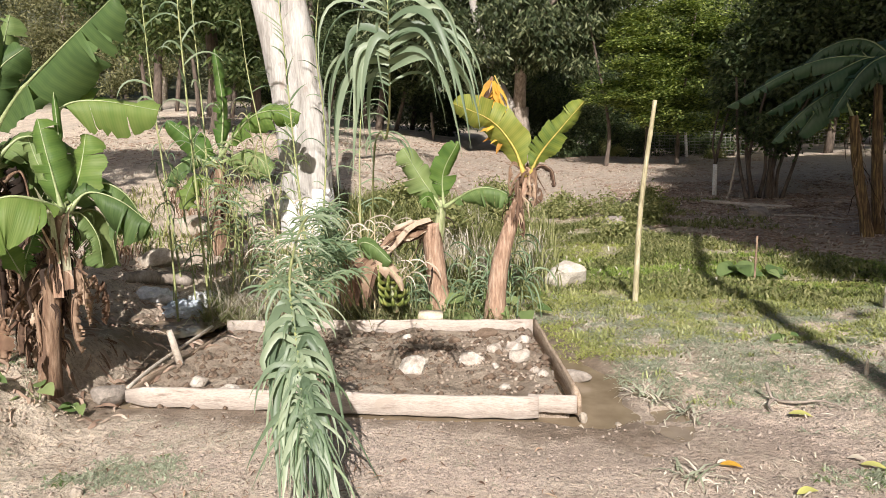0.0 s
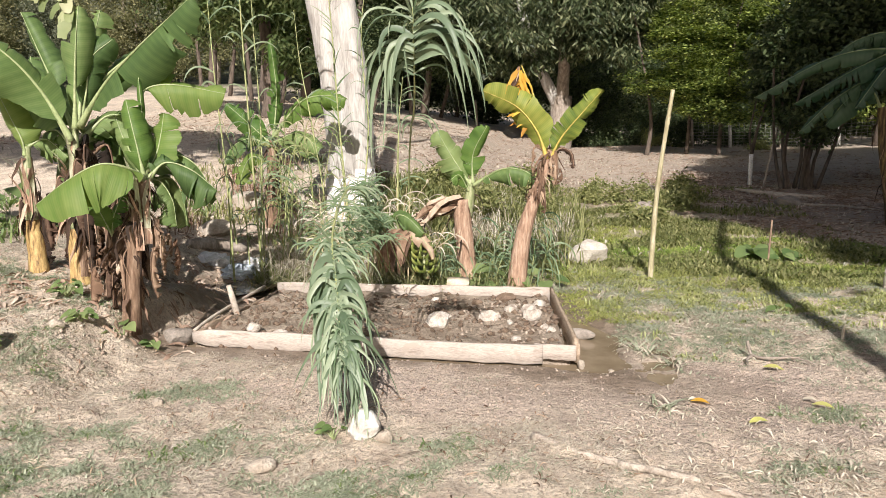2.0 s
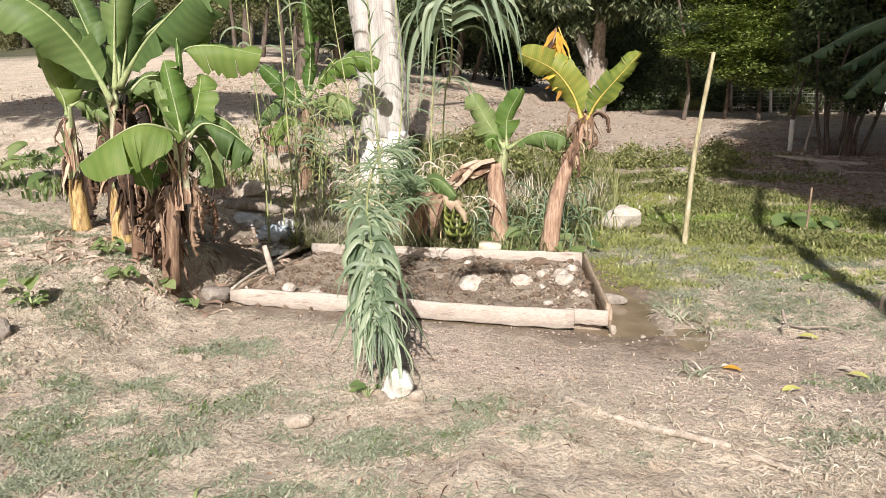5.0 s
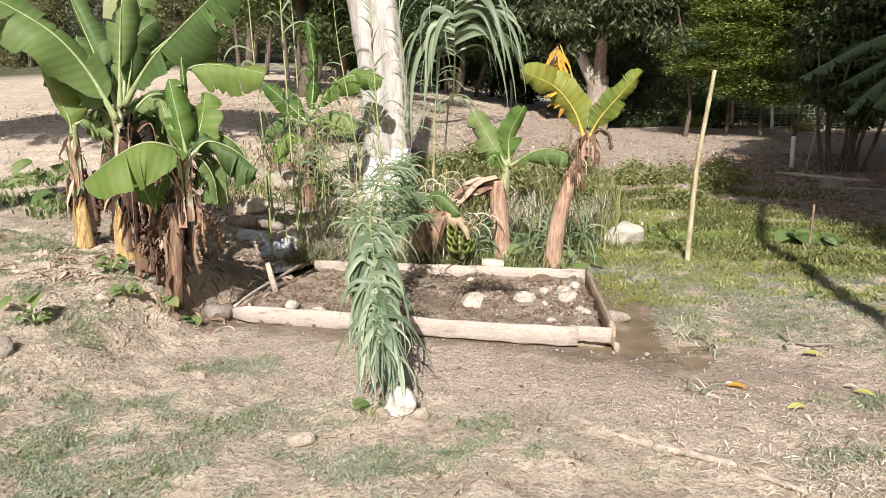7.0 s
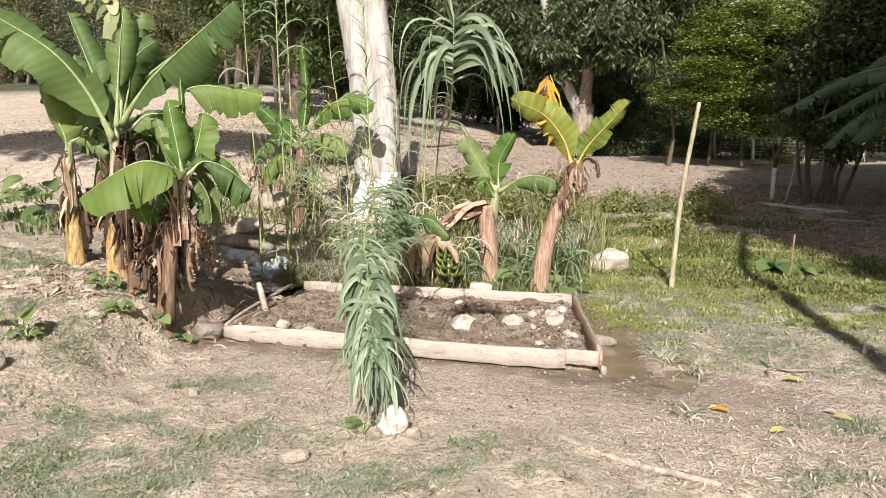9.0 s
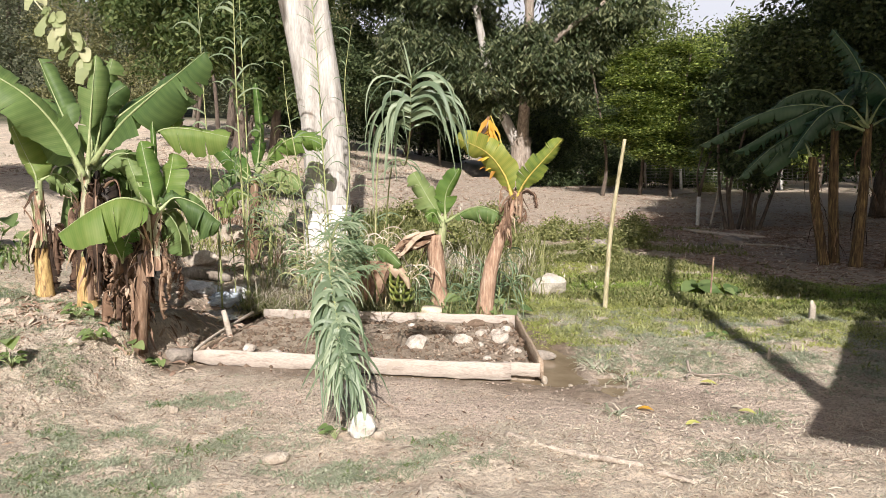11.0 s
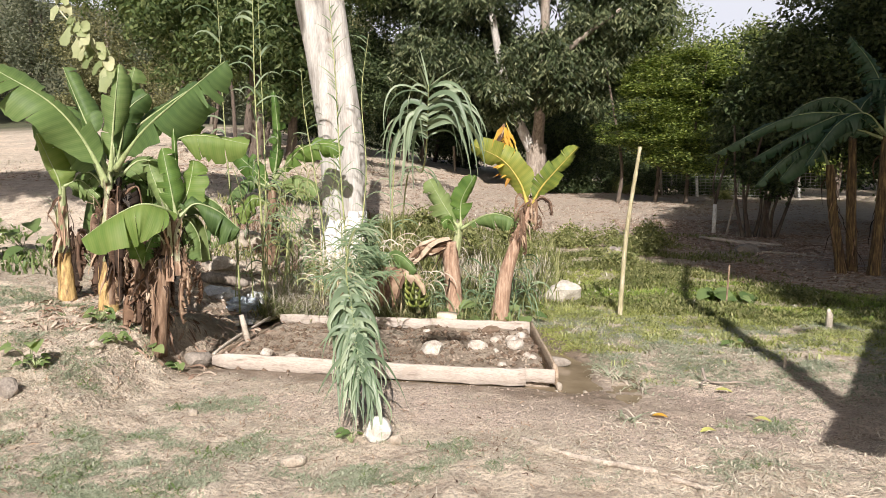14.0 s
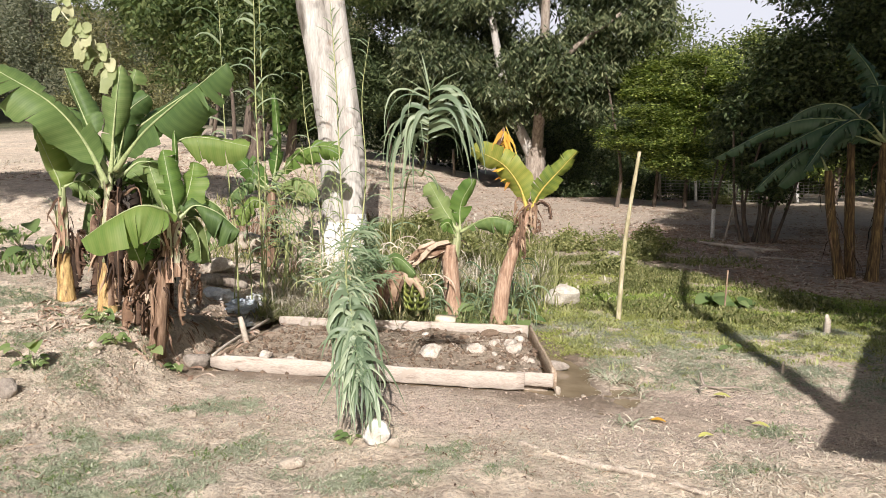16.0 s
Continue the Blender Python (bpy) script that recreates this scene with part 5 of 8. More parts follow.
def build_back_banana():
    f = banana("thin banana plant among reeds with a ragged brown stem", None)
    z = gz(-2.4, 3.9)
    pseudostem(f, [(-2.41, 3.9, z - 0.03), (-2.39, 3.9, 0.94), (-2.37, 3.9, 1.48)], 0.09, 0.05, "sheath_brown", 10, 26, "sheath_brown", 0.2, 1.0, 0.4)
    banana_leaf(f, [(-2.37, 3.88, 1.42), (-2.62, 3.8, 1.68), (-2.88, 3.75, 1.92)], 0.3, "banana_lit", 51, 0.2, 0.5, (0.2, -0.9, 0.2))
    banana_leaf(f, [(-2.36, 3.9, 1.46), (-2.29, 3.9, 2.05), (-2.34, 3.9, 2.68)], 0.3, "banana_lit", 52, 0.3, 0.9, (0.5, -0.85, 0.1))
    banana_leaf(f, [(-2.34, 3.85, 1.5), (-1.93, 3.72, 1.90), (-1.62, 3.7, 1.98), (-1.35, 3.68, 1.93)], 0.36, "banana_lit", 53, 0.25, 0.45, (0, -0.75, 0.5), hang=0.2)
    banana_leaf(f, [(-2.38, 3.85, 1.4), (-2.58, 3.75, 1.5), (-2.8, 3.7, 1.4), (-2.9, 3.68, 1.2)], 0.26, "banana", 54, 0.25, 0.45, (0, -0.75, 0.5), hang=0.2)
    banana_leaf(f, [(-2.34, 3.85, 1.44), (-2.0, 3.78, 1.55), (-1.7, 3.75, 1.36)], 0.38, "banana", 55, 0.25, 0.45, (0, -0.75, 0.5), hang=0.3)
    banana_leaf(f, [(-2.38, 3.85, 1.2), (-2.55, 3.7, 1.28), (-2.66, 3.65, 1.1), (-2.68, 3.65, 0.95)], 0.3, "banana_lit", 56, 0.25, 0.45, (0.2, -0.85, 0.3), hang=0.3)
    dead_skirt(f, (-2.38, 3.88, 1.0), 6, 21, 0.5, 0.1)


def build_east_bananas():
    # stems and leaves here take the darker copies with shade painted in
    z = gz(6.1, 7.3)
    g = banana("tall banana plant in shade with long torn drooping leaves", None)
    pseudostem(g, [(6.34, 7.1, z - 0.05), (6.39, 7.1, 1.0), (6.42, 7.1, 2.35)], 0.09, 0.06, "sheath_shade_tone", 71, 12, "sheath_shade_tone", 0.2, 0.9, 0.5)
    for k, (ctrl, w, tear, hang) in enumerate((
            ([(6.4, 7.1, 2.3), (5.9, 7.1, 2.62), (5.0, 7.1, 2.60), (3.85, 7.05, 2.02)], 0.36, 0.15, 0.1),
            ([(6.4, 7.1, 2.3), (5.85, 7.0, 2.62), (5.3, 6.95, 2.45), (4.35, 6.9, 1.90)], 0.42, 1.0, 0.4),
            ([(6.4, 7.05, 2.3), (6.0, 6.85, 2.62), (5.58, 6.8, 2.45), (5.12, 6.75, 1.80)], 0.44, 0.3, 0.15),
            ([(6.4, 7.1, 2.3), (6.38, 7.15, 2.9), (6.2, 7.2, 3.4), (5.85, 7.2, 3.85)], 0.5, 0.5, 0.1),
            ([(6.4, 7.1, 2.25), (5.8, 7.1, 2.4), (5.07, 7.1, 2.05), (4.5, 7.1, 1.5)], 0.36, 0.5, 0.3),
            ([(6.4, 7.2, 2.35), (5.9, 7.4, 2.9), (5.35, 7.45, 2.85), (4.95, 7.45, 2.5)], 0.42, 1.0, 0.5),
            ([(6.4, 7.1, 2.35), (6.75, 7.0, 2.9), (7.2, 6.9, 3.0), (7.7, 6.9, 2.6)], 0.6, 0.3, 0.3),
            ([(6.4, 7.1, 2.3), (6.5, 6.8, 2.7), (6.6, 6.5, 2.6), (6.6, 6.2, 2.1)], 0.5, 0.3, 0.3),
            ([(6.4, 7.1, 2.3), (6.9, 7.2, 2.5), (7.3, 7.3, 2.2), (7.5, 7.3, 1.7)], 0.55, 0.3, 0.3))):
        banana_leaf(g, ctrl, 0.85 * w, "banana_shade_tone", 160 + k, max(0.8, tear), 0.45, (-0.2, -0.75, 0.6), hang=hang + 0.25, split=2.4)
    h = banana("banana plant in shade with a bare brown leaning stem", None)
    pseudostem(h, [(5.95, 7.3, z - 0.05), (5.78, 7.3, 0.98), (5.68, 7.3, 1.85)], 0.085, 0.06, "sheath_shade_tone", 72, 18, "sheath_shade_tone", 0.1, 1.0, 0.5)
    banana_leaf(h, [(5.68, 7.3, 1.8), (5.5, 7.25, 2.1), (5.2, 7.2, 2.0), (4.9, 7.2, 1.6)], 0.45, "banana_shade_tone", 171, 0.4, 0.4, (-0.2, -0.75, 0.6), hang=0.4)
    i = banana("banana plant in shade with a slim upright stem", None)
    pseudostem(i, [(6.16, 7.45, z - 0.05), (6.1, 7.45, 1.0), (6.06, 7.45, 2.3)], 0.085, 0.06, "sheath_shade_tone", 73, 12, "sheath_shade_tone", 0.1, 0.9, 0.5)
    banana_leaf(i, [(6.06, 7.45, 2.25), (5.9, 7.5, 2.7), (5.6, 7.55, 2.9), (5.3, 7.6, 2.7)], 0.5, "banana_shade_tone", 172, 0.4, 0.4, (-0.2, -0.75, 0.6), hang=0.4)
    banana_leaf(i, [(6.06, 7.45, 2.25), (6.2, 7.5, 2.8), (6.5, 7.55, 3.1)], 0.5, "banana_shade_tone", 173, 0.3, 0.4, (-0.2, -0.75, 0.6), hang=0.2)
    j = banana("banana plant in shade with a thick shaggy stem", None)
    pseudostem(j, [(6.85, 7.0, z - 0.05), (6.85, 7.0, 1.0), (6.8, 7.0, 2.3)], 0.10, 0.07, "sheath_shade_tone", 74, 18, "sheath_shade_tone", 0.1, 0.9, 0.5)
    banana_leaf(j, [(6.8, 7.0, 2.25), (6.6, 6.9, 2.8), (6.3, 6.8, 3.1), (5.95, 6.75, 3.1)], 0.5, "banana_shade_tone", 174, 0.4, 0.4, (-0.2, -0.75, 0.6), hang=0.4)
    banana_leaf(j, [(6.8, 7.0, 2.25), (7.1, 6.9, 2.8), (7.5, 6.8, 2.9)], 0.5, "banana_shade_tone", 175, 0.3, 0.4, (-0.2, -0.75, 0.6), hang=0.2)


build_west_clump()
build_bed_bananas()
build_back_banana()
build_east_bananas()

# ---- giant reed ----


def reed(label, ctrl, r, leaves, seed, mat="reed", cane="cane", name="reed", side=None, wild=0.2):
    """A jointed cane and its two ranks of leaves. leaves: rows of how many, from and to along the cane, length, width, how far they spread, sag."""
    rnd = random.Random(seed)
    ob = thing(name, label, "reed", "giant reeds")
    n = 34
    pts = curve_pts(ctrl, n)
    bm = bmesh.new()
    tube(bm, pts, [max(0.0025, r * (1 - 0.75 * i / (n - 1)) * (1.18 if i % 3 == 0 else 1)) for i in range(n)], 6)
    part("cane", bm, cane, ob)
    for count, f0, f1, length, width, spread, sag in leaves:
        for k in range(count):
            f = f0 + (f1 - f0) * (k + rnd.uniform(0.1, 0.9)) / count
            u = f * (n - 1)
            i = min(int(u), n - 2)
            p = pts[i].lerp(pts[i + 1], u - i)
            t = (pts[min(i + 2, n - 1)] - pts[max(i - 1, 0)]).normalized()
            if side:
                s = Vector(side)
            else:
                a = rnd.uniform(0, 6.28)
                s = Vector((math.cos(a), math.sin(a), 0.1))
            s = (s - t * s.dot(t)).normalized() * (1 if k % 2 else -1)
            way = (s * spread + t * (1 - 0.5 * spread) + Vector((rnd.uniform(-wild, wild), rnd.uniform(-wild, wild), rnd.uniform(-0.05, 0.25)))).normalized()
            ln_ = length * rnd.uniform(0.55, 1.2)
            line = droop_line(p, way, ln_, sag * rnd.uniform(0.7, 1.3), 9)
            for q in line:
                q.z = max(q.z, gz(q.x, q.y) + 0.01)
            w = width * rnd.uniform(0.75, 1.15)
            bm = bmesh.new()
            nrm = way.cross(Vector((0, 0, 1))).cross(way) * 0.5 + Vector((rnd.uniform(-0.6, 0.6), rnd.uniform(-1.1, -0.2), 0.2))
            strip(bm, line, [w * v for v in (0.5, 0.9, 1.0, 1.0, 0.9, 0.75, 0.55, 0.32, 0.03)], nrm, 0.3)
            part("leaf", bm, mat, ob)
    return ob


def falling_leaf(ob, p, out, reach, fall, width, down, rnd, mat, rise=None):
    """A long reed blade that springs out from the cane, bends over and hangs."""
    down = Vector(down).normalized()
    lift = (rnd.uniform(-0.15, 0.7) if rise is None else rise) * reach
    ctrl = [p, p + out * reach * 0.5 + Vector((0, 0, lift)), p + out * reach + down * fall * 0.25, p + out * reach * rnd.uniform(0.95, 1.25) + down * fall * 0.6, p + out * reach * rnd.uniform(0.8, 1.4) + down * fall]
    line = curve_pts(ctrl, 12)
    if rise is not None:
        end, drop = rnd.uniform(0.95, 1.3), rnd.uniform(1.9, 2.6)
        line = [p + out * reach * end * (1 - (1 - u) ** 1.8) + Vector((0, 0, 2.2 * lift * u * (1 - u))) + down * fall * u ** drop for u in (i / 11 for i in range(12))]
    for q in line:
        q.z = max(q.z, gz(q.x, q.y) + 0.012)
    bm = bmesh.new()
    face = Vector((rnd.uniform(-0.7, 0.7), -1, rnd.uniform(0.0, 0.7)))
    strip(bm, line, [width * v for v in (0.5, 0.8, 0.95, 1.0, 1.0, 0.95, 0.85, 0.7, 0.55, 0.4, 0.22, 0.03)], face, rnd.uniform(0.1, 0.6))
    part("leaf", bm, mat, ob)


def build_reeds():
    ctrl = [(-0.62, 2.2, 0.25), (-0.5, 1.7, 0.85), (-0.34, 0.6, 1.08), (-0.15, -0.35, 0.88), (0.04, -0.86, 0.62), (0.155, -1.15, 0.42), (0.24, -1.30, 0.26)]
    ob = reed("reed cane arching over the bed, leafy tip hanging down", ctrl, 0.011, [(60, 0.2, 0.62, 0.24, 0.014, 0.8, 0.35), (20, 0.5, 0.75, 0.26, 0.014, 0.9, 0.6)], 1, wild=0.55)
    rnd = random.Random(71)
    pts = curve_pts(ctrl, 34)
    for k in range(74):
        f = 0.54 + 0.42 * (k + rnd.uniform(-0.5, 0.5)) / 74
        p, t = along(pts, max(0.5, f))
        side = -1 if k % 2 else 1
        out = Vector((side, rnd.uniform(-0.9, 0.2), 0)).normalized()
        early = f < 0.66
        reach = rnd.uniform(0.03, 0.16 if early else 0.11) * rnd.uniform(0.5, 1.1)
        fall = rnd.uniform(0.22, 0.46) * (1.0 if f < 0.85 else 0.7)
        falling_leaf(ob, p, out, reach, fall, rnd.choice((0.014, 0.022, 0.03, 0.04)), t * 0.75 + Vector((rnd.uniform(-0.12, 0.12), -0.1, -0.6)), rnd, "reed_hang")
    for k in range(44):
        p, t = along(pts, rnd.uniform(0.78, 0.97))
        falling_leaf(ob, p, Vector((rnd.uniform(-0.6, 1), rnd.uniform(-0.8, 0.3), 0)).normalized(), rnd.uniform(0.03, 0.13), rnd.uniform(0.14, 0.30), rnd.uniform(0.006, 0.014), Vector((rnd.uniform(-0.15, 0.6), -0.25, -1)), rnd, "reed_hang" if k % 3 else "reed_fine")
    for k in range(26):
        p, t = along(pts, rnd.uniform(0.55, 0.95))
        side = -1 if rnd.random() < 0.4 else 1
        falling_leaf(ob, p, Vector((side, rnd.uniform(-0.7, 0.3), 0)).normalized(), rnd.uniform(0.08, 0.2), rnd.uniform(0.05, 0.3), rnd.choice((0.01, 0.016, 0.024)), (side * rnd.uniform(0.0, 0.5), -0.1, -1), rnd, "reed_hang", rnd.uniform(0.0, 0.6))
    for k in range(9):
        p, t = along(pts, rnd.uniform(0.6, 0.76))
        falling_leaf(ob, p, Vector(((-1, 1)[k % 2], rnd.uniform(-0.9, 0.0), 0)).normalized(), rnd.uniform(0.05, 0.17), rnd.uniform(0.35, 0.62), rnd.uniform(0.03, 0.044), t * 0.6 + Vector((rnd.uniform(-0.08, 0.12), -0.1, -0.7)), rnd, "reed_hang", rnd.uniform(0.2, 0.6))
    ctrl = [(-0.35, 2.5, 0.2), (-0.32, 2.4, 1.0), (-0.15, 1.8, 1.52), (0.15, 0.6, 1.60), (0.44, -0.7, 1.52), (0.535, -1.08, 1.62), (0.58, -1.28, 1.80), (0.595, -1.35, 1.97)]
    ob = reed("tall reed cane leaning forward with long drooping striped leaves", ctrl, 0.009, [(7, 0.96, 1.0, 0.24, 0.010, 0.6, 0.1), (6, 0.3, 0.6, 0.3, 0.016, 0.9, 0.8)], 2, side=(1, 0.1, 0.12), wild=0.5)
    pts = curve_pts(ctrl, 34)
    for k in range(36):
        f = 0.80 + 0.19 * (k + rnd.uniform(-0.5, 0.5)) / 36
        p, t = along(pts, f)
        right = k % 2 == 0
        out = Vector((1 if right else -1, rnd.uniform(-0.6, 0.35), 0)).normalized()
        reach = rnd.uniform(0.12, 0.31) if right else rnd.uniform(0.07, 0.27)
        fall = rnd.uniform(0.03, 0.40) if right else rnd.uniform(0.10, 0.5)
        falling_leaf(ob, p + Vector((0, 0, rnd.uniform(-0.06, 0.02))), out, reach, fall, rnd.choice((0.012, 0.018, 0.026, 0.034)), (0.1 if right else rnd.uniform(-0.1, 0.25), 0.0, -1), rnd, "reed_hang", rnd.uniform(0.25, 0.75))
    # bushy side shoots over the bed
    rnd = random.Random(31)
    for k in range(14):
        f = rnd.random()
        base = Vector((-0.70 + 0.5 * f + rnd.uniform(-0.12, 0.12), 2.1 - 0.4 * f, 0.2))
        top = Vector((-0.45 + 0.26 * f + rnd.uniform(-0.12, 0.12), 1.5 - 2.0 * f + rnd.uniform(-0.2, 0.2), 1.05 - 0.2 * f + rnd.uniform(-0.25, 0.2)))
        mid = base.lerp(top, 0.5) + Vector((0, 0.1, 0.22))
        reed("slim reed shoot with a bushy tuft of narrow blue-green leaves", [base, mid, top], 0.006, [(46, 0.42, 1.0, 0.165, 0.012, 0.9, 0.3)], 200 + k, "reed_fine")
    # canes standing behind the bed
    for k, (ctrl, spec, mt) in enumerate((
            ([(-1.68, 1.95, 0.1), (-1.76, 2.00, 1.49), (-1.83, 2.08, 2.49), (-1.85, 2.10, 3.36), (-1.90, 2.10, 4.10)], [(9, 0.25, 0.6, 0.4, 0.022, 0.6, 0.7), (16, 0.55, 1.0, 0.5, 0.04, 0.7, 0.55)], "reed"),
            ([(-0.85, 2.2, 0.1), (-0.89, 2.20, 0.84), (-0.96, 2.25, 1.62), (-1.02, 2.30, 2.51), (-1.07, 2.30, 3.15), (-1.16, 2.30, 4.13)], [(58, 0.3, 1.0, 0.2, 0.016, 0.7, 0.15)], "reed"),
            ([(-1.2, 2.5, 0.1), (-1.22, 2.50, 0.81), (-1.35, 2.55, 1.62), (-1.47, 2.60, 2.25), (-1.51, 2.60, 2.74)], [(20, 0.3, 1.0, 0.24, 0.014, 0.9, 0.35)], "reed"),
            ([(-0.82, 2.5, 0.1), (-0.80, 2.50, 0.89), (-0.77, 2.60, 1.63), (-0.82, 2.60, 2.43), (-0.74, 2.60, 3.09)], [(20, 0.35, 1.0, 0.3, 0.012, 0.8, 0.45)], "reed_fine"),
            ([(-1.95, 1.90, 0.1), (-2.00, 1.95, 1.02), (-2.08, 1.95, 1.43)], [(5, 0.3, 1.0, 0.2, 0.018, 0.8, 0.3)], "reed"),
            ([(-1.75, 2.60, 0.2), (-1.61, 2.60, 1.25), (-1.42, 2.60, 1.44)], [(8, 0.4, 1.0, 0.3, 0.014, 0.9, 0.5)], "reed_dry"),
            ([(-0.50, 2.60, 0.1), (-0.49, 2.70, 1.44), (-0.43, 2.70, 2.07)], [(14, 0.3, 1.0, 0.4, 0.014, 0.9, 0.6)], "reed_fine"),
            ([(-2.09, 2.80, 0.18), (-2.06, 2.90, 1.44), (-2.14, 3.00, 2.82), (-2.17, 3.00, 3.85)], [(16, 0.35, 1.0, 0.42, 0.028, 0.6, 0.6)], "reed"),
            ([(-2.3, 2.7, 0.25), (-2.5, 2.8, 2.0), (-2.62, 2.9, 3.7)], [(12, 0.5, 1.0, 0.45, 0.028, 0.6, 0.7)], "reed"))):
        reed("upright green reed cane with narrow leaves behind the bed", ctrl, 0.011, spec, 300 + k, mt)
    for k in range(26):
        x = rnd.uniform(-1.3, -0.1)
        y = rnd.uniform(2.0, 3.1)
        h = rnd.uniform(0.45, 1.15) * (1.1 if x > -0.9 else 0.8)
        lean = rnd.uniform(-0.25, 0.25)
        reed("leafy green reed in the dense clump behind the bed", [(x, y, gz(x, y) - 0.02), (x + lean * 0.3, y - 0.03, h * 0.55), (x + lean, y - 0.1, h)], 0.006, [(16, 0.1, 1.0, 0.36, 0.011, 0.7, 0.9)], 500 + k, ("reed_dry", "reed_dry", "reed_fine", "straw")[k % 4])
    for k in range(17):
        x, y, h = rnd.uniform(-2.15, -1.0), rnd.uniform(2.2, 3.0), rnd.uniform(1.0, 2.1)
        lean = rnd.uniform(-0.3, 0.35)
        reed("slender reed with thin drooping leaves beside the gully", [(x, y, gz(x, y) - 0.02), (x + lean * 0.25, y, h * 0.55), (x + lean, y - 0.1, h)], 0.007, [(13, 0.25, 1.0, 0.34, 0.013, 0.75, 0.8)], 660 + k, ("reed", "reed_dry", "weed", "reed_fine")[k % 4])
    for k in range(3):
        x, y, h = rnd.uniform(-2.5, -2.0), rnd.uniform(3.1, 3.7), rnd.uniform(1.2, 1.8)
        reed("leafy reed in the stand behind the gully", [(x, y, gz(x, y) - 0.02), (x + rnd.uniform(-0.1, 0.1), y, h * 0.55), (x + rnd.uniform(-0.25, 0.25), y - 0.1, h)], 0.009, [(18, 0.3, 1.0, 0.32, 0.022, 0.7, 0.7)], 620 + k, ("reed", "weed_dull", "weed")[k % 3])
    for k, (x, y, h) in enumerate(((0.95, 2.6, 0.45), (0.62, 2.6, 0.55), (0.45, 2.7, 0.6), (0.0, 2.6, 0.6), (0.85, 2.8, 0.7), (0.52, 2.45, 0.35), (-0.05, 2.35, 0.45))):
        reed("low arching reed shoot among the banana plants", [(x, y, gz(x, y) - 0.02), (x + 0.03, y, h * 0.5), (x + 0.1, y - 0.05, h)], 0.007, [(22, 0.05, 1.0, 0.46, 0.014, 0.8, 1.1)], 560 + k, "reed_fine")
    for k in range(30):
        x = rnd.uniform(-1.25, -0.15)
        lean = rnd.uniform(-0.1, 0.6)
        h = rnd.uniform(0.5, 1.15)
        y = rnd.uniform(1.95, 2.4)
        reed("dry straw-coloured reed stalk leaning in the clump", [(x, y, 0.06), (x + lean * 0.4, y + 0.05, h * 0.6), (x + lean, y + 0.1, h)], 0.008, [(5, 0.2, 1.0, 0.3, 0.014, 0.9, 0.6)], 400 + k, "straw", "cane_dry")


build_reeds()

# ---- blades of grass, straw and weeds ----


def blades(name, xy, height, width, lean, material, seed, label, category, lift=0.0):
    """Many bent blades, four points each, on the ground."""
    rng = np.random.default_rng(seed)
    n = len(xy)
    z = ground_z(xy[:, 0], xy[:, 1]) + lift
    base = np.c_[xy, z]
    a = rng.uniform(0, 2 * np.pi, n)
    d = np.c_[np.cos(a), np.sin(a), np.zeros(n)]
    s = np.c_[-np.sin(a), np.cos(a), np.zeros(n)]
    h = (height * rng.uniform(0.4, 1.25, n))[:, None]
    ln_ = (lean * rng.uniform(0.2, 1.3, n))[:, None]
    w = (width * rng.uniform(0.6, 1.3, n))[:, None]
    up = np.array([0, 0, 1.0])
    mid = base + d * ln_ * h * 0.45 + up * h * 0.6
    tip = base + d * ln_ * h * 1.15 + up * h * np.clip(1.05 - 0.55 * ln_, 0.05, 1)
    V = np.stack([base - s * w, base + s * w, mid + s * w * 0.8, mid - s * w * 0.8, tip], 1).reshape(-1, 3)
    b = np.arange(n)[:, None] * 5
    tris3 = b + np.array([[3, 2, 4]])
    f3 = np.concatenate([b + np.array([[0, 1, 2]]), b + np.array([[0, 2, 3]]), tris3])
    tagged(np_mesh(name, V, f3, material, None, "", False), label, category, "", "stuff")


def litter(name, xy, length, width, material, seed, label):
    """Flat dry bits lying every way on the ground."""
    rng = np.random.default_rng(seed)
    n = len(xy)
    a = rng.uniform(0, 2 * np.pi, n)
    ln_ = length * rng.uniform(0.3, 1.3, n)
    w = width * rng.uniform(0.5, 1.3, n)
    p, q = xy - 0.5 * ln_[:, None] * np.c_[np.cos(a), np.sin(a)], xy + 0.5 * ln_[:, None] * np.c_[np.cos(a), np.sin(a)]
    s = np.c_[-np.sin(a), np.cos(a)] * w[:, None] * 0.5
    lift = rng.uniform(0.002, 0.012, n)
    zp, zq = ground_z(p[:, 0], p[:, 1]) + lift, ground_z(q[:, 0], q[:, 1]) + lift + rng.uniform(0, 0.014, n)
    V = np.stack([np.c_[p - s, zp], np.c_[p + s, zp + 0.3 * w], np.c_[q + s * 0.6, zq + 0.3 * w], np.c_[q - s * 0.6, zq]], 1).reshape(-1, 3)
    Fc = np.arange(n)[:, None] * 4 + np.array([[0, 1, 2, 3]])
    tagged(np_mesh(name, V, Fc, material, None, "", False), label, "litter", "", "stuff")


def tufts(name, centres, per, spread, height, width, lean, material, seed, label, category):
    """Small tufts: some bent blades round each centre."""
    rng = np.random.default_rng(seed + 1000)
    size = np.repeat(rng.uniform(0.4, 1.4, len(centres)), per)[:, None]
    xy = np.repeat(centres, per, 0) + rng.normal(size=(len(centres) * per, 2)) * spread * size
    blades(name, xy, height * size[:, 0], width, lean, material, seed, label, category, -0.002)


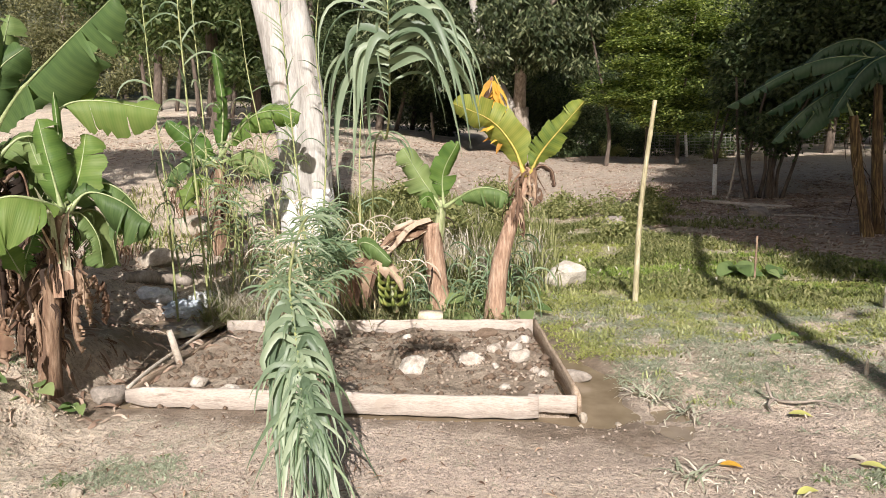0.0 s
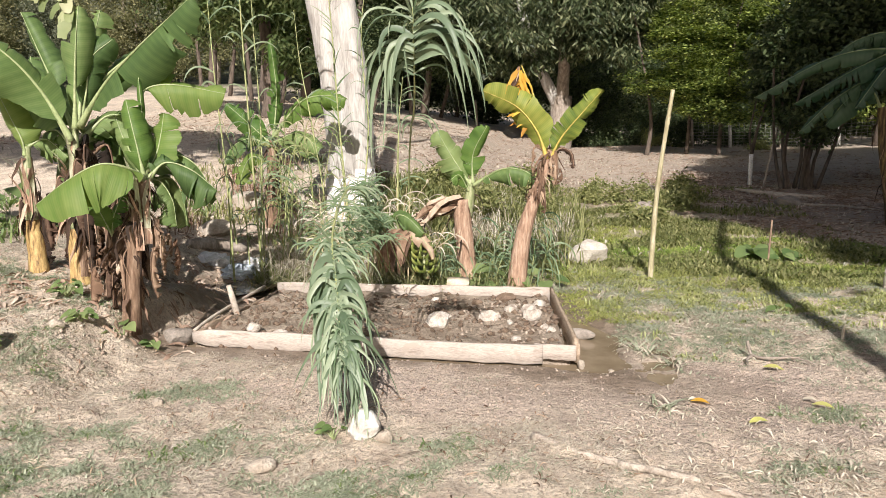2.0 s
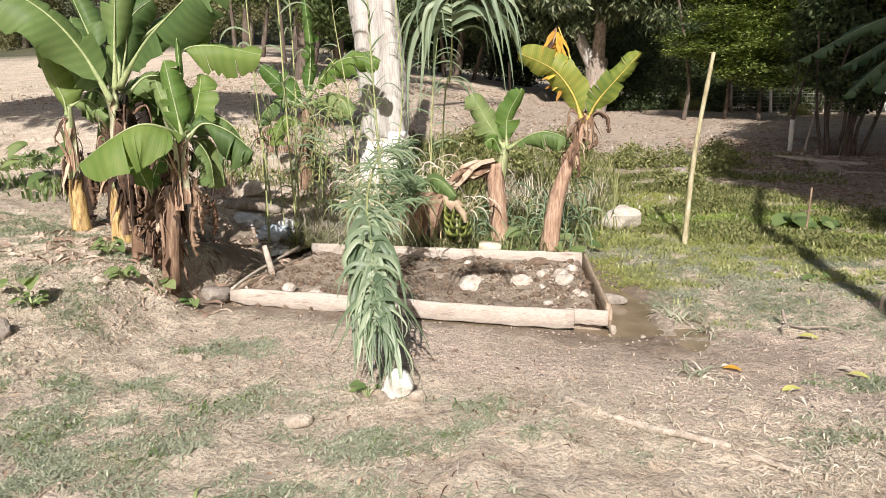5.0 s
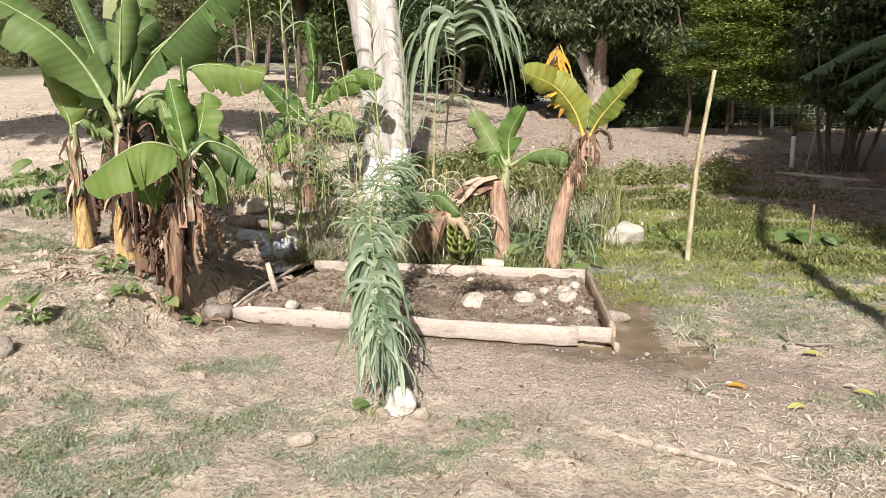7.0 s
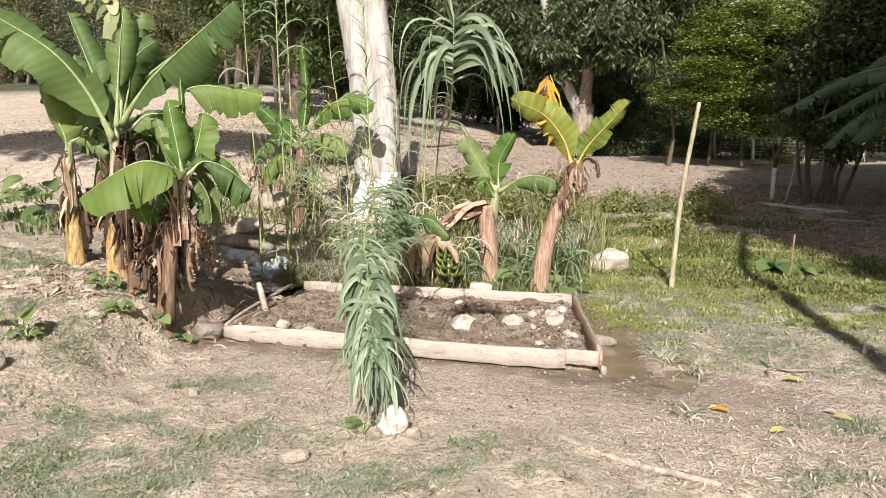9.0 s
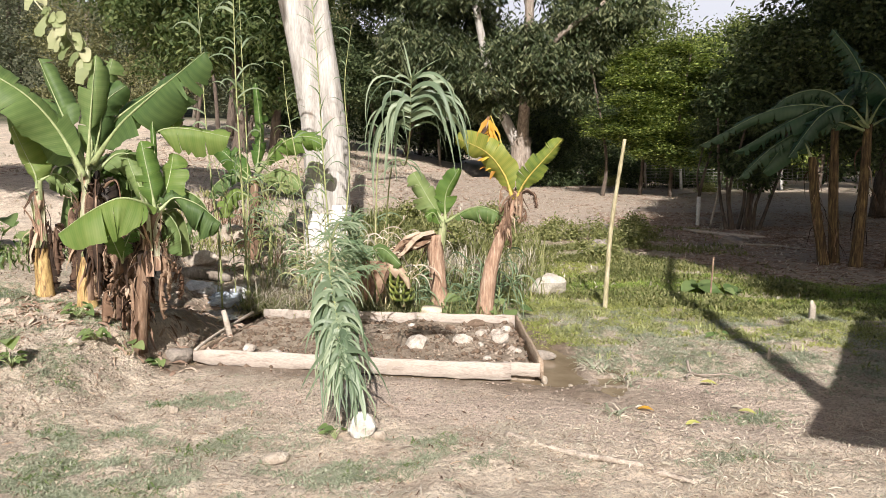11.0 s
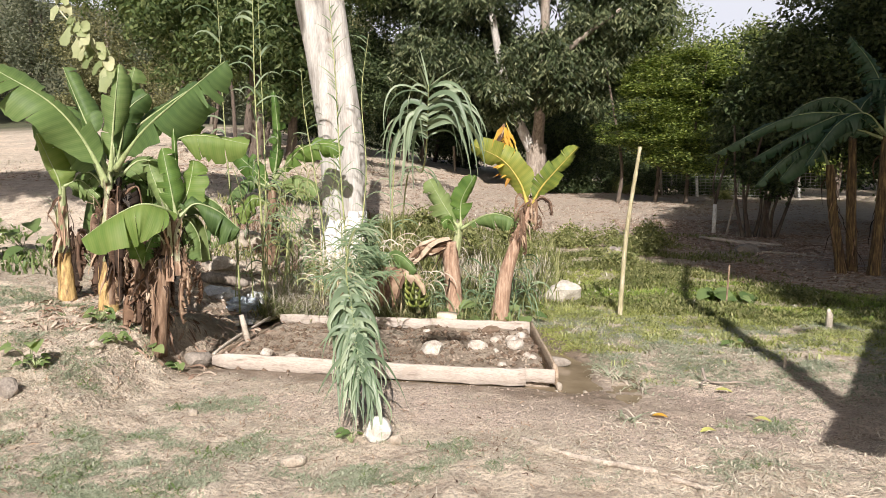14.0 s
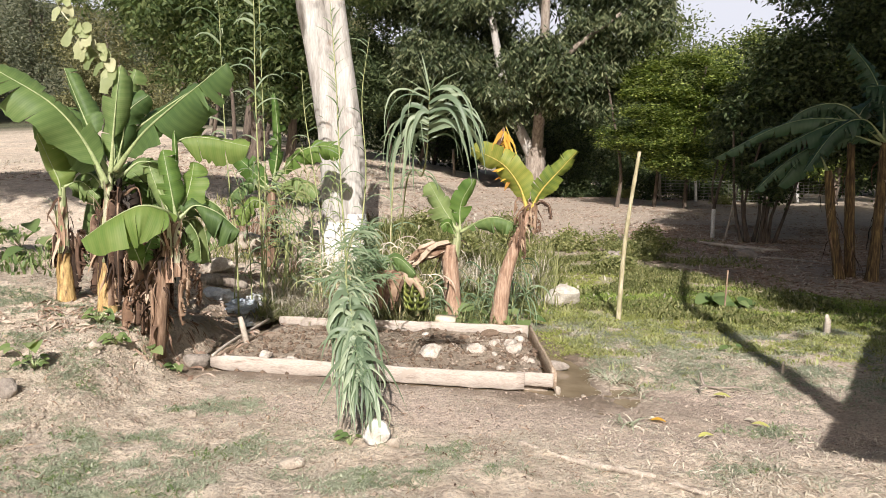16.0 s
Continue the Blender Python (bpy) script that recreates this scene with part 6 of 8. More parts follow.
def curls(name, xy, length, width, material, seed, label):
    """Dry leaf strips that lie on the ground, bent sideways and arched off it."""
    rng = np.random.default_rng(seed)
    n, k = len(xy), 6
    a = rng.uniform(0, 2 * np.pi, n)[:, None] + rng.uniform(-1.6, 1.6, n)[:, None] * np.linspace(-0.5, 0.5, k)[None]
    step = (length * rng.uniform(0.35, 1.3, n) / (k - 1))[:, None]
    px, py = xy[:, :1] + np.cumsum(np.cos(a) * step, 1), xy[:, 1:] + np.cumsum(np.sin(a) * step, 1)
    arch = (rng.uniform(0.0, 0.022, n))[:, None] * np.sin(np.linspace(0, np.pi, k) + rng.uniform(-0.6, 0.6, n)[:, None])
    pz = ground_z(px, py) + 0.003 + np.maximum(arch, 0)
    w = width * rng.uniform(0.5, 1.2, n)[:, None] * np.array([0.35, 0.9, 1.0, 0.9, 0.6, 0.12])[None] / 2
    tilt = rng.uniform(-0.6, 0.9, n)[:, None]
    sx, sy, sz = -np.sin(a) * w, np.cos(a) * w, np.abs(tilt) * w
    V = np.stack([np.stack([px - sx, py - sy, pz + (tilt < 0) * sz * 2], -1), np.stack([px + sx, py + sy, pz + (tilt > 0) * sz * 2], -1)], 2).reshape(-1, 3)
    b = (np.arange(n)[:, None] * 2 * k + np.arange(k - 1)[None] * 2).reshape(-1, 1)
    tagged(np_mesh(name, V, b + np.array([[0, 1, 3, 2]]), material, None, "", True), label, "litter", "", "stuff")


def scatter(rng, n, x0, x1, y0, y1, weight):
    x, y = rng.uniform(x0, x1, n), rng.uniform(y0, y1, n)
    keep = rng.uniform(0, 1, n) < np.clip(weight(x, y), 0, 1)
    return np.c_[x, y][keep]


def ditch(x, y):
    """How far a place lies in the wet bottom of the ditch, 0 to 1."""
    return np.exp(-((y - 4.50 + 0.10 * (x - 4)) / 0.30) ** 4) * sstep(3.0, 3.8, x)


def off_bed(x, y):
    return 1.0 * (bed_edge(x, y) > 0.06)


def patches(x, y, list_):
    out = np.zeros_like(x)
    for cx, cy, rx, ry in list_:
        out = np.maximum(out, np.exp(-((x - cx) / rx) ** 2 - ((y - cy) / ry) ** 2))
    return out


def build_grass():
    rng = np.random.default_rng(3)
    g = scatter(rng, 150000, 0.3, 9, 2.1, 7.0, lambda x, y: (1 - 0.95 * ditch(x, y)) * greenness(x, y) ** 1.5 * (0.04 + 0.96 * sstep(-0.25, 0.45, lattice(x * 2.2, y * 2.4, 61) + 0.7 * lattice(x * 6, y * 6.6, 62) + 0.4 * lattice(x * 15, y * 16, 63))))
    blades("grass", g, 0.045, 0.0055, 2.2, "grass", 1, "bright green short grass along the wet ditch", "grass")
    g = scatter(rng, 40000, 0.9, 7, 2.6, 5.6, lambda x, y: (1 - 0.95 * ditch(x, y)) * greenness(x, y) * sstep(0.0, 0.4, lattice(x * 2.7, y * 2.3, 64) + 0.5 * lattice(x * 8, y * 9, 65)))
    blades("grass", g, 0.07, 0.007, 2.2, "weed_dull", 23, "darker green grass clumps along the ditch", "grass")
    tufts("grass", scatter(rng, 9000, 0.9, 7.5, 2.9, 5.9, lambda x, y: (1 - 0.95 * ditch(x, y)) * sstep(3.0, 3.9, y) * sstep(-0.2, 0.35, lattice(x * 1.6, y * 2.2, 66) + 0.5 * lattice(x * 5, y * 6, 67))), 14, 0.05, 0.06, 0.006, 1.5, "grass_fresh", 29, "fresh bright green grass tufts beside the ditch", "grass")
    g = scatter(rng, 90000, -0.2, 5, 3.2, 12, lambda x, y: (0.8 * greenness(x, y) + 0.12) * sstep(-0.3, 0.3, wave(x * 1.6, y * 1.8, 9)))
    blades("grass", g, 0.10, 0.01, 1.5, "weed_dull", 2, "dull green rank weeds on the slope", "grass")
    g = scatter(rng, 26000, -1.8, 1.5, 1.85, 4.2, lambda x, y: 0.9 * off_bed(x, y) * sstep(1.86, 2.1, y) * (0.15 + 0.85 * sstep(0.3, -0.3, x)) * sstep(1.0, 0.7, x))
    blades("grass", g, 0.26, 0.006, 1.1, "reed_dry", 3, "long green grass in the reed clump behind the bed", "grass")
    g = scatter(rng, 3600, -1.7, -0.3, 1.95, 3.2, lambda x, y: off_bed(x, y) * sstep(1.9, 2.2, y) * sstep(-0.45, -0.75, x))
    blades("dry_grass", g, 0.42, 0.004, 1.2, "straw", 4, "long dry grass in the reed clump", "grass")
    w_straw = lambda x, y: off_bed(x, y) * (1 - 0.97 * bareness(x, y)) * np.clip(1 - 1.8 * wetness(x, y), 0.03, 1) * (0.05 + 0.9 * sstep(-0.1, 0.5, lattice(x * 2.1, y * 2.4, 31) + 0.6 * lattice(x * 5.5, y * 6.1, 32)))
    tufts("dry_grass", scatter(rng, 15000, -4.6, 5.0, -3.6, 3.2, w_straw), 12, 0.030, 0.016, 0.0026, 4.5, "straw", 5, "trodden mat of pale dry grass on the clay", "straw")
    tufts("dry_grass", scatter(rng, 2600, -4.6, 5.0, -3.6, 3.2, w_straw), 7, 0.03, 0.015, 0.0026, 4.5, "dead_leaf", 25, "brown withered grass among the straw", "straw")
    litter("straw_litter", scatter(rng, 70000, -4.6, 5.5, -3.9, 3.2, w_straw), 0.045, 0.0032, "straw", 15, "pale dry straw bits lying on the clay")
    litter("straw_litter", scatter(rng, 16000, -4.6, 5.5, -3.9, 3.2, w_straw), 0.035, 0.0040, "dead_leaf", 16, "dark dry stalk bits among the straw")
    curls("straw_litter", scatter(rng, 8000, 0.9, 5.0, -2.8, 2.2, lambda x, y: off_bed(x, y) * (0.10 + 0.9 * sstep(1.1, 1.9, x)) * np.clip(1.15 - wetness(x, y) - 0.5 * bareness(x, y), 0.12, 1) * sstep(-0.5, 0.3, lattice(x * 2.3, y * 2.6, 41))), 0.062, 0.0065, "straw", 42, "curled pale dry grass leaves strewn on the mud")
    curls("straw_litter", scatter(rng, 4000, 1.4, 4.6, -2.9, -0.2, lambda x, y: 0.9 * sstep(-0.45, -1.1, y + 0.25 * lattice(x * 2, y * 2, 97)) * sstep(-0.5, 0.2, lattice(x * 3.3, y * 3.6, 98))), 0.052, 0.0065, "straw", 46, "thick scatter of pale dry leaf scraps")
    curls("straw_litter", scatter(rng, 2200, -4.0, 1.2, -2.8, 1.2, lambda x, y: off_bed(x, y) * 0.5 * (1 - wetness(x, y))), 0.06, 0.007, "dead_leaf", 43, "curled brown leaf scraps on the clay")
    curls("leaf_litter", scatter(rng, 1500, -3.0, -1.35, -0.4, 3.4, lambda x, y: 0.75 + 0 * x), 0.11, 0.022, "fallen", 44, "dead banana leaf scraps in the muddy gully")
    litter("leaf_litter", scatter(rng, 60000, 3.0, 12, 5.5, 16, lambda x, y: 0.45 + 0.5 * lattice(x * 1.1, y * 1.1, 73)), 0.10, 0.022, "fallen", 17, "brown leaf litter in the shade")
    litter("leaf_litter", scatter(rng, 36000, -12, 10, 8, 27, lambda x, y: 0.5 + 0.4 * lattice(x * 0.8, y * 0.8, 71)), 0.09, 0.03, "fallen", 18, "pale leaf litter on the clearing")
    spots = [(-2.62, 0.35, 0.3, 0.16), (-2.05, -0.07, 0.2, 0.1), (-2.26, -0.60, 0.25, 0.14), (-1.86, -0.85, 0.3, 0.16), (-0.84, -0.81, 0.26, 0.14), (-1.11, -0.86, 0.1, 0.07), (-0.31, -1.33, 0.26, 0.12), (-0.65, -1.62, 0.34, 0.14), (-0.40, -1.52, 0.3, 0.12), (-1.34, -1.78, 0.4, 0.2), (-1.7, -1.72, 0.3, 0.18), (-0.77, -2.06, 0.3, 0.18), (-1.0, -2.0, 0.5, 0.24), (-0.9, -2.35, 0.6, 0.24), (-1.5, -1.55, 0.4, 0.16), (-0.95, -1.45, 0.3, 0.12), (-0.49, -1.98, 0.2, 0.12), (0.3, -1.9, 0.3, 0.12), (0.62, -1.42, 0.25, 0.09), (0.85, -1.65, 0.3, 0.12), (0.35, -2.4, 0.4, 0.2), (1.29, -1.66, 0.2, 0.08), (2.32, -1.40, 0.2, 0.14), (2.6, -0.62, 0.18, 0.12), (-2.6, -0.6, 0.4, 0.25), (-3.3, 0.2, 0.6, 0.4), (-3.0, -1.0, 0.5, 0.3)]
    in_spots = lambda x, y: off_bed(x, y) * patches(x, y, spots) * sstep(-0.35, 0.3, lattice(x * 7, y * 7.7, 51) + 0.5 * lattice(x * 17, y * 18, 52))
    tufts("low_weeds", scatter(rng, 44000, -4.5, 3.4, -3.0, 1.0, in_spots), 12, 0.022, 0.022, 0.0036, 2.6, "sage", 6, "low grey-green weeds creeping over the clay", "weeds")
    tufts("low_weeds", scatter(rng, 3200, -4.5, 3.4, -3.0, 1.0, lambda x, y: in_spots(x, y) ** 2), 12, 0.03, 0.030, 0.0050, 2.2, "weed", 26, "fresh green weeds in the thicker patches", "weeds")
    tufts("low_weeds", scatter(rng, 9000, -4.5, 3.4, -3.4, 1.5, lambda x, y: 0.35 * off_bed(x, y) * (1 - bareness(x, y)) * (1 - wetness(x, y)) * sstep(0.1, 0.6, lattice(x * 3.1, y * 3.3, 53) + 0.4 * lattice(x * 9, y * 9, 54))), 8, 0.02, 0.014, 0.0034, 3.2, "sage", 27, "thin grey-green weeds among the straw", "weeds")
    tufts("low_weeds", scatter(rng, 20000, 1.1, 6.0, -0.5, 3.3, lambda x, y: off_bed(x, y) * (1 - wetness(x, y)) * (1 - 0.9 * bareness(x, y)) * (0.03 + 0.75 * sstep(-0.2, 1.0, y) * sstep(-0.35, 0.3, lattice(x * 3.5, y * 3.7, 56) + 0.5 * lattice(x * 9, y * 10, 57)))), 10, 0.03, 0.022, 0.0045, 3.2, "sage", 7, "sparse low weeds in trodden earth", "weeds")
    tufts("low_weeds", scatter(rng, 3000, 1.3, 5.6, 0.3, 3.6, lambda x, y: off_bed(x, y) * (1 - bareness(x, y)) * (0.05 + 0.95 * sstep(0.9, 2.3, y)) * sstep(0.0, 0.45, lattice(x * 4.1, y * 4.3, 95) + 0.5 * lattice(x * 11, y * 11, 96))), 16, 0.034, 0.055, 0.0055, 1.4, "clump", 33, "yellow-green weed clumps on trodden earth", "weeds")
    tufts("low_weeds", scatter(rng, 8000, 1.1, 6.0, 0.6, 3.6, lambda x, y: off_bed(x, y) * 0.8 * sstep(0.3, 1.8, y) * sstep(-0.1, 0.5, lattice(x * 3.1, y * 3.3, 58) + 0.5 * lattice(x * 8, y * 8, 59))), 10, 0.035, 0.03, 0.0055, 2.4, "grass", 28, "yellow-green grass thinning towards the trodden earth", "grass")
    g = scatter(rng, 4000, -7, -3.3, 1.2, 4.5, lambda x, y: 0.7 * sstep(-0.1, 0.5, wave(x * 1.5, y * 1.7, 6)))
    blades("low_weeds", g, 0.13, 0.014, 1.0, "weed", 8, "green weeds at the edge of the field", "weeds")
    g = scatter(rng, 30000, -14, 6, 4, 20, lambda x, y: 0.25 + 0.3 * wave(x, y, 4))
    blades("dry_grass", g, 0.08, 0.012, 1.4, "straw", 9, "sparse dry grass on the sloping field", "straw")
    g = scatter(rng, 9000, -4.2, -1.6, 2.6, 7.5, lambda x, y: 0.75 * sstep(0.0, 0.5, wave(x * 2.1, y * 1.9, 14)))
    blades("dry_brush", g, 0.2, 0.006, 0.9, "dead_leaf", 21, "dead brown brush on the bank", "brush")
    g = scatter(rng, 9000, -4.5, 0.5, 3.0, 8.0, lambda x, y: 0.75 * sstep(0.0, 0.5, wave(x * 1.7, y * 1.5, 17)))
    blades("low_weeds", g, 0.16, 0.008, 1.0, "weed_dull", 22, "olive weeds on the bank behind the reeds", "weeds")
    g = scatter(rng, 16000, -1.6, 1.4, 3.6, 8.5, lambda x, y: (0.25 + 0.75 * sstep(0.8, -0.4, x)) * sstep(-0.3, 0.4, lattice(x * 1.3, y * 1.3, 91) + 0.4 * lattice(x * 4, y * 4, 92)))
    blades("grass", g, 0.42, 0.007, 0.9, "weed_dull", 31, "tall olive grass round the foot of the pale tree", "grass")
    g = scatter(rng, 5000, -1.6, 1.2, 3.6, 7.5, lambda x, y: 0.8 * sstep(-0.1, 0.5, lattice(x * 1.5, y * 1.5, 93)))
    blades("dry_grass", g, 0.45, 0.005, 1.0, "straw", 32, "tall dry grass behind the reed clump", "grass")
    # crumbs of stone and clay
    n = 12000
    p = np.c_[rng.uniform(-4, 4.5, n), rng.uniform(-3.4, 3.0, n)]
    p = p[(off_bed(p[:, 0], p[:, 1]) > 0) & (wetness(p[:, 0], p[:, 1]) < 0.3) & (rng.uniform(0, 1, n) < 0.45 + 0.55 * bareness(p[:, 0], p[:, 1]))]
    n = len(p)
    r = rng.uniform(0.003, 0.006, n) * rng.uniform(0.4, 1.8, n) ** 1.7
    c = np.c_[p, ground_z(p[:, 0], p[:, 1]) + r * 0.3]
    o = np.array([[1, 0, 0], [-1, 0, 0], [0, 1, 0], [0, -1, 0], [0, 0, 0.7], [0, 0, -0.7]])
    V = (c[:, None, :] + r[:, None, None] * (o[None] + rng.uniform(-0.35, 0.35, (n, 6, 3)))).reshape(-1, 3)
    f = np.array([(0, 2, 4), (2, 1, 4), (1, 3, 4), (3, 0, 4), (2, 0, 5), (1, 2, 5), (3, 1, 5), (0, 3, 5)])
    Fc = (np.arange(n)[:, None, None] * 6 + f[None]).reshape(-1, 3)
    tagged(np_mesh("pebbles", V, Fc, "crumb", None, "", False), "small pale pebbles and clay crumbs strewn on the ground", "pebbles", "", "stuff")


build_grass()

# ---- trees ----


def foliage(name, blobs, clusters, per, length, width, material, parent, seed, fall=0.5, hollow=0.45, spread=0.25, flat=False):
    """Leaves in tufts through the outer part of some ellipsoids (centre, radii)."""
    rng = np.random.default_rng(seed)
    vol = np.array([(b[1][0] * b[1][1] * b[1][2]) ** (2 / 3) for b in blobs])
    which = rng.choice(len(blobs), clusters, p=vol / vol.sum())
    c0 = np.array([b[0] for b in blobs])[which]
    rad = np.array([b[1] for b in blobs])[which]
    d = rng.normal(size=(clusters, 3))
    d /= np.linalg.norm(d, axis=1)[:, None]
    rr = hollow + (1 - hollow) * rng.uniform(0, 1, clusters) ** 0.6
    lump = 1 + 0.22 * np.sin(d[:, 0] * 5 + seed) * np.cos(d[:, 1] * 4 + 2 * seed) + 0.15 * np.sin(d[:, 2] * 7 + seed)
    c = c0 + d * rad * (rr * lump)[:, None]
    subs = max(8, clusters // 24)
    pick = rng.integers(0, subs, clusters)
    c = c[:subs][pick] + rng.normal(size=(clusters, 3)) * rad[:subs][pick] * np.array([0.15, 0.15, 0.11])
    n = clusters * per
    c = np.repeat(c, per, 0) + rng.normal(size=(n, 3)) * spread * length
    w = rng.normal(size=(n, 3))
    w /= np.linalg.norm(w, axis=1)[:, None]
    w[:, 2] = w[:, 2] * (1 - fall) - fall
    w /= np.linalg.norm(w, axis=1)[:, None]
    if flat:
        w[:, 2] = 0.2 * w[:, 2] - 0.1
    s = np.cross(w, np.array([0, 0, 1.0]) + 0.5 * rng.normal(size=(n, 3)) if flat else rng.normal(size=(n, 3)))
    s /= np.linalg.norm(s, axis=1)[:, None] + 1e-6
    nn = np.cross(s, w)
    ln_ = (length * rng.uniform(0.6, 1.2, n))[:, None]
    hw = (width * rng.uniform(0.35, 0.6, n))[:, None]
    a, tip = c + w * ln_ * 0.15, c + w * ln_
    m = c + w * ln_ * 0.55 + nn * hw * 0.4
    V = np.stack([a, m + s * hw, tip, m - s * hw], 1).reshape(-1, 3)
    Fc = np.arange(n)[:, None] * 4 + np.array([[0, 1, 2, 3]])
    return np_mesh(name, V, Fc, material, parent, "", False)


def limb(parent, name, ctrl, r0, r1, mat, n=12, sides=9):
    bm = bmesh.new()
    tube(bm, curve_pts(ctrl, n), [r0 + (r1 - r0) * (i / (n - 1)) ** 0.8 for i in range(n)], sides, 0.05)
    return part(name, bm, mat, parent)


def tree(label, category="tree", group=""):
    return thing("tree", label, category, group)


def build_pale_tree():
    """Two fused pale stems with limewash at the foot."""
    t = tree("tall pale-barked tree with two fused trunks and limewashed foot")
    limb(t, "trunk", [(-1.68, 4.6, 0.2), (-1.70, 4.6, 1.5), (-1.80, 4.6, 2.4), (-2.10, 4.6, 4.0), (-2.9, 4.6, 8.0)], 0.24, 0.17, "euc", 24, 14)
    limb(t, "trunk", [(-1.47, 4.64, 0.2), (-1.46, 4.64, 1.5), (-1.53, 4.64, 2.4), (-1.76, 4.64, 4.0), (-2.3, 4.64, 8.0)], 0.17, 0.14, "euc", 24, 12)
    limb(t, "limewash", [(-1.68, 4.6, 0.2), (-1.685, 4.6, 0.7), (-1.69, 4.6, 0.98)], 0.252, 0.243, "lime", 8, 14)
    limb(t, "limewash", [(-1.47, 4.64, 0.2), (-1.465, 4.64, 0.8), (-1.463, 4.64, 1.1)], 0.182, 0.172, "lime", 8, 12)
    limb(t, "branch", [(-2.6, 4.6, 7.5), (-3.4, 4.2, 9.0), (-4.4, 4.0, 10.5)], 0.1, 0.03, "euc")
    limb(t, "branch", [(-2.0, 4.6, 7.5), (-1.2, 4.9, 9.2), (-0.6, 5.2, 11)], 0.1, 0.03, "euc")
    foliage("crown", [((-2.4, 4.8, 10.5), (2.2, 2.0, 1.8)), ((-4.2, 4.2, 11.0), (1.4, 1.4, 1.3)), ((-0.8, 5.2, 11.4), (1.4, 1.4, 1.3))], 700, 8, 0.22, 0.035, "far_tree", t, 3, 0.6, 0.3)


def build_mango():
    t = tree("large mango tree with a forked pale trunk and drooping dark leaves")
    z = gz(0.6, 25)
    limb(t, "trunk", [(0.55, 25, z - 0.2), (0.6, 25, z + 0.9), (0.62, 25, z + 2.0)], 0.50, 0.40, "bark")
    limb(t, "trunk", [(0.6, 25, z + 1.5), (0.0, 24.6, 3.9), (-0.6, 23.6, 5.4), (-1.2, 23.0, 8.5)], 0.28, 0.13, "euc")
    limb(t, "trunk", [(0.65, 25, z + 1.5), (0.7, 24.6, 4.0), (0.85, 23.2, 6.0), (0.95, 22.4, 10)], 0.3, 0.15, "bark")
    limb(t, "branch", [(0.85, 23.4, 5.6), (2.0, 22.6, 6.8), (3.6, 22, 7.9)], 0.16, 0.06, "bark")
    limb(t, "branch", [(-0.6, 25.2, 5.2), (-2.4, 25, 6.5), (-4.4, 24.6, 7.8)], 0.14, 0.05, "bark")
    limb(t, "branch", [(0.9, 24.9, 8.0), (0.4, 24, 10), (-0.4, 23.4, 11.5)], 0.12, 0.05, "euc")
    foliage("crown", [((-2.6, 24.2, 7.6), (2.2, 2.4, 1.8)), ((1.0, 23.8, 6.2), (2.0, 2.2, 1.6)), ((2.7, 24.0, 6.4), (1.7, 2.0, 1.4)), ((0.2, 24.5, 10.6), (4.6, 3.2, 2.0)), ((-4.6, 25.5, 10.0), (3.2, 3.0, 1.6)), ((-1.0, 26.5, 6.5), (3.4, 2.0, 2.2)), ((-2.0, 24.2, 5.6), (1.2, 1.6, 1.0)), ((-1.3, 23.2, 4.9), (1.4, 1.2, 0.9)), ((1.9, 23.2, 5.0), (1.5, 1.2, 0.9)), ((3.6, 23.8, 8.4), (2.0, 2.0, 1.5)), ((-3.4, 23.6, 6.2), (1.5, 1.4, 1.2))],
            10500, 10, 0.36, 0.08, "mango", t, 5, 0.72, 0.45, 0.45)


def build_bright_tree():
    t = tree("bright green feathery tree with layered sunlit branches")
    z = gz(4.4, 22)
    for k, (x, y) in enumerate(((3.7, 22.4), (5.1, 22.8), (6.1, 22.2))):
        limb(t, "trunk", [(x, y, z - 0.1), (x + 0.1, y, z + 1.6), (5.2 + (x - 5.1) * 1.5, y, 6.2)], 0.09, 0.03, "bark_dark")
    rnd = random.Random(8)
    blobs = []
    for k in range(34):
        zz = 2.2 + 0.36 * (k % 12) + rnd.uniform(-0.08, 0.08)
        wide = 2.0 - 0.22 * abs(zz - 3.6)
        blobs.append(((6.1 + rnd.uniform(-1, 1) * wide, 21.6 + rnd.uniform(-0.9, 1.6), zz), (rnd.uniform(0.9, 1.6), 0.9, rnd.uniform(0.04, 0.10))))
    foliage("crown", blobs, 7000, 9, 0.17, 0.075, "bright_tree", t, 6, 0.15, 0.1, 0.6, True)


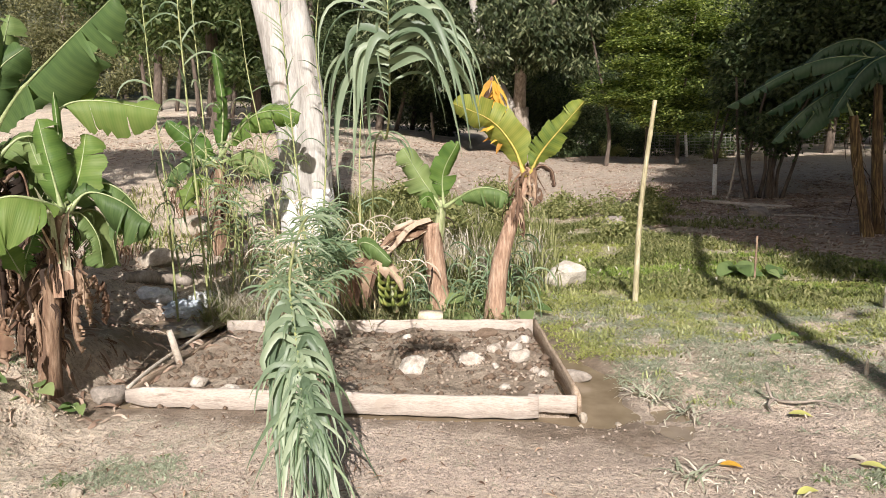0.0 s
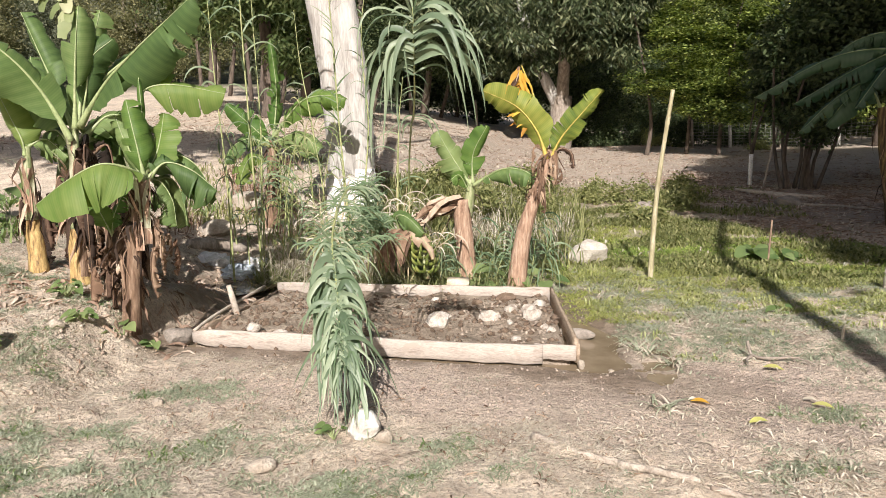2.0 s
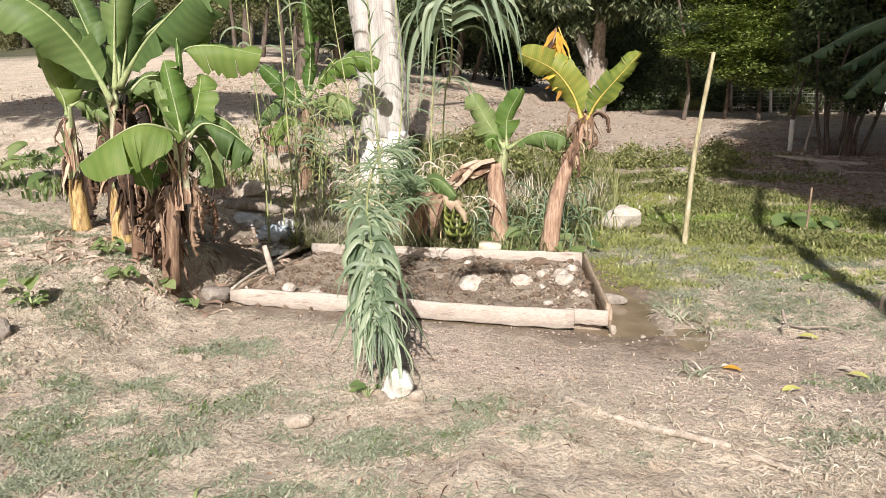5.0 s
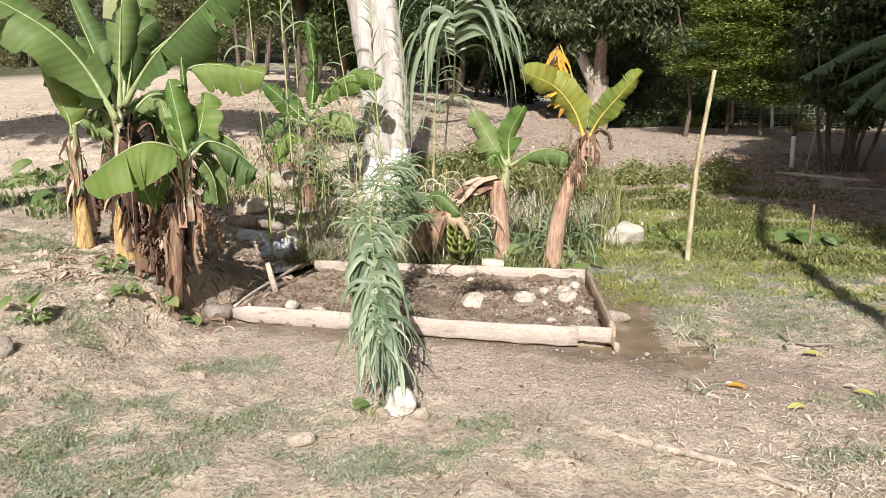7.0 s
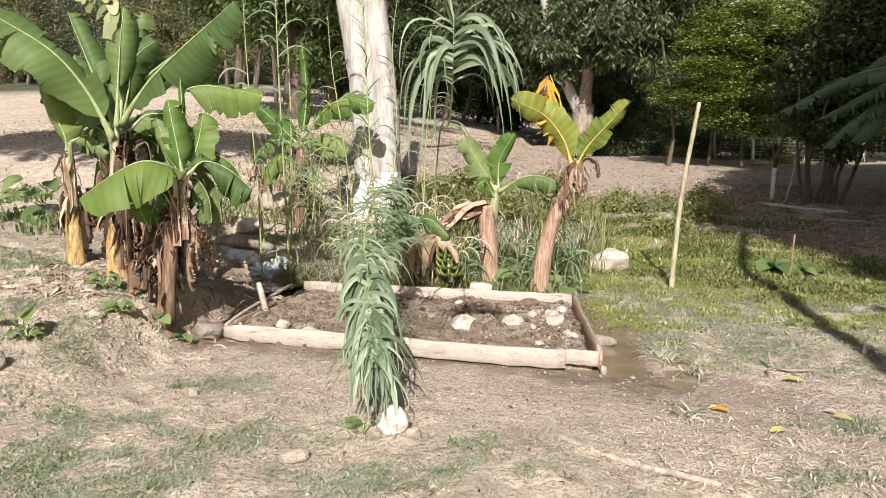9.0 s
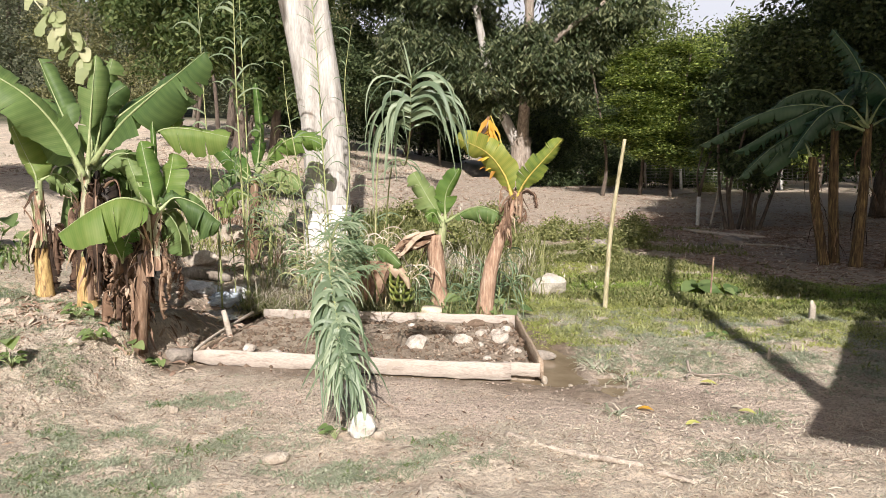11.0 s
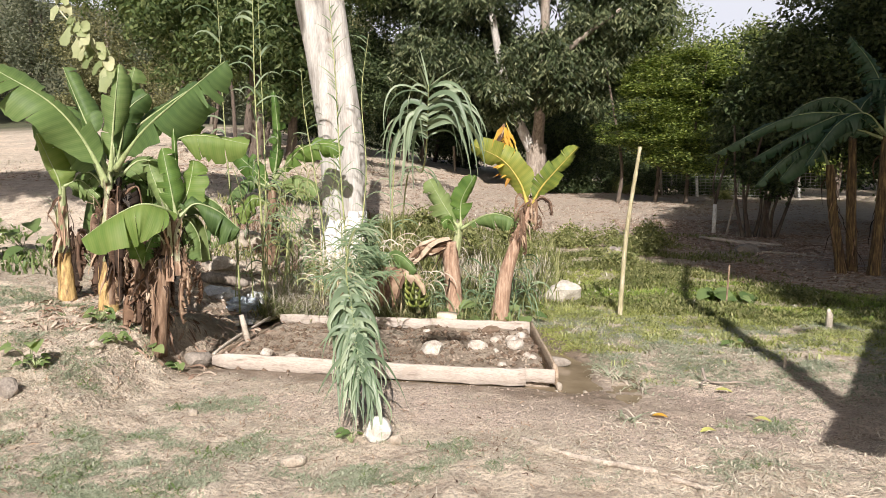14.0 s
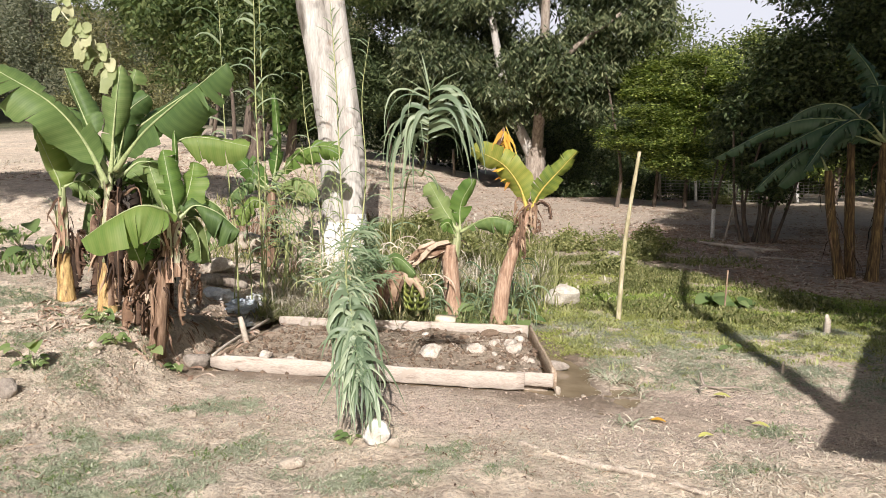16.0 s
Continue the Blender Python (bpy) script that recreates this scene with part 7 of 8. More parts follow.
def build_dark_tree():
    t = tree("dense dark bushy tree with many leaning stems, in shade")
    z = gz(6.0, 12.3)
    rnd = random.Random(4)
    for k in range(9):
        a = rnd.uniform(-1.2, 1.2)
        limb(t, "stem", [(6.0 + 0.09 * (k - 4), 12.3 + rnd.uniform(-0.15, 0.15), z - 0.1), (6.05 + 0.13 * (k - 4) + a * 0.1, 12.3, z + 0.9), (6.3 + 0.27 * (k - 4), 12.3 + a, z + 2.5)], 0.05, 0.02, "bark_dark", 9, 7)
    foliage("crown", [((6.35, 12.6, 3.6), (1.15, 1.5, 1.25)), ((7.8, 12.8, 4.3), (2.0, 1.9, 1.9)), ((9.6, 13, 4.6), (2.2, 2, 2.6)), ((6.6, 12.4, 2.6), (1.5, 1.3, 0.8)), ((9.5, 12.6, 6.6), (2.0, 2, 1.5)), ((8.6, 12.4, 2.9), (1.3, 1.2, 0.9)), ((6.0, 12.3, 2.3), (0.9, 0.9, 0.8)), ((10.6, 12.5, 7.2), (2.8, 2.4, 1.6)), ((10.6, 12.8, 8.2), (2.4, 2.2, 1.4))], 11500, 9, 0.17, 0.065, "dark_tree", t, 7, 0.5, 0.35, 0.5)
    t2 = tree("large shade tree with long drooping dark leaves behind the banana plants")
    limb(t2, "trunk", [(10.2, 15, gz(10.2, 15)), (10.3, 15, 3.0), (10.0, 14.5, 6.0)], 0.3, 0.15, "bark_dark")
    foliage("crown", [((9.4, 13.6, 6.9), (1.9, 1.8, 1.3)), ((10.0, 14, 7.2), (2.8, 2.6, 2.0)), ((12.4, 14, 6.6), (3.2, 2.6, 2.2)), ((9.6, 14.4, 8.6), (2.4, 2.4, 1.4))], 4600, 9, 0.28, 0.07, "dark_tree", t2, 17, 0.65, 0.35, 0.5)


def build_leafy_west():
    t = tree("mango tree with hanging clusters of glossy green leaves over dark trunks")
    z = gz(-8, 15)
    limb(t, "trunk", [(-7.3, 15, z - 0.1), (-7.2, 15, 3.2), (-7.4, 15, 6.5)], 0.26, 0.14, "bark_dark")
    limb(t, "trunk", [(-6.4, 15.4, z - 0.1), (-6.3, 15.4, 3.2), (-6.0, 15, 6.5)], 0.18, 0.1, "bark_dark")
    foliage("crown", [((-8.4, 14.2, 5.7), (2.0, 1.7, 1.6)), ((-6.2, 14.3, 6.0), (1.8, 1.6, 1.7)), ((-6.2, 14.2, 3.9), (0.9, 1.0, 0.9)), ((-7.6, 14.8, 7.4), (3.2, 2.0, 1.6)), ((-10.4, 15.5, 7.2), (2.2, 2.0, 1.3)), ((-5.0, 15, 7.6), (2.0, 1.8, 1.2))], 3600, 10, 0.26, 0.08, "mango_lit", t, 9, 0.6, 0.4, 0.6)


def bush(label, blobs, clusters, per, ln_, wd, mat, seed, trunks=(), fall=0.3, hollow=0.4, name="tree", category="tree", group=""):
    t = thing(name, label, category, group)
    for a, b, r in trunks:
        mid = (Vector(a) + Vector(b)) / 2 + Vector((0.15, 0, 0))
        limb(t, "trunk", [a, mid, b], r, r * 0.5, "bark_dark" if mat != "pale_tree" else "bark", 8, 7)
    foliage("crown", blobs, clusters, per, ln_, wd, mat, t, seed, fall, hollow, 0.8)
    return t


def build_far_trees():
    rnd = random.Random(12)
    # thicket behind the mango
    for k in range(13):
        x = -13 + 2.6 * k + rnd.uniform(-0.6, 0.6)
        y = 33 + rnd.uniform(-2, 3)
        z = gz(x, y)
        h = rnd.uniform(4.0, 6.5)
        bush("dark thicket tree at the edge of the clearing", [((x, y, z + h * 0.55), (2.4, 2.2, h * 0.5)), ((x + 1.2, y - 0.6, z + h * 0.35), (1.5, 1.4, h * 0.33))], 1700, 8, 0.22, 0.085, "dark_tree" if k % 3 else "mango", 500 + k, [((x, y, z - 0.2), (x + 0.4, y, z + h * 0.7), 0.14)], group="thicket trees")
    # yellowish trees on the rise
    for k in range(16):
        x = -26 + 4.0 * k + rnd.uniform(-1, 1)
        y = 58 + rnd.uniform(-5, 12)
        z = gz(x, y)
        h = rnd.uniform(6.5, 10.0)
        bush("dry yellow-green tree on the far rise", [((x, y, z + h * 0.6), (4.2, 3.4, h * 0.42)), ((x + 2.4, y - 1, z + h * 0.45), (2.6, 2.2, h * 0.3))], 2400, 8, 0.32, 0.13, "pale_tree", 540 + k, [((x, y, z - 0.3), (x + 0.5, y, z + h * 0.7), 0.2)], group="hill trees")
    for k, (x, y, h) in enumerate(((6.4, 41, 12.0), (9.4, 43, 10.5), (13.2, 42, 9.6))):
        z = gz(x, y)
        bush("tall olive-yellow tree rising behind the fence", [((x, y, z + h * 0.62), (2.6, 2.4, h * 0.36)), ((x + 1.4, y - 0.8, z + h * 0.4), (1.8, 1.6, h * 0.26)), ((x - 1.2, y, z + h * 0.28), (1.6, 1.4, h * 0.22))], 2400, 8, 0.3, 0.11, "far_tree", 560 + k, [((x, y, z - 0.3), (x + 0.5, y, z + h * 0.8), 0.2)], group="hill trees")
    # trees along the field to the west
    for k in range(9):
        x = -52 + 4.6 * k + rnd.uniform(-1, 1)
        y = 46 - 0.10 * (k - 4) ** 2 + rnd.uniform(-2, 2)
        z = gz(x, y)
        h = rnd.uniform(9, 14)
        bush("tall grey-green tree at the far edge of the field", [((x, y, z + h * 0.62), (3.2, 3.0, h * 0.38)), ((x + 1.6, y - 1, z + h * 0.36), (2.4, 2.0, h * 0.26)), ((x - 1.4, y - 0.5, z + h * 0.2), (2.0, 1.8, h * 0.2))], 2600, 8, 0.3, 0.10, "grey_tree" if k % 2 else "pale_tree", 570 + k, [((x, y, z - 0.3), (x + 0.6, y, z + h * 0.85), 0.26), ((x + 1, y, z - 0.3), (x + 1.8, y - 0.5, z + h * 0.6), 0.16)], group="field trees")
    # dark trees behind the pale trunk
    for k, (x, y, h) in enumerate(((-11.5, 24, 8.5), (-8.2, 26, 7.0), (-5.6, 28, 6.2), (-14.8, 26, 10))):
        z = gz(x, y)
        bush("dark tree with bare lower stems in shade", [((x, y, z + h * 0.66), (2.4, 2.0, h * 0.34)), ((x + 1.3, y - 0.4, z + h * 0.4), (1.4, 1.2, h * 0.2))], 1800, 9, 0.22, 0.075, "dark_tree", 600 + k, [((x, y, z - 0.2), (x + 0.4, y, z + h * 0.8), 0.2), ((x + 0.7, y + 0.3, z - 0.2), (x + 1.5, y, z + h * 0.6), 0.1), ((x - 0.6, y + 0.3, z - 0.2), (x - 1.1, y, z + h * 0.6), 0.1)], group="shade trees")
    for k, (x, y, r) in enumerate(((2.75, 9.2, 0.5), (2.3, 7.4, 0.32), (1.7, 9.8, 0.45), (3.3, 10.4, 0.4), (0.6, 7.6, 0.35), (-0.2, 5.6, 0.4), (0.3, 10.5, 0.5), (-0.9, 6.6, 0.45), (4.3, 26.4, 0.6), (8.3, 26.2, 0.5))):
        z = gz(x, y)
        bush("low green shrub on the weedy slope", [((x, y, z + r * 0.5), (r, r * 0.9, r * 0.62)), ((x + r * 0.6, y, z + r * 0.3), (r * 0.6, r * 0.5, r * 0.4))], 240, 8, 0.09, 0.035, "weed_dull", 640 + k, name="shrub", category="shrub", group="slope shrubs", hollow=0.2)
    # undergrowth in front of the fence
    for k in range(11):
        x, y, r = 0.9 + 0.85 * k + rnd.uniform(-0.3, 0.3), 27.6 + rnd.uniform(-0.4, 1.0), rnd.uniform(0.8, 1.2)
        z = gz(x, y)
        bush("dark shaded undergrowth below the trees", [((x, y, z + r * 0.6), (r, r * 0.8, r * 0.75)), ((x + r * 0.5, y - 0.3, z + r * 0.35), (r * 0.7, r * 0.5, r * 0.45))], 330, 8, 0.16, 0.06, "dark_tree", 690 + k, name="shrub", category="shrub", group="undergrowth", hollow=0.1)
    # east side
    for k, (x, y, h) in enumerate(((12.5, 26, 8), (16, 24, 9), (9.2, 31, 7), (20, 30, 10))):
        z = gz(x, y)
        bush("yellow-green tree beyond the fence", [((x, y, z + h * 0.6), (2.8, 2.4, h * 0.4)), ((x - 1.3, y - 0.4, z + h * 0.35), (1.8, 1.5, h * 0.25))], 1600, 8, 0.24, 0.09, "bright_tree", 620 + k, [((x, y, z - 0.2), (x + 0.4, y, z + h * 0.8), 0.18)], group="fence trees")


def build_shade_casters():
    """Out of view, placed for their shade: a tall slender tree with a wide crown and the roof of an open shed behind
    the camera, and two more trees.
    """
    t = tree("tall slender tree with a wide high crown beside the shed")
    limb(t, "trunk", [(3.62, -5.3, gz(3.62, -5.3) - 0.1), (3.70, -5.3, 2.0), (3.80, -5.3, 3.9), (4.08, -5.3, 5.7), (4.06, -5.3, 6.35), (4.36, -5.3, 7.35), (4.9, -5.3, 8.7), (5.67, -5.3, 10.4)], 0.10, 0.06, "bark", 40, 10)
    foliage("crown", [((5.7, -3.5, 9.3), (1.2, 1.5, 1.0)), ((7.8, -4.6, 9.6), (2.2, 2.6, 1.8)), ((10.6, -4.8, 9.4), (2.4, 2.8, 2.0)), ((13.4, -4.6, 9.2), (2.4, 2.8, 2.2)), ((9.0, -2.0, 10.6), (3.0, 2.0, 1.4)), ((6.4, -3.0, 9.4), (1.8, 1.6, 1.3)), ((7.8, 1.2, 8.6), (2.5, 1.5, 1.5)), ((11.0, 1.2, 8.6), (2.4, 1.6, 1.6)), ((8.1, -7.6, 9.3), (2.0, 1.7, 1.3))], 14000, 10, 0.36, 0.18, "mango", t, 30, 0.4, 0.0, 0.6)
    # added crowns that keep sun off the dark trees
    t = tree("unseen broad dark tree added to shade the east of the yard")
    limb(t, "trunk", [(13, 0, 0), (13, 0, 4), (12.6, 1, 9), (11.6, 3.4, 12.4)], 0.35, 0.12, "bark")
    foliage("crown", [((9.0, 2.2, 9.6), (2.2, 2.2, 2.0)), ((12.0, 2.0, 10.0), (2.6, 2.4, 2.6)), ((9.8, 2.2, 12.4), (2.3, 2.0, 2.2)), ((12.4, 3.0, 13.6), (2.4, 2.2, 2.2)), ((15.5, 2, 9.5), (3, 3, 3)), ((14, -2, 7.0), (3, 3, 2.4))], 7600, 10, 0.34, 0.16, "mango", t, 31, 0.4, 0.0, 0.6)
    # added crown that lays a shaded band across the west field
    t = tree("unseen spreading tree behind the yard, added to shade the west")
    limb(t, "trunk", [(-3.6, -6.4, gz(-3.6, -6.4) - 0.1), (-3.7, -6.2, 4), (-4.2, -4.5, 8.4)], 0.22, 0.12, "bark")
    foliage("crown", [((-2.6, -3.0, 9.4), (1.5, 1.3, 1.0)), ((-5.2, -3.2, 9.5), (2.0, 1.5, 1.1)), ((-8.2, -3.4, 9.6), (2.0, 1.5, 1.2))], 2600, 10, 0.34, 0.16, "mango", t, 32, 0.4, 0.0, 0.6)
    s = thing("shed", "open shed with a low sheet roof on wooden posts", "shed")
    e1, e2, c = Vector((0.427, 0.904, 0)), Vector((0.904, -0.427, 0)), Vector((3.24, -4.66, 2.6))
    bm = bmesh.new()
    rows = []
    for i in range(41):
        p = c + e2 * (i * 0.1)
        z = 0.018 * math.sin(i * 2.2)
        rows.append([bm.verts.new(q) for q in (p + Vector((0, 0, z)), p + e1 * 4.2 + Vector((0, 0, z)), p + e1 * 4.2 + Vector((0, 0, z + 0.012)), p + Vector((0, 0, z + 0.012)))])
    for r0, r1 in zip(rows, rows[1:]):
        for k in range(4):
            bm.faces.new((r0[k], r0[(k + 1) % 4], r1[(k + 1) % 4], r1[k]))
    part("roof", bm, "sheet", s)
    for a, b in ((0.5, 0.4), (3.8, 0.4), (0.5, 3.6), (3.8, 3.6)):
        p = c + e1 * a + e2 * b
        limb(s, "post", [(p.x, p.y, gz(p.x, p.y) - 0.1), (p.x, p.y, 2.58)], 0.06, 0.055, "stick", 6, 8)


build_pale_tree()
build_mango()
build_bright_tree()
build_dark_tree()
build_leafy_west()
build_far_trees()
build_shade_casters()

# ---- poles, fence, stones and small things ----


def build_pole():
    pts = curve_pts([(2.05, 3.2, gz(2.05, 3.2) - 0.15), (2.10, 3.16, 0.9), (2.22, 3.13, 1.90)], 26)
    bm = bmesh.new()
    tube(bm, pts, [0.029 - 0.009 * i / 25 + (0.003 if i % 6 == 3 else 0) for i in range(26)], 9)
    tagged(part("bamboo_pole", bm, "bamboo", None), "yellow-green bamboo pole planted upright in the grass", "pole")
    bm = bmesh.new()
    tube(bm, curve_pts([(3.42, 4.1, gz(3.42, 4.1) - 0.1), (3.46, 4.15, 0.5)], 6), [0.011] * 6, 6)
    tagged(part("stake", bm, "log", None), "thin rusty brown stake in the grass", "stake")
    bm = bmesh.new()
    tube(bm, curve_pts([(4.13, 2.72, gz(4.13, 2.72) - 0.1), (4.135, 2.72, 0.1), (4.12, 2.72, 0.21)], 7), [0.040, 0.036, 0.033, 0.033, 0.031, 0.026, 0.012], 9, 0.22)
    tagged(part("stump", bm, "stick", None), "short pale bamboo stump beside the ditch", "stump")
    bm = bmesh.new()
    tube(bm, curve_pts([(3.08, 0.68, gz(3.08, 0.68) - 0.05), (3.085, 0.68, gz(3.08, 0.68) + 0.10)], 5), [0.016, 0.016, 0.014, 0.012, 0.006], 7, 0.1)
    tagged(part("peg", bm, "stick", None), "small pale peg stuck in the ground", "peg")
    for ctrl, r in (([(1.11, -1.28, 0.018), (1.29, -1.39, 0.014), (1.50, -1.475, 0.014)], 0.020), ([(1.49, -1.48, 0.012), (1.64, -1.545, 0.014), (1.80, -1.615, 0.008)], 0.019), ([(1.84, -1.64, 0.006), (1.93, -1.69, 0.008), (2.03, -1.75, 0.004)], 0.016)):
        bm = bmesh.new()
        z0, z1 = gz(*ctrl[0][:2]), gz(*ctrl[-1][:2])
        tube(bm, [p + Vector((0, 0, z0 + (z1 - z0) * i / 13 - 0.004)) for i, p in enumerate(curve_pts(ctrl, 14))], [r * (1 + 0.12 * math.sin(i * 2.3) - 0.02 * i) for i in range(14)], 8, 0.3)
        tagged(part("branch", bm, "stick_old", None), "pale broken branch half sunk in the dry ground", "branch", "branch pieces")
    for k, (a, b, r) in enumerate((((4.66, 11.0), (6.0, 10.6), 0.05), ((4.5, 11.3), (5.6, 10.3), 0.035), ((4.9, 9.3), (6.2, 8.9), 0.02))):
        bm = bmesh.new()
        pts = curve_pts([(*a, 0.04), ((a[0] + b[0]) / 2, (a[1] + b[1]) / 2 + 0.08, 0.03), (*b, 0.03)], 12)
        tube(bm, [p + Vector((0, 0, gz(p.x, p.y))) for p in pts], [r * (1 - 0.03 * i) for i in range(12)], 7, 0.15)
        tagged(part("branch", bm, "stick", None), "fallen grey branch under the shade trees", "branch")
    # twig with a curl on the trodden earth
    z = gz(2.45, 0.28)
    tw = thing("twig", "forked dead root twig on trodden earth", "twig")
    for ctrl in ([(2.40, 0.36, z + 0.10), (2.42, 0.30, z + 0.02), (2.53, 0.22, z + 0.03), (2.66, 0.24, z + 0.035), (2.76, 0.16, z + 0.015)], [(2.42, 0.30, z + 0.02), (2.37, 0.22, z + 0.015), (2.36, 0.12, z + 0.012)]):
        bm = bmesh.new()
        tube(bm, curve_pts(ctrl, 10), [0.012 - 0.0008 * i for i in range(10)], 6, 0.15)
        part("fork", bm, "twig", tw)
    # log and washed-up cloth in the gully
    bm = bmesh.new()
    tube(bm, curve_pts([(-2.78, 2.50, gz(-2.7, 2.45) + 0.05), (-2.5, 2.62, gz(-2.5, 2.6) + 0.06), (-2.24, 2.78, gz(-2.3, 2.73) + 0.03)], 12), [0.045, 0.062, 0.066, 0.064, 0.068, 0.063, 0.066, 0.06, 0.064, 0.058, 0.056, 0.035], 11, 0.16)
    tagged(part("log", bm, "bark", None), "short brown log lying across the muddy gully", "log")
    for k, (c, s, mt, lab) in enumerate((((-2.42, 2.36, gz(-2.42, 2.36) + 0.02), (0.46, 0.22, 0.17), "cloth", "grey-white wet cloth bundle at the gully"), ((-2.06, 2.24, gz(-2.06, 2.24) + 0.02), (0.36, 0.28, 0.20), "cloth_blue", "bluish wet cloth bundle in the mud"), ((-1.92, 2.42, gz(-1.92, 2.42) + 0.02), (0.3, 0.2, 0.17), "cloth", "crumpled pale cloth by the reeds"))):
        bm = bmesh.new()
        bmesh.ops.create_icosphere(bm, subdivisions=4, radius=1)
        for v in bm.verts:
            q = 1 + 0.42 * noise.noise(v.co * 2.6 + Vector((k * 7, 0, 0))) + 0.10 * noise.noise(v.co * Vector((3, 9, 6)).length + v.co * 4)
            v.co = Vector((v.co.x * s[0] * q / 2, v.co.y * s[1] * q / 2, v.co.z * s[2] * q / 2))
        ob = part("cloth", bm, mt, None)
        ob.location = c
        ob.rotation_euler = (0, 0.1 * k, -0.2 + 0.5 * k)
        tagged(ob, lab, "cloth")


def build_fence():
    f = thing("wire_fence", "old wire fence with white posts at the end of the clearing", "fence")
    xs = [-3.0, 5.95, 7.45, 9.4, 11.6, 13.8]
    for k, x in enumerate(xs):
        limb(f, "post", [(x, 27 + 0.05 * k, gz(x, 27) - 0.1), (x - 0.08, 27 + 0.05 * k, gz(x, 27) + 1.15)], 0.07, 0.06, "lime" if k in (2, 4) else "bark", 6, 8)
    for k in range(8):
        z = 0.12 + 0.13 * k
        limb(f, "wire", [(x, 27 + 0.05 * j, gz(x, 27) + z) for j, x in enumerate(xs[1:])], 0.008, 0.008, "wire", 20, 4)
    for k in range(40):
        x = 5.95 + 0.2 * k
        limb(f, "wire", [(x, 27.05, gz(x, 27) + 0.1), (x, 27.05, gz(x, 27) + 1.05)], 0.006, 0.006, "wire", 3, 4)


def build_sapling():
    t = thing("sapling", "slim sapling with a limewashed foot", "sapling")
    z = gz(5.15, 13)
    limb(t, "trunk", [(5.15, 13, z), (5.16, 13, z + 0.7)], 0.05, 0.045, "lime", 6, 8)
    limb(t, "trunk", [(5.16, 13, z + 0.7), (5.3, 13, z + 1.4), (5.6, 13, z + 2.4)], 0.042, 0.02, "bark_dark", 8, 7)
    limb(t, "branch", [(5.16, 13, z + 0.8), (5.1, 13, z + 1.2), (5.22, 13, z + 1.9)], 0.03, 0.015, "bark_dark", 8, 7)
    foliage("crown", [((5.7, 12.9, z + 2.9), (0.6, 0.7, 0.8)), ((5.4, 12.8, z + 2.3), (0.5, 0.5, 0.5))], 420, 8, 0.14, 0.05, "dark_tree", t, 55)
    bm = bmesh.new()
    tube(bm, curve_pts([(5.3, 12.4, gz(5.3, 12.4)), (5.45, 12.4, 1.2), (5.62, 12.4, 2.0)], 10), [0.024] * 10, 7, 0.1)
    tagged(part("prop", bm, "stick", None), "leaning pale pole propped against the dark tree", "pole")


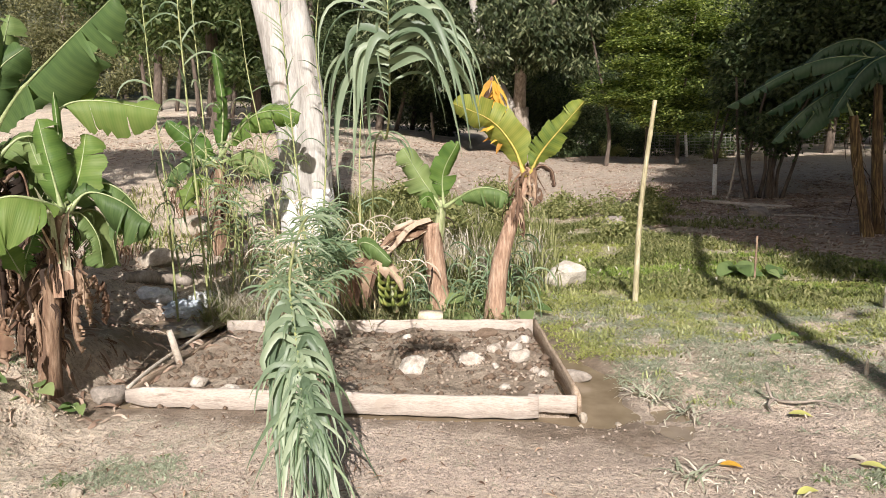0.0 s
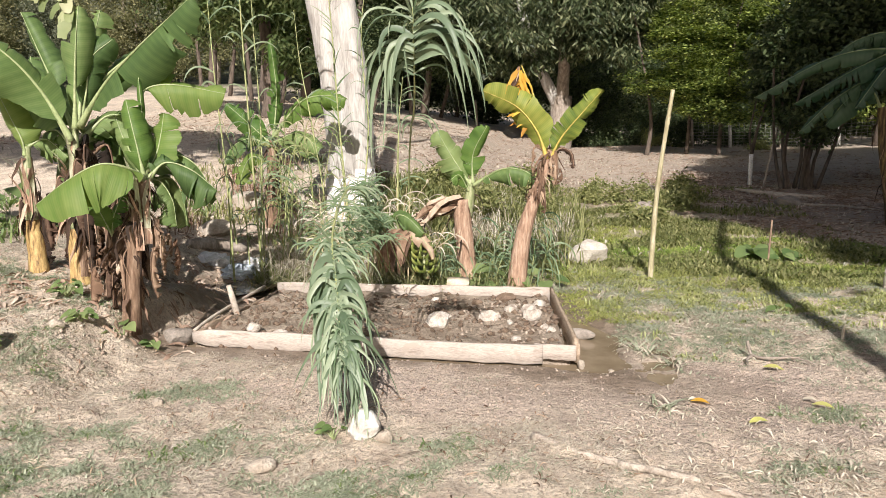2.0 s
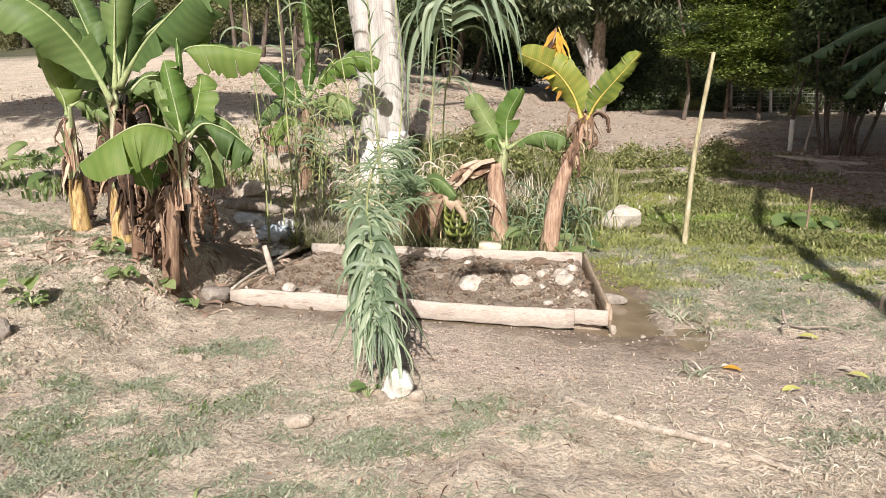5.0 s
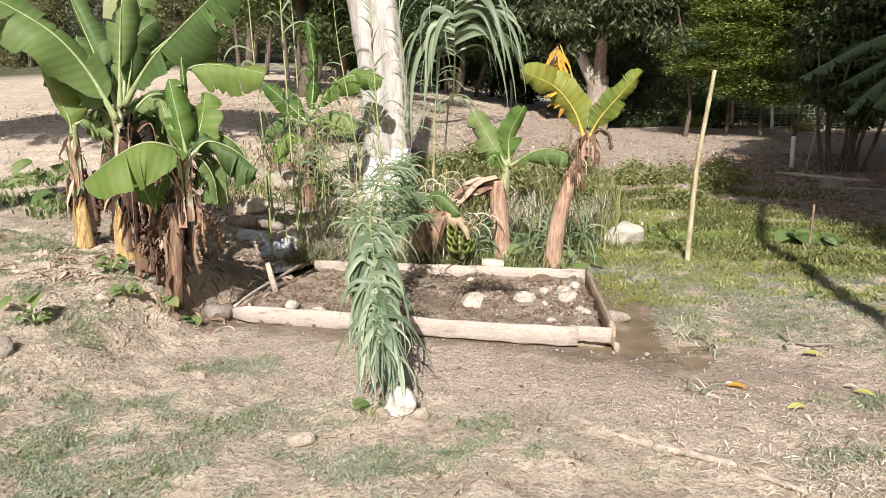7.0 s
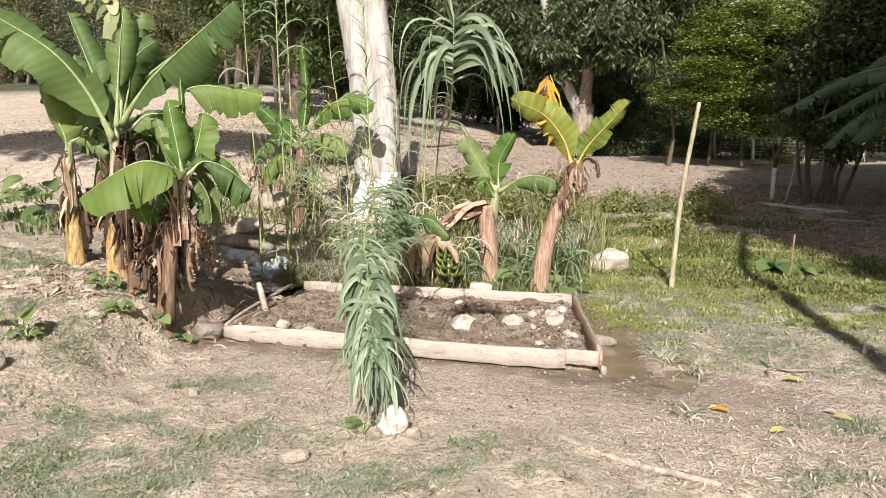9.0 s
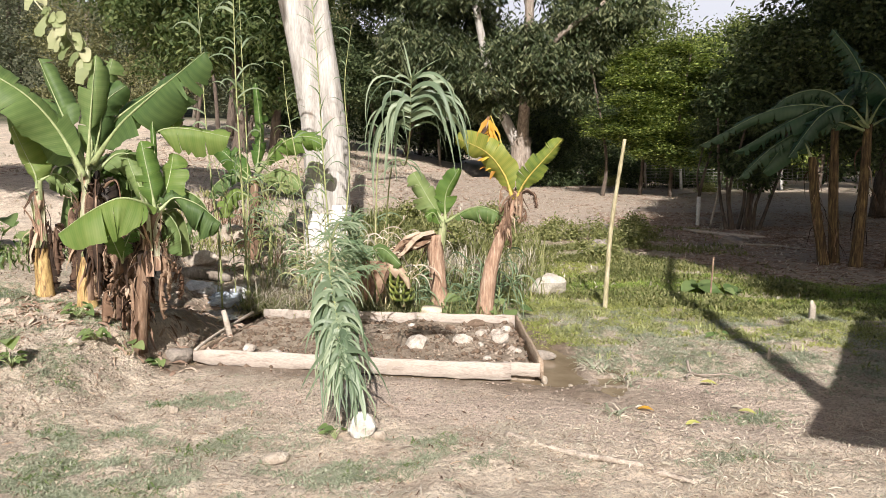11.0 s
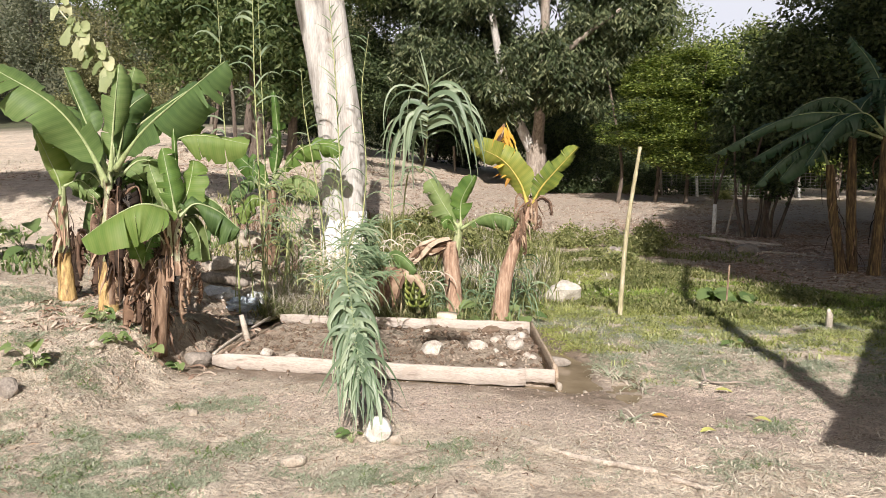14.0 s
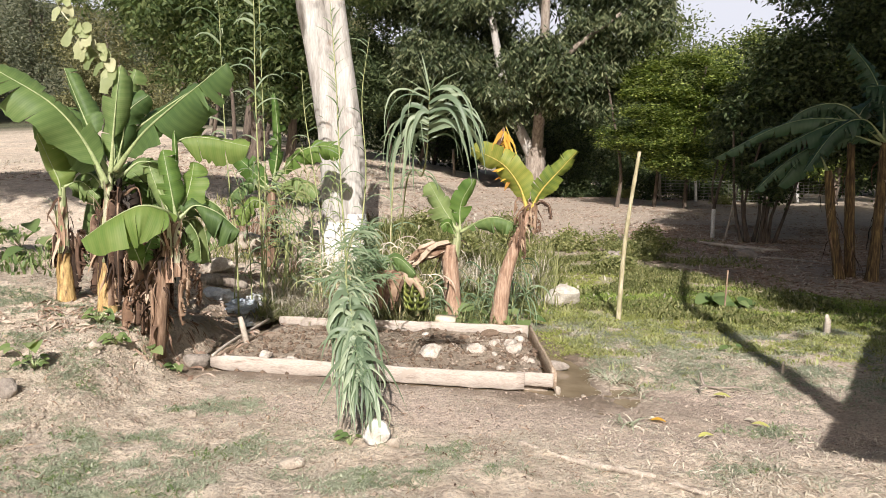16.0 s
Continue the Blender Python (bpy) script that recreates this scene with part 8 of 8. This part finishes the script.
def build_stones():
    rock("stone", (0.31, -1.33, gz(0.31, -1.33)), (0.17, 0.15, 0.155), "stone_white", "chalk-white stone under the hanging reed tip", 1, "loose stones", sink=0.18, cut=0.55)
    rock("stone", (1.42, 3.9, gz(1.42, 3.9)), (0.52, 0.32, 0.30), "stone_pale", "large pale angular rock in the green grass", 2, "loose stones", sink=0.12, cut=0.5)
    rock("stone", (-0.05, -1.68, gz(-0.05, -1.68)), (0.13, 0.1, 0.07), "stone", "flat pale stone on the clay", 3, "loose stones")
    rock("stone", (-0.94, -1.05, gz(-0.94, -1.05)), (0.06, 0.05, 0.05), "stone", "small pale stone on the clay", 4, "loose stones")
    rock("stone", (-1.91, -0.58, gz(-1.91, -0.58)), (0.1, 0.08, 0.08), "stone", "small pale stone at the foot of the bank", 5, "loose stones")
    rock("stone", (-2.05, -1.26, gz(-2.05, -1.26)), (0.14, 0.11, 0.14), "stone_grey", "grey upright stone in trodden earth", 6, "loose stones")
    rock("stone", (2.38, 8.2, gz(2.38, 8.2)), (0.6, 0.4, 0.36), "stone_grey", "grey boulder on the weedy slope", 7, "loose stones")
    rock("stone", (5.0, 9.3, gz(5, 9.3)), (0.5, 0.4, 0.25), "stone_grey", "grey boulder in the shade", 8, "loose stones")
    rock("stone", (1.52, -0.02, gz(1.52, -0.02)), (0.05, 0.05, 0.04), "stone", "small pale pebble by the puddle", 9, "loose stones")
    rock("stone", (1.335, 0.0, -0.02), (0.05, 0.05, 0.07), "stone", "small pale pebble at the corner of the bed", 10, "loose stones")
    rock("stone", (-1.53, 0.16, gz(-1.53, 0.16)), (0.24, 0.2, 0.16), "stone_grey", "earthy grey stone at the end of the front board", 11, "loose stones")
    rock("stone", (-2.8, 3.2, gz(-2.8, 3.2)), (0.5, 0.35, 0.22), "stone", "pale rock on the bank above the gully", 12, "loose stones")
    rock("stone", (-3.0, 4.6, gz(-3, 4.6)), (0.8, 0.5, 0.3), "stone", "pale rock on the bank above the gully", 13, "loose stones")
    rock("stone", (-2.2, 5.0, gz(-2.2, 5.0)), (1.0, 0.5, 0.35), "stone", "broad pale rock below the tree", 14, "loose stones")
    rock("stone", (0.42, -1.36, gz(0.42, -1.36)), (0.08, 0.07, 0.07), "stone", "small stone beside the white one", 15, "loose stones")
    rock("stone", (1.3, 0.75, -0.02), (0.3, 0.07, 0.09), "stone_grey", "muddy stick-like stone against the side board", 16, "loose stones")
    bm = bmesh.new()
    bmesh.ops.create_cube(bm, size=1)
    bmesh.ops.bevel(bm, geom=bm.edges[:], offset=0.08, segments=2, affect="EDGES")
    for v in bm.verts:
        v.co = Vector((v.co.x * 0.2, v.co.y * 0.1, v.co.z * 0.085)) + 0.006 * noise.noise_vector(v.co * 5)
    ob = part("brick", bm, "brick", None)
    ob.location, ob.rotation_euler = (0.24, 1.90, 0.135), (0.25, 0.05, 0.1)
    tagged(ob, "pale clay brick lying behind the back board", "brick")


def broad_weed(at, n, size, seed, label, mat="weed", high=0.12):
    """A low plant of a few heart-shaped leaves on stalks."""
    rnd = random.Random(seed)
    t = thing("weed", label, "weed", "broad-leaved weeds")
    base = Vector((at[0], at[1], gz(*at)))
    for k in range(n):
        a = rnd.uniform(0, 6.28)
        out = Vector((math.cos(a), math.sin(a), 0))
        top = base + out * high * rnd.uniform(0.3, 1.2) + Vector((0, 0, high * rnd.uniform(0.5, 1.2)))
        bm = bmesh.new()
        tube(bm, [base, base.lerp(top, 0.5) + Vector((0, 0, 0.02)), top], [0.004, 0.003, 0.002], 5)
        part("stalk", bm, "rib", t)
        bm = bmesh.new()
        s = size * rnd.uniform(0.6, 1.2)
        d = (out + Vector((0, -0.4, rnd.uniform(-0.5, 0.2)))).normalized()
        strip(bm, [top + d * s * q - Vector((0, 0, 0.25 * s * q * q)) for q in (-0.2, 0, 0.25, 0.5, 0.75, 1.0)], [s * w for w in (0.5, 0.85, 0.9, 0.7, 0.4, 0.03)], Vector((0, -0.5, 1)), 0.25)
        part("leaf", bm, mat, t)


def build_weeds():
    for k, (x, y, n, s, h) in enumerate(((-1.70, -0.22, 4, 0.11, 0.12), (-1.86, -0.42, 14, 0.05, 0.07), (-2.22, -0.85, 4, 0.10, 0.16), (-2.1, -0.95, 14, 0.05, 0.08), (-2.2, -0.1, 16, 0.06, 0.09), (0.16, -1.33, 6, 0.045, 0.06), (0.42, 2.15, 4, 0.17, 0.12), (0.22, 2.2, 3, 0.2, 0.18), (1.0, 2.3, 4, 0.15, 0.15), (0.56, 2.3, 3, 0.14, 0.2),
                                             (3.45, 4.9, 7, 0.24, 0.10), (3.75, 4.7, 6, 0.2, 0.09), (2.9, 1.6, 7, 0.06, 0.08), (-4.4, 2.2, 9, 0.2, 0.25), (-5.0, 2.6, 8, 0.2, 0.3), (-1.55, -0.1, 4, 0.08, 0.06))):
        broad_weed((x, y), n, s, 800 + k, "low broad-leaved green weed on bare earth", "weed", h)
    # grey-green tufts on the trodden earth
    for k, (x, y) in enumerate(((1.80, 0.30), (1.70, 0.42), (1.76, -0.70), (2.15, 1.3), (1.92, 0.16))):
        rnd = random.Random(900 + k)
        t = thing("grass_tuft", "withered grey-green grass tuft on trodden earth", "grass tuft", "grass tufts")
        for j in range(16):
            a = rnd.uniform(0, 6.28)
            p = Vector((x + rnd.uniform(-0.05, 0.05), y + rnd.uniform(-0.05, 0.05), gz(x, y)))
            line = droop_line(p, Vector((math.cos(a), math.sin(a), rnd.uniform(0.5, 1.4))), rnd.uniform(0.1, 0.24), 0.7, 6)
            for q in line:
                q.z = max(q.z, gz(q.x, q.y) + 0.008)
            bm = bmesh.new()
            strip(bm, line, [0.010, 0.012, 0.011, 0.009, 0.006, 0.001], Vector((0, 0, 1)), 0.3)
            part("blade", bm, "sage" if j % 3 else "straw", t)
    # fallen leaves
    for k, (x, y, mt, s) in enumerate(((1.963, -0.575, "banana_gold", 0.10), (2.2, -0.84, "fallen_yellow", 0.10), (2.50, 0.10, "fallen_yellow", 0.12), (2.58, -0.57, "fallen_yellow", 0.11), (2.54, -0.49, "straw", 0.08), (1.93, -0.55, "straw", 0.05))):
        rnd = random.Random(950 + k)
        a = rnd.uniform(-0.6, 0.6)
        d = Vector((math.cos(a), math.sin(a), 0))
        p = Vector((x, y, gz(x, y) + 0.016))
        bm = bmesh.new()
        strip(bm, [p + d * s * (q - 0.5) + Vector((0, 0, 0.012 * math.sin(q * 3))) for q in (0, 0.2, 0.4, 0.6, 0.8, 1)], [s * w for w in (0.06, 0.3, 0.38, 0.34, 0.2, 0.02)], Vector((0.1, -0.3, 1)), 0.3)
        tagged(part("fallen_leaf", bm, mt, None), "fallen leaf lying on the clay", "leaf", "fallen leaves")


build_pole()
build_fence()
build_sapling()
build_stones()
build_weeds()
